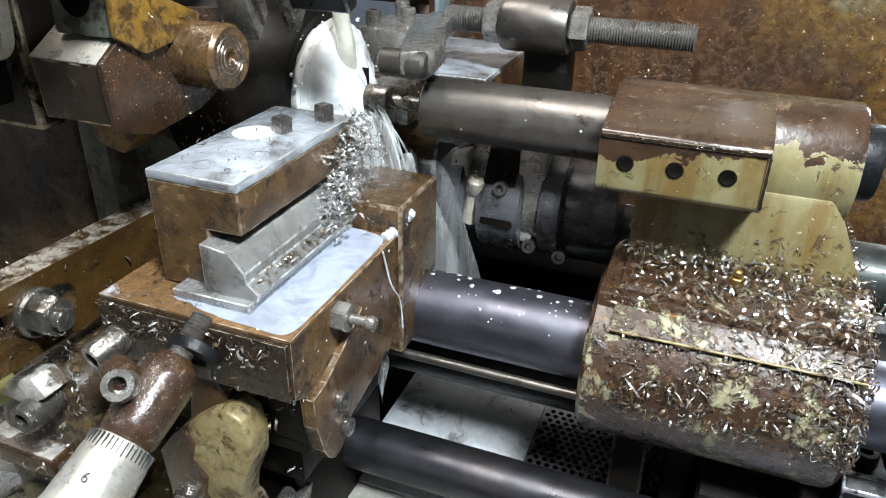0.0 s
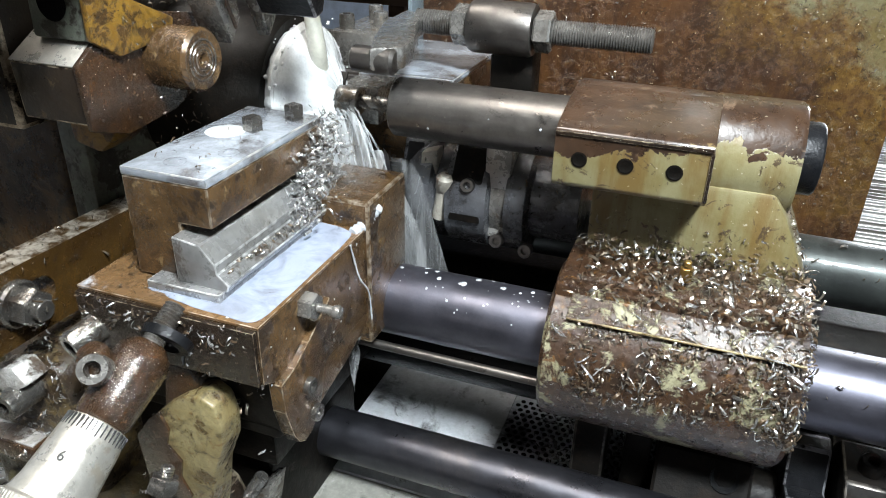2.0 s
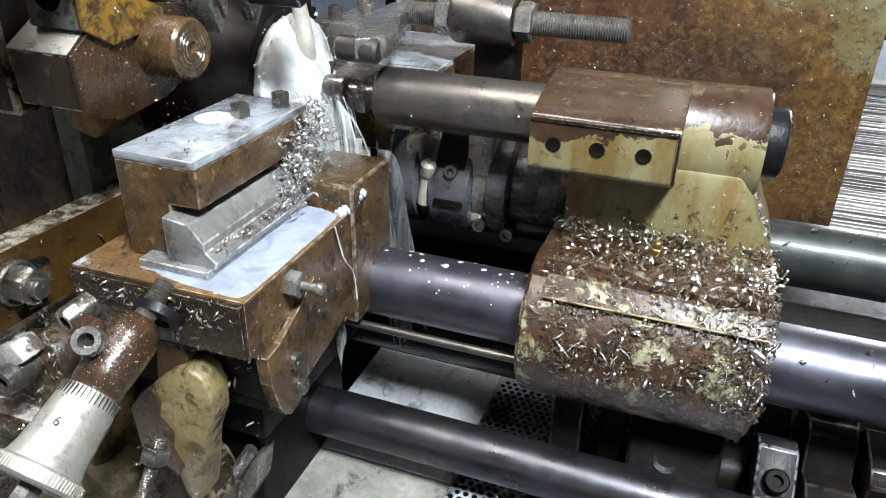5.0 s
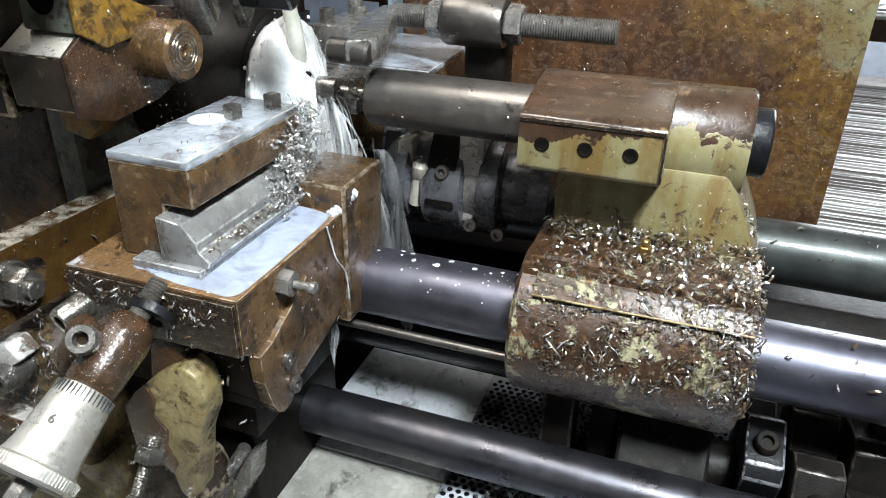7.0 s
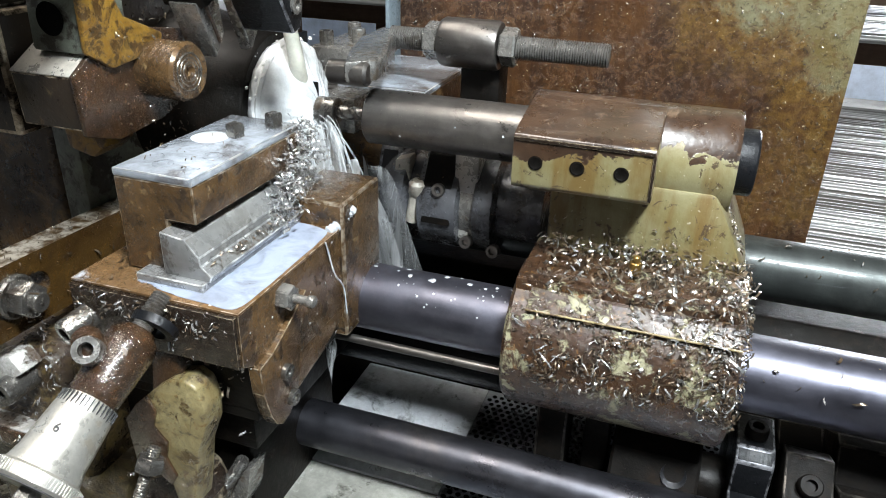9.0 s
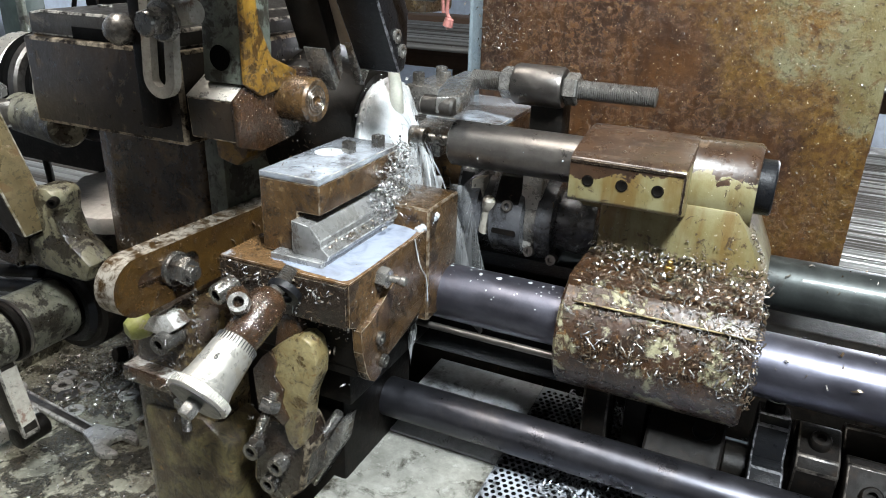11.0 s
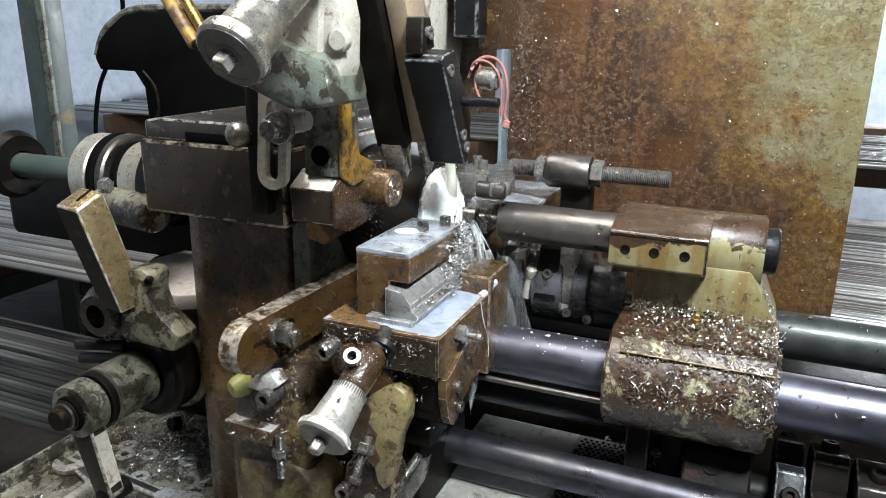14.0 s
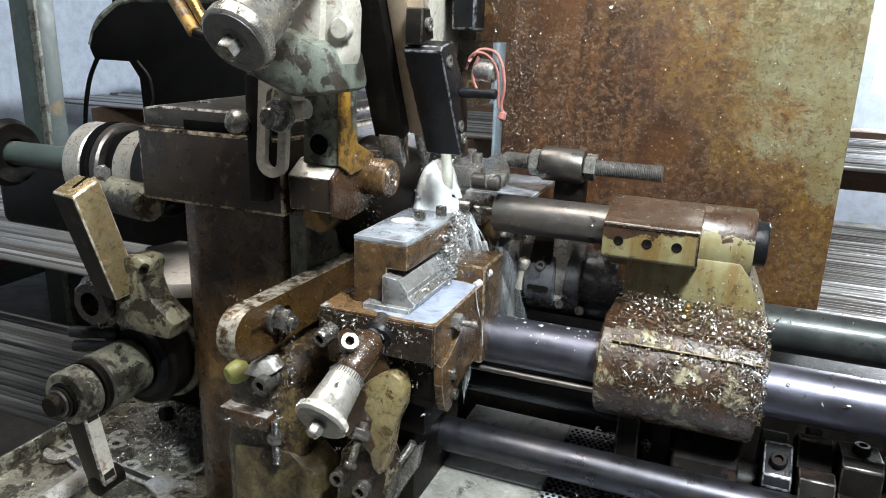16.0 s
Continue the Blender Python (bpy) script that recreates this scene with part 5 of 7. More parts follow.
    # shallow black dish, its colour standing for the bore's inner shade
    part("bore", lathe(B(), (-0.392, 0.4785, 1.413), (-0.392, 0.4765, 1.413), [(0, 0.0), (0.0004, 0.0125), (0.002, 0.0135), (0.0012, 0.0)], 24), M["rubber"], y)
    part("skirt", prism(B(), [(-0.448, 1.285), (-0.45, 1.31), (-0.40, 1.315), (-0.402, 1.292), (-0.42, 1.278)], "y", 0.52, 0.56, 0.004), M["yellow_paint"], y)


overhead_feed()


def upper_slide_parts():
    t = thing("overhead_plate", (-0.29, 0.6, 1.4), "tall pale plate for the overhead slide's lit flank, with a cream post", "plate")
    # pale sheet on the slide's right side, lit look in its colour
    part("plate", prism(B(), [(0.675, 1.43), (0.632, 1.425), (0.575, 1.60), (0.545, 1.75), (0.72, 1.75), (0.70, 1.55)], "x", -0.2925, -0.2875, 0.001), M["pale_paint"], t)
    part("post", box(B(), -0.31, -0.26, 0.70, 0.78, 1.45, 1.80, 0.006), M["tan_paint"], t, "cream painted post")
    part("edge", tube(B(), curve_pts([(-0.322, 0.60, 1.38), (-0.322, 0.565, 1.46), (-0.322, 0.53, 1.56), (-0.322, 0.50, 1.68)], 20), 0.0018, 8), M["rust_oil"], t)
    part("hanger", box(B(), -0.25, -0.215, 0.66, 0.74, 1.545, 1.72, 0.005), M["rust_oil"], t)
    part("hanger", box(B(), -0.27, -0.235, 0.62, 0.66, 1.56, 1.76, 0.004), M["black_oxide"], t)
    w = thing("cable", (-0.2, 0.65, 1.45), "pinkish red cable wrapped round a stud", "cable")
    part("loop", tube(B(), curve_pts([(-0.235, 0.60, 1.52), (-0.225, 0.61, 1.535), (-0.205, 0.61, 1.535), (-0.192, 0.61, 1.52), (-0.187, 0.61, 1.49), (-0.190, 0.61, 1.465), (-0.186, 0.61, 1.455)], 30), 0.0022, 8), M["red_wire"], w)
    part("loop", tube(B(), curve_pts([(-0.24, 0.605, 1.51), (-0.23, 0.60, 1.53), (-0.21, 0.60, 1.53), (-0.196, 0.605, 1.51), (-0.193, 0.605, 1.48), (-0.192, 0.605, 1.462)], 30), 0.0018, 8), M["red_wire"], w)
    part("loop", tube(B(), curve_pts([(-0.222, 0.602, 1.527), (-0.229, 0.602, 1.505), (-0.222, 0.602, 1.485), (-0.208, 0.602, 1.482)], 20), 0.0018, 8), M["red_wire"], w)
    part("end", lathe(B(), (-0.186, 0.61, 1.458), (-0.19, 0.61, 1.444), [(0, 0), (0.002, 0.005), (0.010, 0.006), (0.014, 0)], 12), M["red_wire"], w)
    part("stud", rod(B(), (-0.23, 0.615, 1.51), (-0.20, 0.61, 1.508), 0.015, 0.004, 24), M["bare_steel"], w)


upper_slide_parts()


# ---- spindle drive on the left ----
def spindle_drive():
    t = thing("spindle_drive", (-0.9, SY, SZ), "ringed steel spindle drive collars on a round shaft", "spindle drive")
    for x0, x1, r, m in ((-1.045, -1.0, 0.080, "alloy"), (-0.997, -0.978, 0.084, "rubber"), (-0.976, -0.955, 0.083, "quill"), (-0.953, -0.935, 0.07, "rubber"), (-0.933, -0.88, 0.072, "alloy"), (-0.878, -0.85, 0.084, "black_oxide"), (-0.848, -0.69, 0.055, "dark_steel")):
        part("collar", lathe(B(), (x0, SY, SZ), (x1, SY, SZ), [(0, 0.03), (0, r - 0.004), (0.004, r), (x1 - x0 - 0.004, r), (x1 - x0, r - 0.004), (x1 - x0, 0.03)], 56), M[m], t)
    part("shaft", rod(B(), (-3.2, SY, SZ), (-0.99, SY, SZ), 0.025, 0.002, 32), M["post_green"], t, "long dark feed tube")
    part("bearing", lathe(B(), (-1.30, SY, SZ), (-1.26, SY, SZ), [(0, 0.03), (0, 0.06), (0.02, 0.07), (0.04, 0.06), (0.04, 0.03)], 40), M["dark_steel"], t)
    f = thing("shift_fork", (-0.92, 0.6, 1.25), "worn cast shift fork beside the collars", "fork")
    part("boss", rod(B(), (-0.95, 0.63, 1.262), (-0.80, 0.60, 1.262), 0.032, 0.006, 28), M["shaft_paint"], f)
    part("pad", box(B(), -0.965, -0.93, 0.58, 0.67, 1.245, 1.285, 0.005), M["quill"], f)
    # dark boxes added to fill the space behind lever and fork
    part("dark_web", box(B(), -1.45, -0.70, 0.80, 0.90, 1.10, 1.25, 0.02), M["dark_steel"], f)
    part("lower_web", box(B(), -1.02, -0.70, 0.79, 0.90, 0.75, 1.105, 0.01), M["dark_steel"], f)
    h = thing("curved_guard", (-1.0, 0.95, 1.35), "black curved sheet guard with a worn grey rim", "guard")
    prof = [(-1.262, 1.50), (-1.25, 1.475), (-1.15, 1.474), (-1.125, 1.44), (-1.12, 1.33), (-0.80, 1.33), (-0.80, 1.60)] + [(-1.13, 1.598), (-1.17, 1.59), (-1.21, 1.565), (-1.245, 1.535)]
    part("shell", prism(B(), prof, "y", 0.93, 1.3, 0.003), M["rubber"], h)
    part("rim", tube(B(), curve_pts([(-1.262, 0.94, 1.505), (-1.24, 0.94, 1.548), (-1.20, 0.94, 1.58), (-1.14, 0.94, 1.602), (-1.0, 0.94, 1.606), (-0.8, 0.94, 1.606)], 30), 0.009, 8), M["grey_green"], h)
    part("leg", box(B(), -0.89, -0.83, 1.0, 1.06, 0.70, 1.335, 0.004), M["dark_steel"], h)
    part("stay", tube(B(), curve_pts([(-1.125, 0.93, 1.475), (-1.095, 0.93, 1.44), (-1.09, 0.93, 1.39), (-1.11, 0.92, 1.36)], 20), 0.004, 8), M["dark_steel"], h)
    r = thing("brass_rod", (-0.45, 0.5, 1.45), "tarnished brass tube slanting above the headstock", "tube")
    part("tube", rod(B(), (-0.669, 0.52, 1.62), (-0.591, 0.49, 1.547), 0.0095, 0.001, 20), M["yellow_paint"], r)
    part("tube", rod(B(), (-0.6510, 0.525, 1.6320), (-0.5750, 0.495, 1.5570), 0.008, 0.001, 20), M["brass"], r)
    part("clip", rod(B(), (-0.591, 0.49, 1.547), (-0.40, 0.47, 1.50), 0.007, 0.001, 14), M["dark_steel"], r)
    s = thing("oil_cup", (-0.56, 0.52, 1.446), "small open oil cup on the headstock cover", "oil cup")
    part("cup", lathe(B(), (-0.545, 0.62, 1.446), (-0.545, 0.62, 1.47), [(0, 0), (0, 0.014), (0.022, 0.014), (0.024, 0.0125), (0.02, 0.011), (0.006, 0.010), (0.006, 0)], 24), M["tan_paint"], s)
    part("cover_screw", screw_head(B(), (-0.635, 0.55, 1.445), (-0.635, 0.55, 1.4485), 0.009), M["bare_steel"], s)


def block8(bm, low, high, bev):
    """A bar between two four-cornered ends."""
    t = bmesh.new()
    q = [[t.verts.new(p) for p in e] for e in (low, high)]
    t.faces.new(q[0][::-1])
    t.faces.new(q[1])
    for i in range(4):
        t.faces.new((q[0][i], q[0][(i + 1) % 4], q[1][(i + 1) % 4], q[1][i]))
    bmesh.ops.recalc_face_normals(t, faces=t.faces)
    bevel(t, list(t.edges), bev, 3)
    return join(bm, t)


def hand_lever():
    t = thing("hand_lever", (-0.74, 0.46, 1.1), "worn square steel lever with a slotted top", "lever")
    low = [(-0.806, 0.472, 1.140), (-0.766, 0.472, 1.134), (-0.758, 0.520, 1.140), (-0.800, 0.520, 1.146)]
    high = [(-0.8325, 0.435, 1.311), (-0.790, 0.435, 1.307), (-0.783, 0.481, 1.327), (-0.826, 0.479, 1.331)]
    part("bar", block8(B(), low, high, 0.003), M["lever_steel"], t)
    # thin dark skin that carries the shade of the lever's front
    skin = [(Vector(p) + Vector((0.0015, -0.0012, 0.002))) for p in (low[0], low[1])] + [(Vector(p) + Vector((0.0015, -0.0012, -0.003))) for p in (high[1], high[0])]
    bm = B()
    f = [bm.verts.new(p + Vector((-0.003 if i in (1, 2) else 0.0, 0, 0))) for i, p in enumerate(skin)]
    g = [bm.verts.new(v.co + Vector((0, 0.003, 0))) for v in f]
    bm.faces.new(f)
    bm.faces.new(g[::-1])
    for i in range(4):
        bm.faces.new((f[i], f[(i + 1) % 4], g[(i + 1) % 4], g[i]))
    part("front_face", bm, M["lever_dark"], t, "front face darkened for shade")
    # black strip set in the top, dark as a shaded slot
    part("slot", block8(B(), [(-0.8095, 0.452, 1.312), (-0.8045, 0.452, 1.312), (-0.803, 0.481, 1.325), (-0.808, 0.481, 1.325)], [(-0.8095, 0.452, 1.3172), (-0.8045, 0.452, 1.3168), (-0.803, 0.4822, 1.3302), (-0.808, 0.4822, 1.3306)], 0.0003), M["rubber"], t)
    part("slot_bolt", hexa(B(), (-0.79, 0.487, 1.335), (-0.776, 0.487, 1.337), 0.012), M["bare_steel"], t)
    part("neck", prism(B(), [(-0.775, 1.20), (-0.74, 1.205), (-0.722, 1.195), (-0.73, 1.165), (-0.72, 1.135), (-0.675, 1.10), (-0.69, 1.07), (-0.80, 1.075), (-0.80, 1.12), (-0.765, 1.13)], "y", 0.495, 0.545, 0.009), M["neck_paint"], t, "pale green neck casting")
    hub = part("clamp_hub", lathe(B(), (-0.839, 0.485, 1.112), (-0.839, 0.548, 1.112), [(0, 0.020), (0, 0.034), (0.004, 0.038), (0.016, 0.040), (0.020, 0.047), (0.056, 0.048), (0.063, 0.044), (0.063, 0.020)], 40), M["grease"], t, "black oily clamp hub")
    for a in (40, 160, 280):
        part("hub_screw", screw_head(B(), (-0.839 + 0.041 * math.cos(radians(a)), 0.507, 1.112 + 0.041 * math.sin(radians(a))), (-0.839 + 0.041 * math.cos(radians(a)), 0.496, 1.112 + 0.041 * math.sin(radians(a))), 0.0062), M["bolt"], hub)
    part("clamp_screw", screw_head(B(), (-0.728, 0.50, 1.188), (-0.72, 0.488, 1.188), 0.007), M["dark_steel"], t)


def crank_shaft():
    t = thing("control_shaft", (-0.815, 0.5, 0.985), "grey green control shaft with collars and a crank arm", "shaft")
    X, Z = -0.812, 0.988
    for y0, y1, r, m in ((0.366, 0.380, 0.018, "dark_steel"), (0.380, 0.384, 0.023, "quill"), (0.384, 0.389, 0.026, "dark_steel"), (0.389, 0.396, 0.029, "rubber"), (0.396, 0.4335, 0.0445, "shaft_paint"), (0.4335, 0.437, 0.040, "rubber"), (0.437, 0.449, 0.0475, "dark_steel"), (0.449, 0.4545, 0.049, "quill"), (0.4545, 0.535, 0.0485, "shaft_paint"), (0.535, 0.60, 0.042, "dark_steel")):
        part("collar", rod(B(), (X, y0, Z), (X, y1, Z), r, 0.0025, 44), M[m], t)
    part("crank_arm", prism(B(), [(-0.842, 0.985), (-0.79, 0.985), (-0.758, 0.845), (-0.762, 0.826), (-0.778, 0.82), (-0.793, 0.829)], "y", 0.402, 0.4305, 0.004), M["lever_dark"], t, "dark crank arm with chipped paint along one side")
    part("crank_paint", prism(B(), [(0.404, 0.95), (0.404, 0.86), (0.428, 0.862), (0.4285, 0.95)], "x", -0.0012, 0.0, 0.0, Matrix.Translation((-0.7605, 0, 0.86)) @ Matrix.Rotation(math.atan2(-0.032, 0.14), 4, "Y") @ Matrix.Translation((0, 0, -0.86))), M["pale_paint"], t)
    part("crank_end", lathe(B(), (-0.777, 0.40, 0.836), (-0.777, 0.45, 0.836), [(0, 0), (0.0, 0.014), (0.003, 0.018), (0.047, 0.018), (0.05, 0.014), (0.05, 0)], 28), M["dark_steel"], t)
    d = thing("cam_disc", (-0.815, 0.62, 0.99), "oily black cam disc with a pale worn rim", "cam")
    part("disc", rod(B(), (X, 0.548, Z), (X, 0.6, Z), 0.083, 0.006, 56), M["dark_steel"], d)
    part("rim_disc", lathe(B(), (X, 0.602, Z), (X, 0.66, Z), [(0, 0.05), (0, 0.086), (0.004, 0.092), (0.054, 0.092), (0.058, 0.088), (0.058, 0.05)], 56), M["shaft_paint"], d, "grey green rim")
    part("hub_ring", lathe(B(), (X, 0.538, Z), (X, 0.549, Z), [(0, 0.052), (0, 0.062), (0.011, 0.068), (0.011, 0.052)], 40), M["black_oxide"], d)
    for x, z in ((-0.88, 1.045), (-0.875, 1.02)):
        part("stop_screw", rod(B(), (x - 0.03, 0.50, z), (x + 0.05, 0.53, z), 0.010, 0.002, 16), M["black_oxide"], d)
    l = thing("ledge_casting", (-0.85, 0.72, 1.1), "pale chipped casting ledge beside the column", "casting")
    part("ledge", prism(B(), [(-0.83, 0.56), (-0.745, 0.575), (-0.703, 0.60), (-0.703, 0.80), (-0.92, 0.79), (-0.94, 0.71)], "z", 1.105, 1.135, 0.008), M["ledge_paint"], l)
    st = thing("hanging_weight", (-1.25, 0.9, 0.98), "small square steel block on a thin rod", "weight")
    part("stem", rod(B(), (-1.205, 0.85, 0.97), (-1.215, 0.85, 1.09), 0.008, 0.001, 12), M["dark_steel"], st)
    part("block", box(B(), -1.23, -1.18, 0.83, 0.875, 0.92, 0.97, 0.003), M["dark_steel"], st)
    part("foot_rod", rod(B(), (-1.205, 0.85, 0.70), (-1.205, 0.85, 0.925), 0.012, 0.001, 12), M["dark_steel"], st)


spindle_drive()
hand_lever()
crank_shaft()


# ---- drip tray things ----
def washer(p, r, tilt, spin, mat):
    bm = lathe(B(), (0, 0, 0), (0, 0, 0.0035), [(0, r * 0.42), (0, r * 0.97), (0.0008, r), (0.0027, r), (0.0035, r * 0.96), (0.0035, r * 0.45), (0.003, r * 0.42), (0, r * 0.42)], 28)
    bm.transform(pose(0, 0, 0, tilt, 0, spin))
    low = min(v.co.z for v in bm.verts)
    bm.transform(Matrix.Translation((p[0], p[1], p[2] - low)))
    whole("washer", bm, M[mat], p, "oily steel washer lying in the drip tray", "washer", "washers in the tray")


for i, (x, y, z, tl, mt) in enumerate(((-0.980, 0.641, 0.748, 0, "washer_steel"), (-0.957, 0.611, 0.748, 6, "washer_steel"), (-0.926, 0.595, 0.748, 0, "quill"), (-0.915, 0.633, 0.748, 0, "washer_steel"), (-0.8755, 0.5665, 0.748, 3, "washer_steel"), (-0.827, 0.645, 0.748, 4, "washer_steel"), (-0.863, 0.659, 0.748, 9, "quill"), (-0.744, 0.609, 0.748, 32, "washer_steel"))):
    washer((x, y, z), 0.0185, tl, 40 * i, mt)


def spanner(a, b, w0, w1, name, label, ring):
    """A spanner from a (a ring or a grip) to b (an open jaw), lying on the tray."""
    t = thing(name, a, label, "spanner", "spanners in the tray")
    A, Bv = Vector(a), Vector(b)
    d = (Bv - A).normalized()
    n = (Bv - A).length
    ang = math.degrees(math.atan2(d.y, d.x))
    m = Matrix.Translation(a) @ Matrix.Rotation(radians(ang), 4, "Z")
    bm = B()
    prism(bm, [(0, -w0), (n * 0.85, -w0 * 0.8), (n * 0.85, w0 * 0.8), (0, w0)], "z", 0.0015, 0.0085, 0.002, m)
    part("shank", bm, M["washer_steel"], t)
    part("rib", box(B(), 0.01, n * 0.82, -w0 * 0.45, w0 * 0.45, 0.0086, 0.0095, 0.0004, m), M["quill"], t)
    jaw = [(n * 0.78, -w0)] + arc(n, 0, w1, 230, 330, 8) + [(n + w1 * 0.7, -w1 * 0.45), (n - w1 * 0.15, -w1 * 0.42), (n - w1 * 0.3, 0), (n - w1 * 0.15, w1 * 0.42), (n + w1 * 0.7, w1 * 0.45)] + arc(n, 0, w1, 30, 130, 8) + [(n * 0.78, w0)]
    part("jaw", prism(B(), jaw, "z", 0.0005, 0.011, 0.0015, m), M["washer_steel"], t)
    if ring:
        part("ring", lathe(B(), m @ Vector((-w1 * 0.7, 0, 0.0)), m @ Vector((-w1 * 0.7, 0, 0.012)), [(0, w1 * 0.55), (0, w1 * 0.88), (0.002, w1 * 0.92), (0.010, w1 * 0.92), (0.012, w1 * 0.88), (0.012, w1 * 0.55), (0, w1 * 0.55)], 28), M["chip"], t)


spanner((-1.044, 0.561, 0.7485), (-0.733, 0.531, 0.7485), 0.0135, 0.034, "open_spanner", "chrome open-ended spanner lying in the oily tray", False)
spanner((-0.88, 0.50, 0.7485), (-1.022, 0.545, 0.7485), 0.014, 0.036, "ring_spanner", "bright spanner half under the crank arm", False)


def socket_tube():
    t = thing("socket_wrench", (-0.91, 0.49, 0.77), "bright wet socket wrench end lying in the tray", "wrench")
    part("tube", lathe(B(), (-0.905, 0.515, 0.768), (-0.90, 0.40, 0.768), [(0, 0.011), (0, 0.017), (0.002, 0.0195), (0.03, 0.0195), (0.034, 0.016), (0.115, 0.016), (0.115, 0)], 28), M["washer_steel"], t)


socket_tube()


def tray_nut(p, ang):
    bm = B()
    hexa(bm, (p[0], p[1], p[2]), (p[0] + 0.02 * math.cos(ang), p[1] + 0.02 * math.sin(ang), p[2] + 0.004), 0.017)
    low = min(v.co.z for v in bm.verts)
    bm.transform(Matrix.Translation((0, 0, p[2] - low)))
    whole("hex_nut", bm, M["dark_steel"], p, "oily hexagon nut in the drip tray", "nut", "nuts in the tray")


tray_nut((-0.93, 0.735, 0.748), 4.4)
tray_nut((-0.70, 0.64, 0.748), 0.6)


# ---- shop behind: bar stock, timber, post, cable ----
BAR = {}


def bar_bundle(name, y0, y1, z, x0, x1, r, label, mat):
    """A bundle of bars, each its own part; alike bars share one mesh."""
    t = thing(name, ((x0 + x1) / 2, (y0 + y1) / 2, z), label, "bar stock")
    key = (r, mat.name, x1 - x0)
    if key not in BAR:
        BAR[key] = finish("bar", rod(B(), (-(x1 - x0) / 2, 0, 0), ((x1 - x0) / 2, 0, 0), r, 0.001, 12), mat)
    n = int((y1 - y0) / (2.1 * r))
    for i in range(n):
        ob = new("bar", BAR[key])
        ob.parent = t
        dz = random.uniform(0.0, 0.5) * r
        ob.location = (random.uniform(-0.08, 0.08), (i + 0.5) * (y1 - y0) / n - (y1 - y0) / 2, r + dz)
        ob.rotation_euler = (random.uniform(0, 6), 0, random.uniform(-0.0008, 0.0008))
    return t


def stock_rack():
    bar_bundle("bar_stock", 1.25, 3.15, 0.78, -4.4, 3.6, 0.011, "long raw steel bars stacked on a rack", M["stock"])
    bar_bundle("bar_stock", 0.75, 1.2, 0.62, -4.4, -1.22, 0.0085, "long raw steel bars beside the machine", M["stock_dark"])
    bar_bundle("bar_stock", 3.5, 4.6, 0.98, -4.4, 3.6, 0.016, "long dark steel bars further back", M["stock"])
    r = thing("stock_rack", (0, 2.2, 0), "dark steel rack under the bar stock", "rack")
    for x in (-4.0, -2.6, -1.3, 0.5, 2.0, 3.2):
        part("cross_beam", box(B(), x - 0.04, x + 0.04, 0.72 if x < -1.25 else 1.22, 4.7, 0.52, 0.60, 0.004), M["post_green"], r)
        part("pad", box(B(), x - 0.03, x + 0.03, 1.23, 3.2, 0.6, 0.779, 0.003), M["timber"], r)
        part("pad", box(B(), x - 0.03, x + 0.03, 3.45, 4.65, 0.6, 0.979, 0.003), M["timber"], r)
        part("leg", box(B(), x - 0.04, x + 0.04, 1.3, 1.38, 0, 0.52, 0.003), M["post_green"], r)
        part("leg", box(B(), x - 0.04, x + 0.04, 4.4, 4.48, 0, 0.52, 0.003), M["post_green"], r)
    whole("timber_beam", box(B(), -4.6, 3.6, 4.75, 5.0, 0.677, 1.039, 0.01), M["timber"], (0, 4.9, 0.677), "brown timber stack behind the bars", "timber")
    p = thing("timber_trestle", (0, 4.9, 0), "brown trestle legs under the timber", "trestle")
    for x in (-4, -2, 0, 2, 3.4):
        part("leg", box(B(), x - 0.06, x + 0.06, 4.76, 4.99, 0, 0.677, 0.004), M["timber"], p)
    q = thing("roof_post", (-2.2, 1.6, 0), "dark green steel post with a worn edge", "post")
    part("post", box(B(), -2.32, -2.22, 1.58, 1.68, 0, 3.5, 0.004), M["post_green"], q)
    part("flange", box(B(), -2.22, -2.19, 1.57, 1.585, 0, 3.5, 0.001), M["grey_green"], q)
    c = thing("hanging_cable", (-2.1, 1.9, 1.0), "black electric cable hanging down", "cable")
    part("cable", tube(B(), curve_pts([(-2.15, 1.9, 3.5), (-2.15, 1.9, 1.75), (-2.22, 1.9, 1.5), (-2.33, 1.9, 1.32), (-2.38, 1.9, 1.1), (-2.36, 1.9, 0.85)], 40), 0.009, 8), M["rubber"], c)
    part("thin_wire", tube(B(), curve_pts([(-2.1, 1.92, 3.5), (-2.08, 1.92, 1.7), (-1.95, 1.92, 1.3), (-1.9, 1.92, 0.95)], 40), 0.003, 6), M["pale_paint"], c)


stock_rack()


# ---- hung work lamp ----
def work_lamp():
    t = thing("work_lamp", LAMP, "square work lamp hung over the operator", "lamp")
    m = look(Vector(LAMP), (-0.1, 0.64, 1.15))
    part("housing", box(B(), -0.24, 0.24, -0.18, 0.18, 0.03, 0.10, 0.006, m), M["post_green"], t)
    part("cord", tube(B(), [Vector(LAMP) + Vector((0, 0, 0.08)), Vector((LAMP[0], LAMP[1], 3.5))], 0.006, 8), M["rubber"], t)


work_lamp()


# ---- swarf ----
rng = random.Random(7)


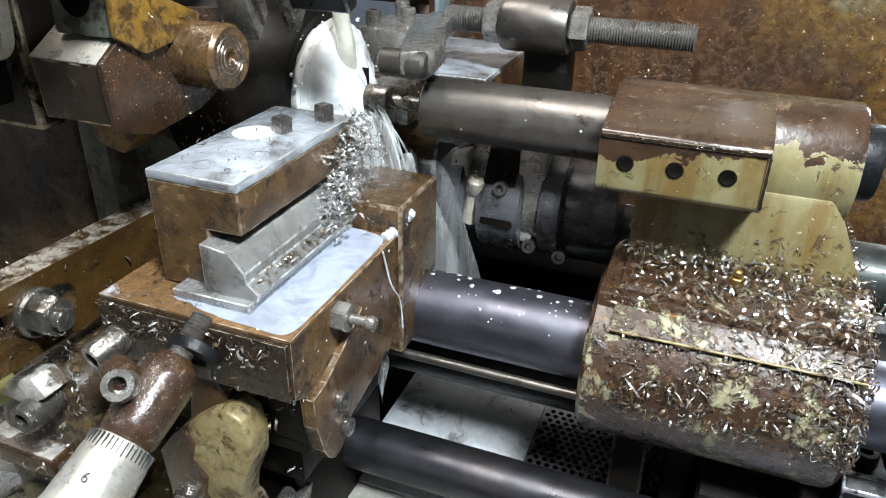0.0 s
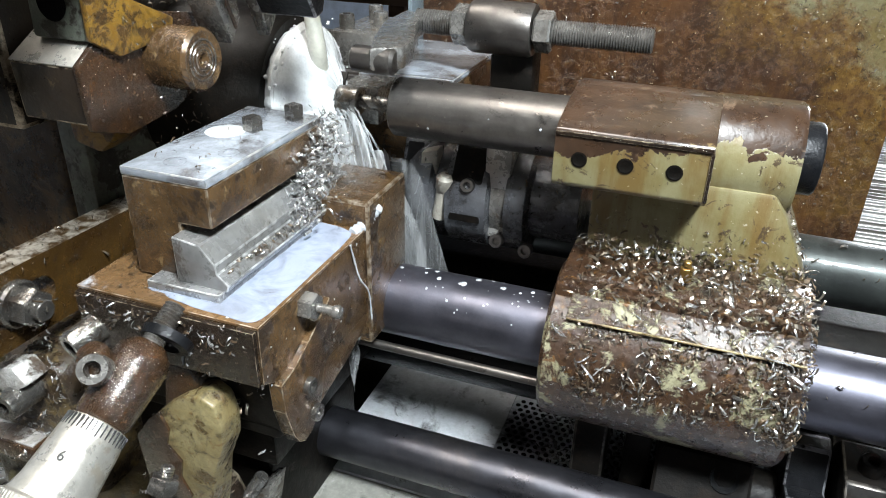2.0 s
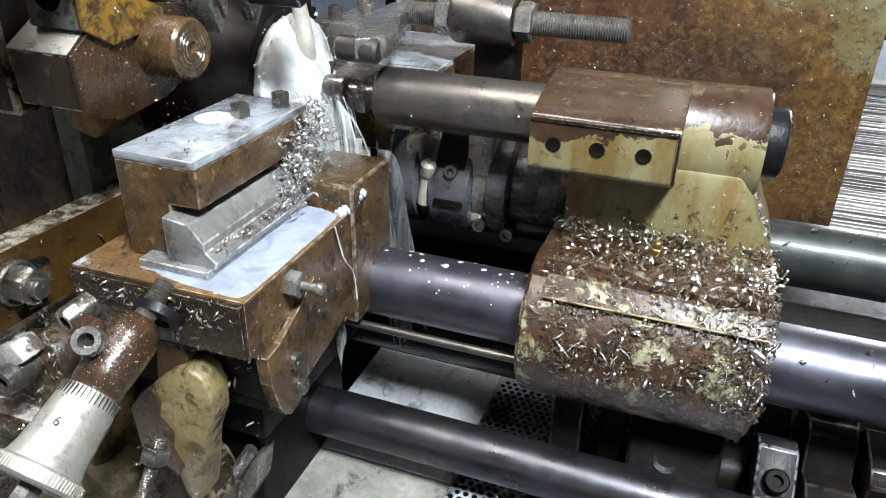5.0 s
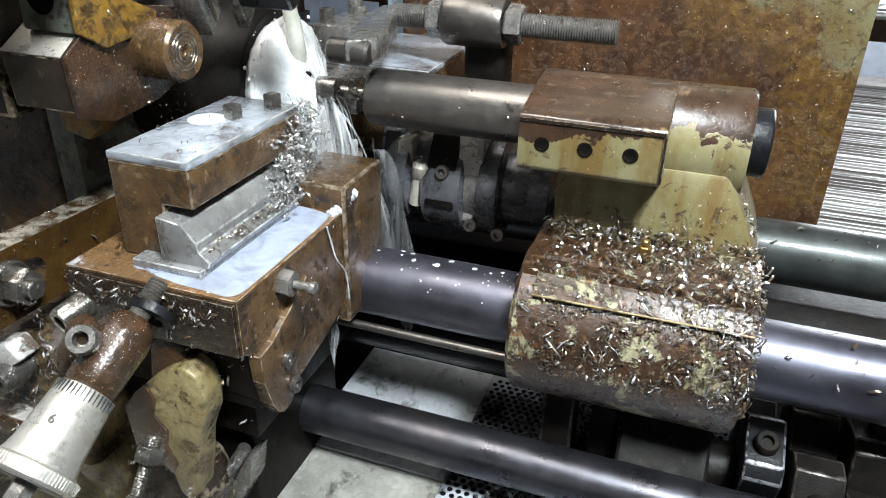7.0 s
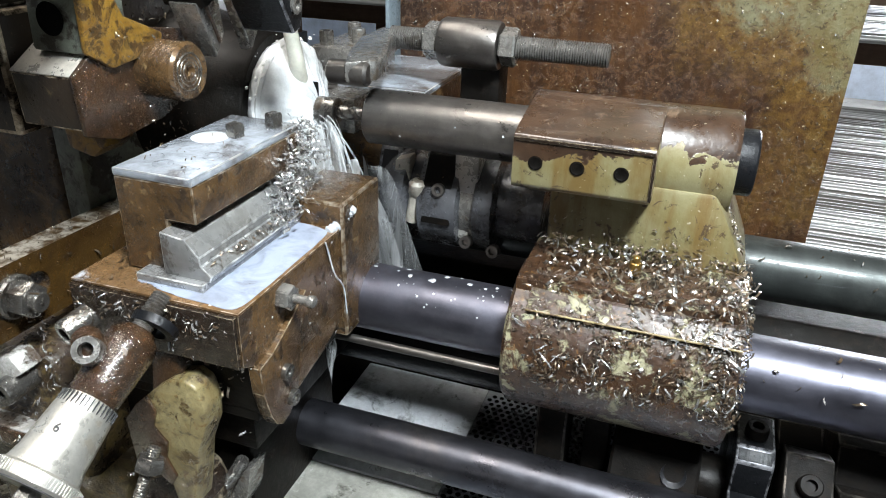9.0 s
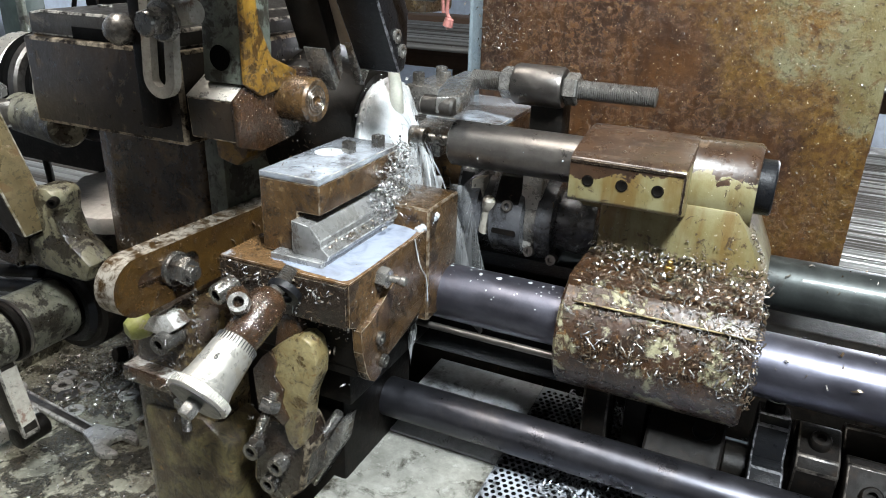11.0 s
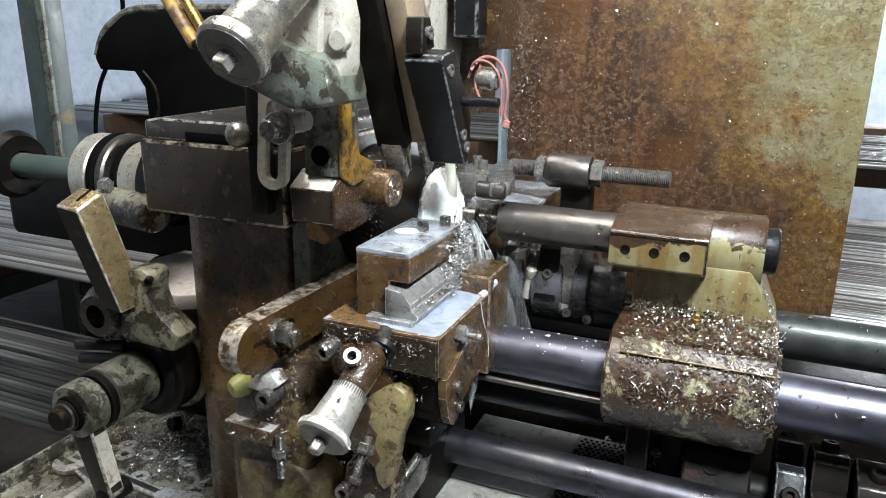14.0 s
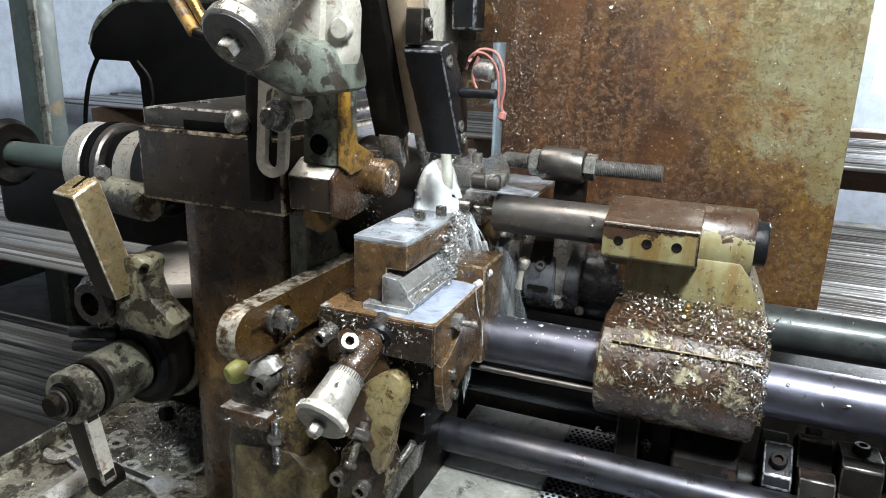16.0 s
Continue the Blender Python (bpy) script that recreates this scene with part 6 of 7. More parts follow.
def chip_mesh(name, spots, size, mat, parent=None, label="", base=(0, 0, 0), curl=1.0, wide=0.7):
    """Curled ribbons of swarf at spots of (place, normal)."""
    vs, fs = [], []
    for p, n in spots:
        p, n = Vector(p), Vector(n).normalized()
        s = size * rng.uniform(0.45, 1.5)
        q = n.to_track_quat("Z", "Y") @ Euler((rng.uniform(-0.7, 0.7), rng.uniform(-0.7, 0.7), rng.uniform(0, 6.28))).to_quaternion()
        k = rng.randint(5, 8)
        turn = rng.uniform(0.15, 0.95) * curl
        r = s * rng.uniform(0.2, 0.55)
        w = s * rng.uniform(0.12, 0.40) * wide
        pitch = s * rng.uniform(-0.5, 0.7)
        i0 = len(vs)
        for i in range(k + 1):
            a = turn * math.pi * i / k
            c = Vector((r * math.cos(a), pitch * i / k + 0.0, r * math.sin(a) * 0.8 + 0.15 * s))
            for sgn in (-1, 1):
                vs.append(p + q @ (c + Vector((0, sgn * w * 0.5, 0))))
        fs += [(i0 + 2 * i, i0 + 2 * i + 1, i0 + 2 * i + 3, i0 + 2 * i + 2) for i in range(k)]
    if parent is not None:
        off, root = Vector((0, 0, 0)), parent
        while root is not None:
            off += root.location
            root = root.parent
    else:
        off = Vector(base)
    me = bpy.data.meshes.new(name)
    me.from_pydata([v - off for v in vs], [], fs)
    me.materials.append(mat)
    ob = new(name, me)
    if parent is not None:
        ob.parent = parent
        tagged(ob, label, kind="stuff")
    else:
        ob.location = base
        tagged(ob, label, "swarf", kind="stuff")
    return ob


def swarf_material():
    k = Nodes("scattered swarf")
    g = k.t.nodes.new("ShaderNodeNewGeometry").outputs["Random Per Island"]
    ramp = k.t.nodes.new("ShaderNodeValToRGB")
    e = ramp.color_ramp.elements
    e[0].position, e[0].color = 0.0, (0.07, 0.045, 0.025, 1)
    e[1].position, e[1].color = 1.0, (0.85, 0.85, 0.84, 1)
    for p, c in ((0.30, (0.10, 0.068, 0.042, 1)), (0.55, (0.16, 0.135, 0.105, 1)), (0.78, (0.24, 0.225, 0.205, 1)), (0.9, (0.48, 0.47, 0.45, 1))):
        x = e.new(p)
        x.color = c
    k.link(g, ramp.inputs[0])
    k.put("Base Color", ramp.outputs[0])
    k.put("Metallic", k.step(g, 0.1, 0.6, 0.3, 0.85))
    k.put("Roughness", k.step(g, 0, 1, 0.40, 0.20))
    return k.m


M["swarf"] = swarf_material()


def on_sleeve(n, lo, hi):
    out = []
    while len(out) < n:
        x = -0.022 + 0.2 * rng.random() ** 0.8
        a = radians(rng.uniform(lo, hi))
        if noise.noise(Vector((x * 34, a * 3.6, 3))) < rng.uniform(-0.35, 0.42) - 0.15 * (x > 0.12):
            continue
        nn = Vector((0, -math.cos(a), math.sin(a)))
        out.append((Vector((x, 0.639, 1.116)) + nn * 0.0755, nn))
    return out


def scatter_swarf():
    chip_mesh("sleeve_swarf", on_sleeve(2000, -8, 68), 0.0066, M["swarf"], tail, "bright and rusty swarf stuck on the sleeve")
    chip_mesh("curled_swarf", on_sleeve(45, 5, 68), 0.017, M["chip"], tail, "long thin curls of swarf on the sleeve", curl=1.8, wide=0.22)
    top = []
    for _ in range(1500):
        x, y = rng.uniform(-0.012, 0.178), rng.uniform(0.588, 0.664)
        if rng.random() < 0.35 + 0.65 * (x + 0.02) / 0.2 or y > 0.645:
            z = 1.2035 + max(0, y - 0.628) * rng.random() * 0.42 - max(0, 0.614 - y) * 0.55
            top.append(((x, y, z), (rng.uniform(-0.4, 0.4), -0.5, 1)))
    chip_mesh("ledge_swarf", top, 0.0088, M["swarf"], tail, "swarf heaped on the clamp cap")
    edge = [((0.179 + rng.uniform(0, 0.002), 0.64 - 0.072 * math.cos(a) * rng.uniform(0.8, 1), 1.116 + 0.074 * math.sin(a) * rng.uniform(0.8, 1)), (1, -0.4, 0.5)) for a in (radians(rng.uniform(-20, 85)) for _ in range(190))]
    chip_mesh("edge_swarf", edge, 0.008, M["swarf"], tail, "swarf bristling on the end of the sleeve")
    chip_mesh("neck_swarf", [((0.148 + 0.03 * t + 0.002, rng.uniform(0.664, 0.70), 1.255 - 0.065 * t), (1, -0.5, 0.4)) for t in (rng.random() for _ in range(70))] + [((rng.uniform(-0.01, 0.17), 0.6605, 1.205 + 0.03 * rng.random() ** 2), (0, -1, 0.5)) for _ in range(170)], 0.0055, M["swarf"], tail, "swarf clinging to the web")
    clump = []
    for _ in range(1000):
        t = rng.random()
        c = Vector((-0.246, 0.612, 1.300)).lerp(Vector((-0.238, 0.535, 1.234)), t)
        sp = 0.006 + 0.008 * math.sin(math.pi * min(1, t * 1.15))
        o = Vector((rng.gauss(0, sp), rng.gauss(0, sp), rng.gauss(0, sp * 0.9)))
        clump.append((c + o, (rng.uniform(-1, 1), rng.uniform(-1, 0.3), rng.uniform(-0.2, 1))))
    chip_mesh("tool_swarf", clump, 0.0088, M["chip"], None, "clump of bright curled swarf under the cutting tool", (-0.23, 0.59, 1.24), 1.6)
    chip_mesh("blade_swarf", [((-0.236 + rng.uniform(-0.003, 0.006), rng.uniform(0.432, 0.60), 1.2365 + rng.uniform(0, 0.02) * rng.random()), (1, -0.2, 0.8)) for _ in range(170)], 0.006, M["swarf"], None, "swarf lying along the tool blade", (-0.24, 0.5, 1.23))
    tr = []
    for _ in range(5200):
        if rng.random() < 0.6:
            x, y = rng.gauss(-0.88, 0.075), rng.gauss(0.70, 0.06)
        else:
            x, y = rng.uniform(-1.13, -0.4), rng.uniform(0.2, 1.0)
        if -1.06 < x < -0.32 and 0.12 < y < 1.05:
            tr.append(((x, y, 0.7485), (rng.uniform(-0.3, 0.3), rng.uniform(-0.3, 0.3), 1)))
    # every second chip doubled by a brighter one, to glint in the tray
    chip_mesh("tray_glints", [(Vector(p) + Vector((0, 0, 0.001)), n) for p, n in tr[::2]], 0.0095, M["chip"], None, "bright curls added as glints among the tray swarf", (-0.8, 0.6, 0.748))
    chip_mesh("tray_swarf", tr, 0.0075, M["swarf"], None, "swarf and filings scattered over the drip tray", (-0.8, 0.6, 0.748))
    pl = []
    while len(pl) < 4200:
        x, z = rng.uniform(-0.318, 0.27), 1.09 + 0.75 * rng.random() ** 0.8
        if noise.noise(Vector((x * 7, z * 7, 1.5))) > rng.uniform(-0.5, 0.3):
            pl.append(((x, 1.0288, z), (rng.uniform(-0.3, 0.3), -1, 0.2)))
    chip_mesh("guard_swarf", pl, 0.0046, M["swarf"], None, "fine swarf stuck to the rusty guard sheet", (0, 1.03, 1.3))
    corner = [((rng.gauss(-0.29, 0.022), 1.0 + rng.uniform(0, 0.028), 1.37 + 0.3 * rng.random() ** 1.3), (rng.uniform(-0.2, 0.6), -1, 0.3)) for _ in range(700)]
    chip_mesh("corner_swarf", corner, 0.006, M["swarf"], None, "swarf packed in the fold of the guard", (-0.3, 1.0, 1.4))
    pf = [((rng.uniform(-0.12, 0.29), rng.uniform(0.43, 0.775), 0.9186), (rng.uniform(-0.3, 0.3), rng.uniform(-0.3, 0.3), 1)) for _ in range(1300)]
    pf = [q for q in pf if q[0][0] > -0.06 + 0.05 * rng.random()]
    pf += [((rng.gauss(0.02, 0.035), rng.uniform(0.55, 0.775), 0.919 + rng.random() * 0.012), (rng.uniform(-0.3, 0.3), rng.uniform(-0.3, 0.3), 1)) for _ in range(1100)]
    chip_mesh("sheet_swarf", [q for q in pf if q[0][1] < 0.778], 0.011, M["wet_swarf"], None, "bright swarf on the perforated sheet", (0.05, 0.6, 0.918))
    br = []
    for _ in range(2600):
        x, z = rng.uniform(-0.50, -0.2), rng.uniform(0.98, 1.215)
        if x > -0.352:
            if z < 1.09 or rng.random() < 0.45:
                continue
            y = 0.4025 if z > 1.172 else 0.4215
        elif x < -0.388:
            y = 0.3845 if 1.032 < z < 1.052 and x < -0.425 else (0.4045 if z > 0.99 else 0.3975)
        else:
            continue
        if noise.noise(Vector((x * 20, z * 20, 9))) > rng.uniform(-0.2, 0.5):
            br.append(((x, y, z), (rng.uniform(-0.3, 0.3), -1, 0.4)))
    br += [((rng.uniform(-0.35, -0.2), 0.4035, 1.217 + rng.uniform(-0.02, 0.002)), (0, -1, 0.6)) for _ in range(90)]
    br += [((rng.uniform(-0.23, -0.2), rng.uniform(0.412, 0.424), 1.166), (0, -0.6, 1)) for _ in range(60)]
    br += [((rng.uniform(-0.33, -0.255), rng.uniform(0.402, 0.44), 1.033 + rng.uniform(-0.02, 0.004)), (0, -0.6, 1)) for _ in range(120)]
    # brighter chips over the swarf give the dark brackets their glints
    chip_mesh("bracket_glints", [(Vector(p) + Vector((0, -0.001, 0)), n) for p, n in br[::2]], 0.0068, M["chip"], None, "bright swarf added as wet glints among the brackets", (-0.35, 0.39, 1.1))
    chip_mesh("bracket_swarf", br, 0.0062, M["swarf"], None, "swarf stuck on the oily front brackets", (-0.35, 0.39, 1.1))
    lk = []
    for _ in range(260):
        u = rng.random()
        y, z = 0.345 + 0.3 * u, 1.189 - 0.007 * u
        lk.append(((rng.uniform(-0.446, -0.42), y, z + 0.0335), (0, 0, 1)) if rng.random() < 0.6 else ((-0.4185, y, z + rng.uniform(-0.03, 0.03)), (1, 0, 0.2)))
    chip_mesh("link_swarf", lk, 0.0055, M["swarf"], None, "swarf stuck along the slotted link", (-0.43, 0.5, 1.2))
    bt = [((rng.uniform(-0.345, -0.27), rng.uniform(0.41, 0.47), 1.2222), (rng.uniform(-0.4, 0.4), 0, 1)) for _ in range(60)] + [((rng.uniform(-0.318, -0.25), rng.uniform(0.445, 0.60), 1.3112), (rng.uniform(-0.4, 0.4), 0, 1)) for _ in range(30)]
    chip_mesh("block_swarf", bt, 0.0048, M["swarf"], None, "odd bits of swarf on the wet block tops", (-0.3, 0.5, 1.23))
    bars = []
    for y, z, r, n in ((0.639, 1.116, 0.0363, 46), (0.845, 1.128, 0.036, 46)):
        for _ in range(n):
            a = radians(rng.uniform(15, 100))
            nn = Vector((0, -math.cos(a), math.sin(a)))
            bars.append((Vector((rng.uniform(0.19, 0.6), y, z)) + nn * (r + 0.0005), nn))
    chip_mesh("bar_swarf", bars, 0.008, M["swarf"], None, "curls of swarf on the guide bars", (0.3, 0.7, 1.15))
    dr = [((rng.uniform(-0.22, -0.03), 0.79 - 0.06 * math.cos(a), 1.185 + 0.061 * math.sin(a)), (0, -math.cos(a), math.sin(a))) for a in (radians(rng.uniform(5, 110)) for _ in range(110))]
    chip_mesh("drum_swarf", dr, 0.006, M["swarf"], None, "swarf on the black collar drum", (-0.12, 0.79, 1.18))
    yl = [((-0.362 + 0.013 * rng.random(), 0.50 + 0.09 * rng.random(), 1.29 + 0.12 * rng.random()), (1, -0.4, 0.2)) for _ in range(150)]
    chip_mesh("arm_swarf", yl, 0.005, M["swarf"], None, "greasy swarf round the pivot pin", (-0.36, 0.55, 1.33))


scatter_swarf()


# ---- black discs painted for the shade in the perforated sheet's holes ----
def perforations():
    bm = B()
    n = 0
    t = [o for o in scene.objects if o.name == "chip_tray"][0]
    for i in range(30):
        for j in range(42):
            x = -0.083 + 0.0095 * i + (0.00475 if j % 2 else 0)
            y = 0.432 + 0.0082 * j
            if y < 0.775 and x < 0.2:
                lathe(bm, (x, y, 0.9181), (x, y, 0.9186), [(0, 0.0030), (0.0005, 0.0032), (0.0002, 0)], 8)
    tagged(part("perforation", bm, M["rubber"], t), kind="stuff")


perforations()


# ---- coolant ----
def drop(bm, p, n, r, squash=0.45):
    m = Matrix.Translation(p) @ Vector(n).normalized().to_track_quat("Z", "Y").to_matrix().to_4x4() @ Matrix.Diagonal((1, rng.uniform(0.8, 1.3), squash, 1)) @ Matrix.Rotation(rng.uniform(0, 6), 4, "Z")
    rings = []
    for a, rr in ((0.0, 1.0), (0.5, 0.87), (0.85, 0.5)):
        rings.append([bm.verts.new(m @ Vector((r * rr * math.cos(math.pi * k / 4), r * rr * math.sin(math.pi * k / 4), r * a))) for k in range(8)])
    tip = bm.verts.new(m @ Vector((0, 0, r)))
    for a, b in zip(rings, rings[1:]):
        for i in range(8):
            bm.faces.new((a[i], a[(i + 1) % 8], b[(i + 1) % 8], b[i]))
    for i in range(8):
        bm.faces.new((rings[2][i], rings[2][(i + 1) % 8], tip))


def drops():
    bm = B()
    for _ in range(48):
        a = radians(20 + 98 * rng.random() ** 0.5)
        nn = Vector((0, -math.cos(a), math.sin(a)))
        drop(bm, Vector((rng.uniform(-0.19, -0.03), 0.639, 1.116)) + nn * 0.0362, nn, rng.uniform(0.0006, 0.0026) * (1.3 if a > 1.4 else 0.6), 0.2)
    for _ in range(3):
        a = radians(rng.uniform(-30, 20))
        nn = Vector((0, -math.cos(a), math.sin(a)))
        drop(bm, Vector((rng.uniform(-0.21, -0.05), SY, SZ)) + nn * 0.0291, nn, rng.uniform(0.0006, 0.0018), 0.3)
    for _ in range(22):
        drop(bm, (-0.1938, rng.uniform(0.41, 0.57), rng.uniform(1.14, 1.215)), (1, 0, 0), rng.uniform(0.0005, 0.0014), 0.3)
    for _ in range(26):
        drop(bm, (rng.uniform(-0.345, -0.2), rng.uniform(0.41, 0.57), 1.2214), (0, 0, 1), rng.uniform(0.0008, 0.0022), 0.2)
    whole("coolant_drops", bm, M["drop"], (-0.2, 0.6, 1.15), "milky coolant drops on bars and blocks", "coolant", kind="stuff")
    t = thing("coolant_trickles", (-0.19, 0.55, 1.1), "milky coolant trickling down the block side", "coolant")
    for pts, r in (([(-0.192, 0.545, 1.221), (-0.1905, 0.55, 1.2), (-0.1875, 0.552, 1.185), (-0.1895, 0.572, 1.16), (-0.1888, 0.575, 1.13)], 0.0009),
                   ([(-0.265, 0.409, 1.219), (-0.264, 0.4035, 1.205), (-0.259, 0.4030, 1.19), (-0.260, 0.4030, 1.176)], 0.0008),
                   ([(-0.2, 0.565, 1.222), (-0.196, 0.585, 1.224), (-0.19, 0.6, 1.235)], 0.005)):
        part("trickle", tube(B(), curve_pts(pts, 24), [r * (0.7 + 0.5 * rng.random()) for _ in range(25)], 8), M["drop"], t)
    part("pool", lathe(B(), (-0.296, 0.445, 1.2213), (-0.296, 0.445, 1.2228), [(0, 0), (0, 0.012), (0.001, 0.010), (0.0015, 0)], 20), M["milk"], t)


drops()


def ribbon(bm, top, bottom, w0, w1, bow, n=14, across=6):
    """A falling sheet of liquid, curved and ragged below."""
    T, Q = Vector(top), Vector(bottom)
    side = Vector((0.8, -0.6, 0))
    ph = rng.uniform(0, 6)
    grid = []
    for i in range(n + 1):
        t = i / n
        c = T.lerp(Q, t)
        c.z = T.z + (Q.z - T.z) * t ** 1.6
        w = w0 + (w1 - w0) * t
        row = []
        for j in range(across + 1):
            u = j / across - 0.5
            row.append(bm.verts.new(c + side * (u * w) + Vector((0, -1, 0)) * (bow * math.cos(u * 3) + 0.004 * math.sin(9 * t + ph + 5 * u)) + Vector((0, 0, -0.02 * t * math.sin(7 * u + ph)))))
        grid.append(row)
    for a, b in zip(grid, grid[1:]):
        for j in range(across):
            bm.faces.new((a[j], a[j + 1], b[j + 1], b[j]))


def strand(bm, a, v, z1, r):
    """One thrown jet that falls in a curve."""
    a, v = Vector(a), Vector(v)
    pts = []
    for i in range(13):
        t = i / 12
        p = a + v * t
        p.z = a.z + v.z * t - (a.z + v.z - z1) * t * t
        pts.append(p)
    tube(bm, pts, [r * (1 - 0.55 * i / 12) * rng.uniform(0.8, 1.2) for i in range(13)], 6)


def coolant():
    t = thing("coolant_jet", (-0.296, 0.69, 1.37), "white coolant jet pouring on the spindle nose", "coolant")
    part("jet", tube(B(), curve_pts([(-0.302, 0.672, 1.47), (-0.300, 0.676, 1.43), (-0.298, 0.684, 1.39), (-0.298, 0.694, 1.35), (-0.302, 0.704, 1.325)], 20), [0.0055 + 0.004 * i / 20 for i in range(21)], 16), M["jet"], t)
    bm = B()
    rings = []
    for n, (x, r0, amp) in enumerate(((-0.345, 0.058, 0.002), (-0.336, 0.068, 0.004), (-0.325, 0.0725, 0.005), (-0.314, 0.068, 0.004), (-0.306, 0.056, 0.004), (-0.299, 0.042, 0.003), (-0.292, 0.032, 0.003), (-0.286, 0.020, 0.002), (-0.284, 0.004, 0.0))):
        ring = []
        for i in range(120):
            a = 2 * math.pi * i / 120
            q = Vector((math.cos(a), math.sin(a), 0))
            rr = r0 + amp * (noise.noise(q * 2.4) + 0.6 * noise.noise(q * 7 + Vector((0, 0, 0.3 * n))) + 0.3 * noise.noise(q * 17 + Vector((0, 0, 0.5 * n))))
            ring.append(bm.verts.new((x + 0.0025 * noise.noise(q * 6 + Vector((3, 0, 0.4 * n))), SY + rr * math.cos(a), SZ + rr * math.sin(a))))
        rings.append(ring)
    for p, q in zip(rings, rings[1:]):
        for i in range(120):
            bm.faces.new((p[i], p[(i + 1) % 120], q[(i + 1) % 120], q[i]))
    for _ in range(70):
        a, rr = rng.uniform(0, 6.28), rng.uniform(0.070, 0.084)
        drop(bm, (rng.uniform(-0.338, -0.305), SY + rr * math.cos(a), SZ + rr * math.sin(a)), (0, math.cos(a), math.sin(a)), rng.uniform(0.0008, 0.0022), 0.8)
    part("splash", bm, M["milk"], t, "ragged sheets of thrown coolant")
    s = thing("coolant_fall", (-0.25, 0.68, 1.25), "sheets of white coolant falling from the workpiece", "coolant")
    b = B()
    ribbon(b, (-0.283, 0.692, 1.312), (-0.292, 0.684, 1.07), 0.026, 0.050, 0.006, 18, 10)
    part("sheet", b, M["milk"], s)
    for top, bot, w0, w1, bow in (((-0.282, 0.70, 1.285), (-0.27, 0.69, 1.05), 0.045, 0.08, 0.012), ((-0.265, 0.70, 1.288), (-0.235, 0.695, 1.10), 0.02, 0.045, 0.006)):
        b = B()
        ribbon(b, top, bot, w0, w1, bow)
        part("veil", b, M["spray"], s)
    f = thing("coolant_spray", (-0.24, 0.7, 1.25), "thrown coolant spray drifting behind the blocks", "coolant")
    for k in range(22):
        b = B()
        strand(b, (-0.272 + rng.uniform(-0.008, 0.010), 0.70 + rng.uniform(-0.012, 0.012), 1.285 + rng.uniform(-0.012, 0.012)), (rng.uniform(-0.005, 0.06), rng.uniform(-0.03, 0.04), rng.uniform(-0.03, 0.015)), rng.uniform(1.05, 1.16), rng.uniform(0.0005, 0.0014))
        part("strand", b, M["spray"] if k % 2 else M["mist"], f)
    for top, bot, w0, w1 in (((-0.232, 0.730, 1.235), (-0.195, 0.732, 1.03), 0.04, 0.13), ((-0.235, 0.715, 1.215), (-0.205, 0.718, 1.03), 0.04, 0.11), ((-0.225, 0.70, 1.19), (-0.195, 0.704, 1.04), 0.04, 0.11), ((-0.245, 0.698, 1.25), (-0.225, 0.695, 1.08), 0.03, 0.07)):
        b = B()
        ribbon(b, top, bot, w0, w1, 0.01)
        part("mist_sheet", b, M["mist"], f)
    d = thing("coolant_drips", (-0.18, 0.65, 1.05), "coolant drips hanging off the slide", "coolant")
    for top, bot, w0, w1 in (((-0.212, 0.585, 1.108), (-0.218, 0.59, 1.04), 0.03, 0.012),):
        b = B()
        ribbon(b, top, bot, w0, w1, 0.003)
        part("drip", b, M["spray"], d)
    return t, s, f


jet, fall, spray = coolant()


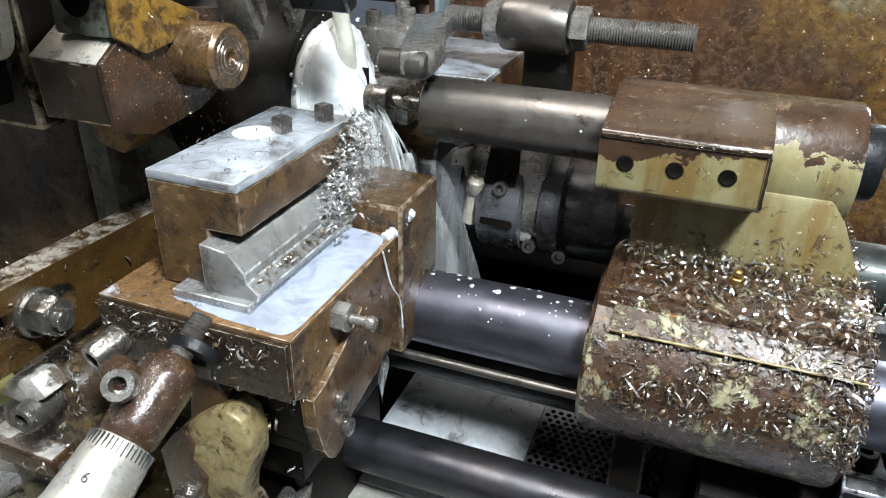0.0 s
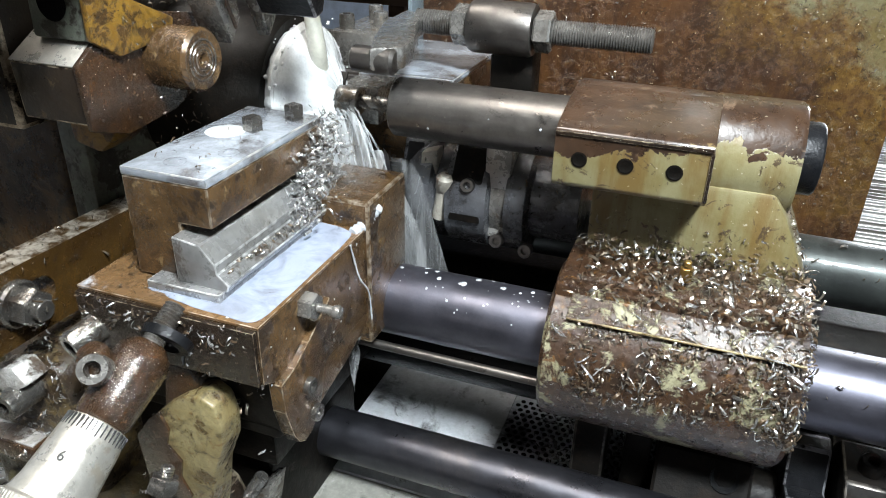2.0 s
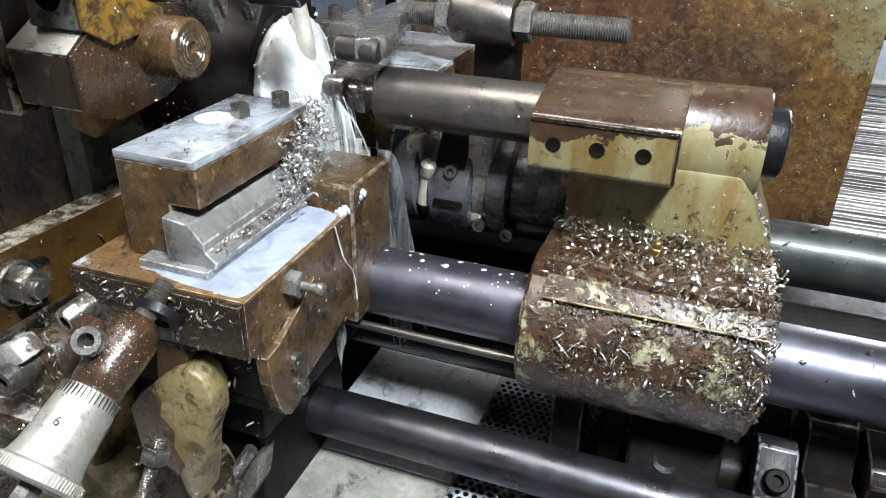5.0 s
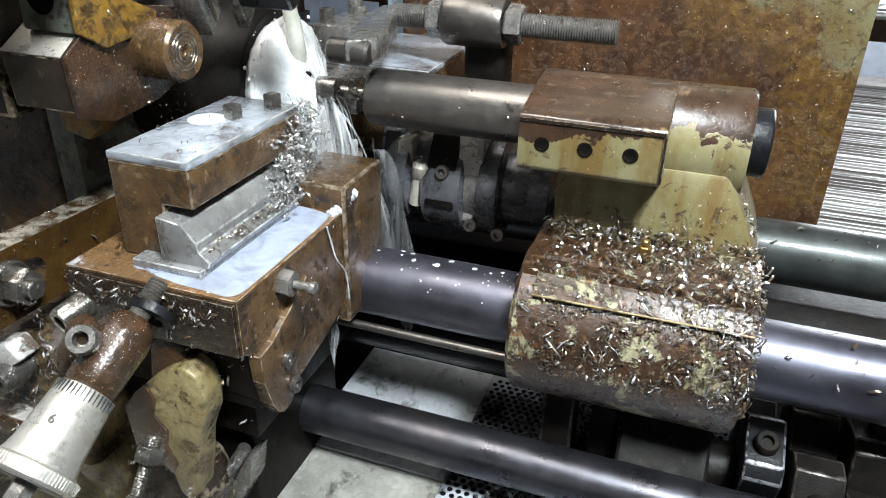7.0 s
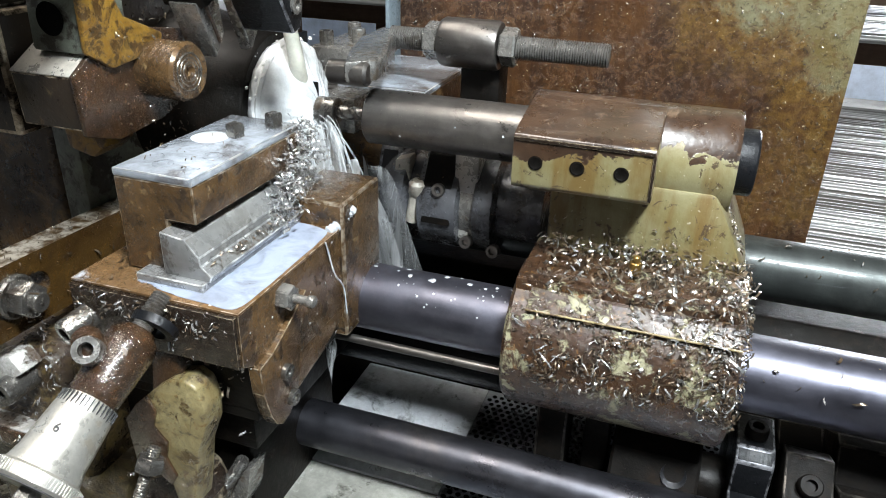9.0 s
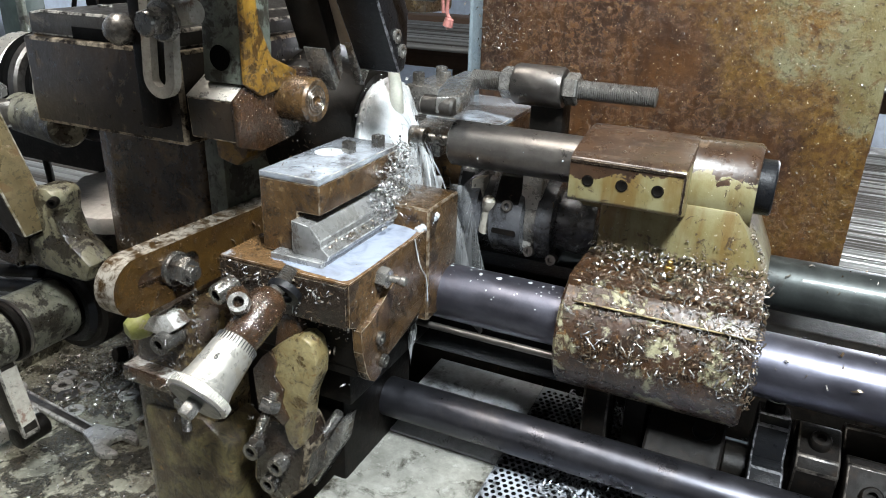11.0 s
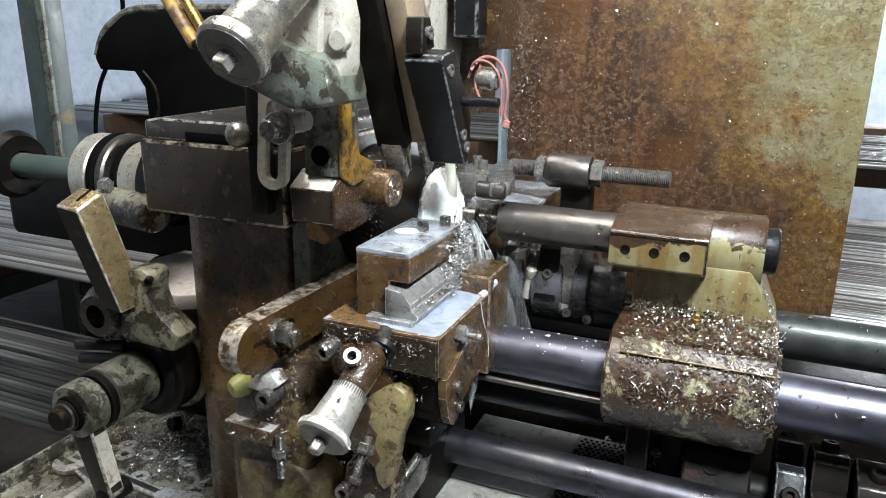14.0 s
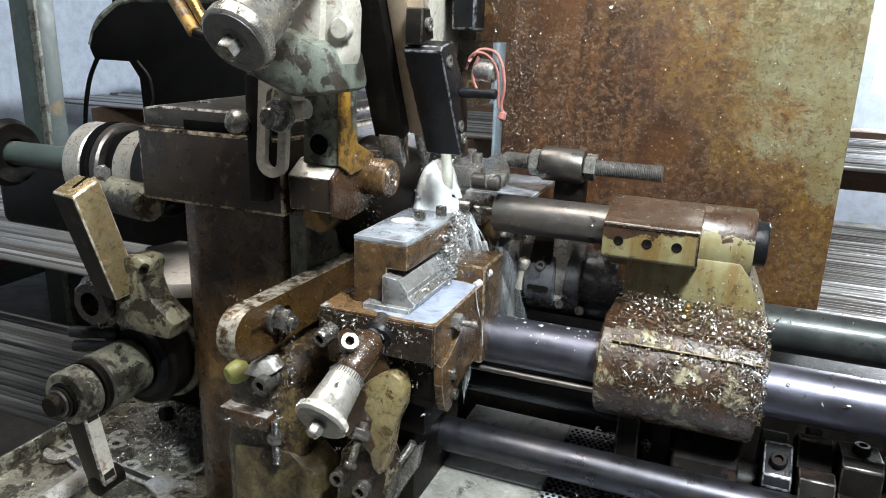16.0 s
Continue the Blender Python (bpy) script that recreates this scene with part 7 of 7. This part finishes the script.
# ---- small things round the collar drum ----
def drum_fittings():
    t = thing("drum_fittings", (-0.12, 0.75, 1.13), "small studs, spring and clamp parts round the collar drum", "fittings")
    st = B()
    lathe(st, (-0.185, 0.742, 1.165), (-0.176, 0.735, 1.218), [(0, 0), (0, 0.0085), (0.035, 0.0075), (0.037, 0.009), (0.05, 0.0095), (0.054, 0.006), (0.054, 0)], 18)
    part("stub", st, M["pale_paint"], t, "pale wet stub")
    sp = B()
    pts = [(-0.052 + 0.009 * math.cos(a), 0.765 + 0.009 * math.sin(a), 1.228 + 0.0048 * a / 6.283) for a in (i * 0.4 for i in range(110))]
    tube(sp, pts, 0.0017, 6)
    part("spring", sp, M["bare_steel"], t, "coil spring")
    part("web", prism(B(), [(0.735, 1.14), (0.745, 1.20), (0.765, 1.245), (0.80, 1.26), (0.84, 1.24), (0.85, 1.14)], "x", -0.235, -0.205, 0.006), M["black_oxide"], t)
    part("saddle_strap", prism(B(), [(0.727, 1.17), (0.735, 1.215), (0.755, 1.245), (0.79, 1.256), (0.83, 1.24), (0.83, 1.225), (0.79, 1.247), (0.755, 1.235), (0.74, 1.21), (0.735, 1.17)], "x", -0.17, -0.135, 0.002), M["dark_steel"], t)
    for x, y, z in ((-0.150, 0.728, 1.212), (-0.118, 0.735, 1.150), (-0.085, 0.733, 1.145)):
        part("set_screw", screw_head(B(), (x, y + 0.012, z - 0.003), (x, y, z), 0.0075), M["quill"], t)
    part("pale_tongue", prism(B(), [(-0.208, 1.235), (-0.19, 1.24), (-0.19, 1.205), (-0.2, 1.17), (-0.21, 1.2)], "y", 0.745, 0.765, 0.002), M["pale_paint"], t)
    part("bright_post", prism(B(), [(-0.137, 1.15), (-0.135, 1.262), (-0.106, 1.262), (-0.108, 1.20), (-0.118, 1.15)], "y", 0.742, 0.775, 0.004), M["washer_steel"], t, "bright wet post")


drum_fittings()


# ---- what moves ----
def motions():
    step = 0.25
    walk(nose, [(i * step, Matrix.Translation((-0.33, SY, SZ)) @ Matrix.Rotation(radians(-80 * i), 4, "X")) for i in range(65)])
    walk(drum, [(i * 2.0, Matrix.Translation((0.126, CY, CZ)) @ Matrix.Rotation(radians(-20 * i), 4, "X")) for i in range(9)])
    walk(dogs, [(i * 2.0, Matrix.Translation((0.29, CY, CZ)) @ Matrix.Rotation(radians(-20 * i), 4, "X")) for i in range(9)])
    walk(lever, [(0.0, pose(-0.23, 0.815, 1.346)), (0.8, pose(-0.23, 0.815, 1.346)), (1.5, pose(-0.23, 0.82, 1.35)), (16.0, pose(-0.23, 0.82, 1.35))])
    wob = random.Random(3)
    for ob, base, amp in ((jet, (-0.296, 0.69, 1.37), 1.2), (fall, (-0.25, 0.68, 1.25), 3.0), (spray, (-0.24, 0.7, 1.25), 5.0)):
        rows = []
        for i in range(65):
            rows.append((i * 0.25, pose(base[0] + wob.uniform(-1, 1) * 0.0007 * amp, base[1] + wob.uniform(-1, 1) * 0.0007 * amp, base[2], wob.uniform(-1, 1) * amp, 0, wob.uniform(-2, 2) * amp)))
        walk(ob, rows)


motions()
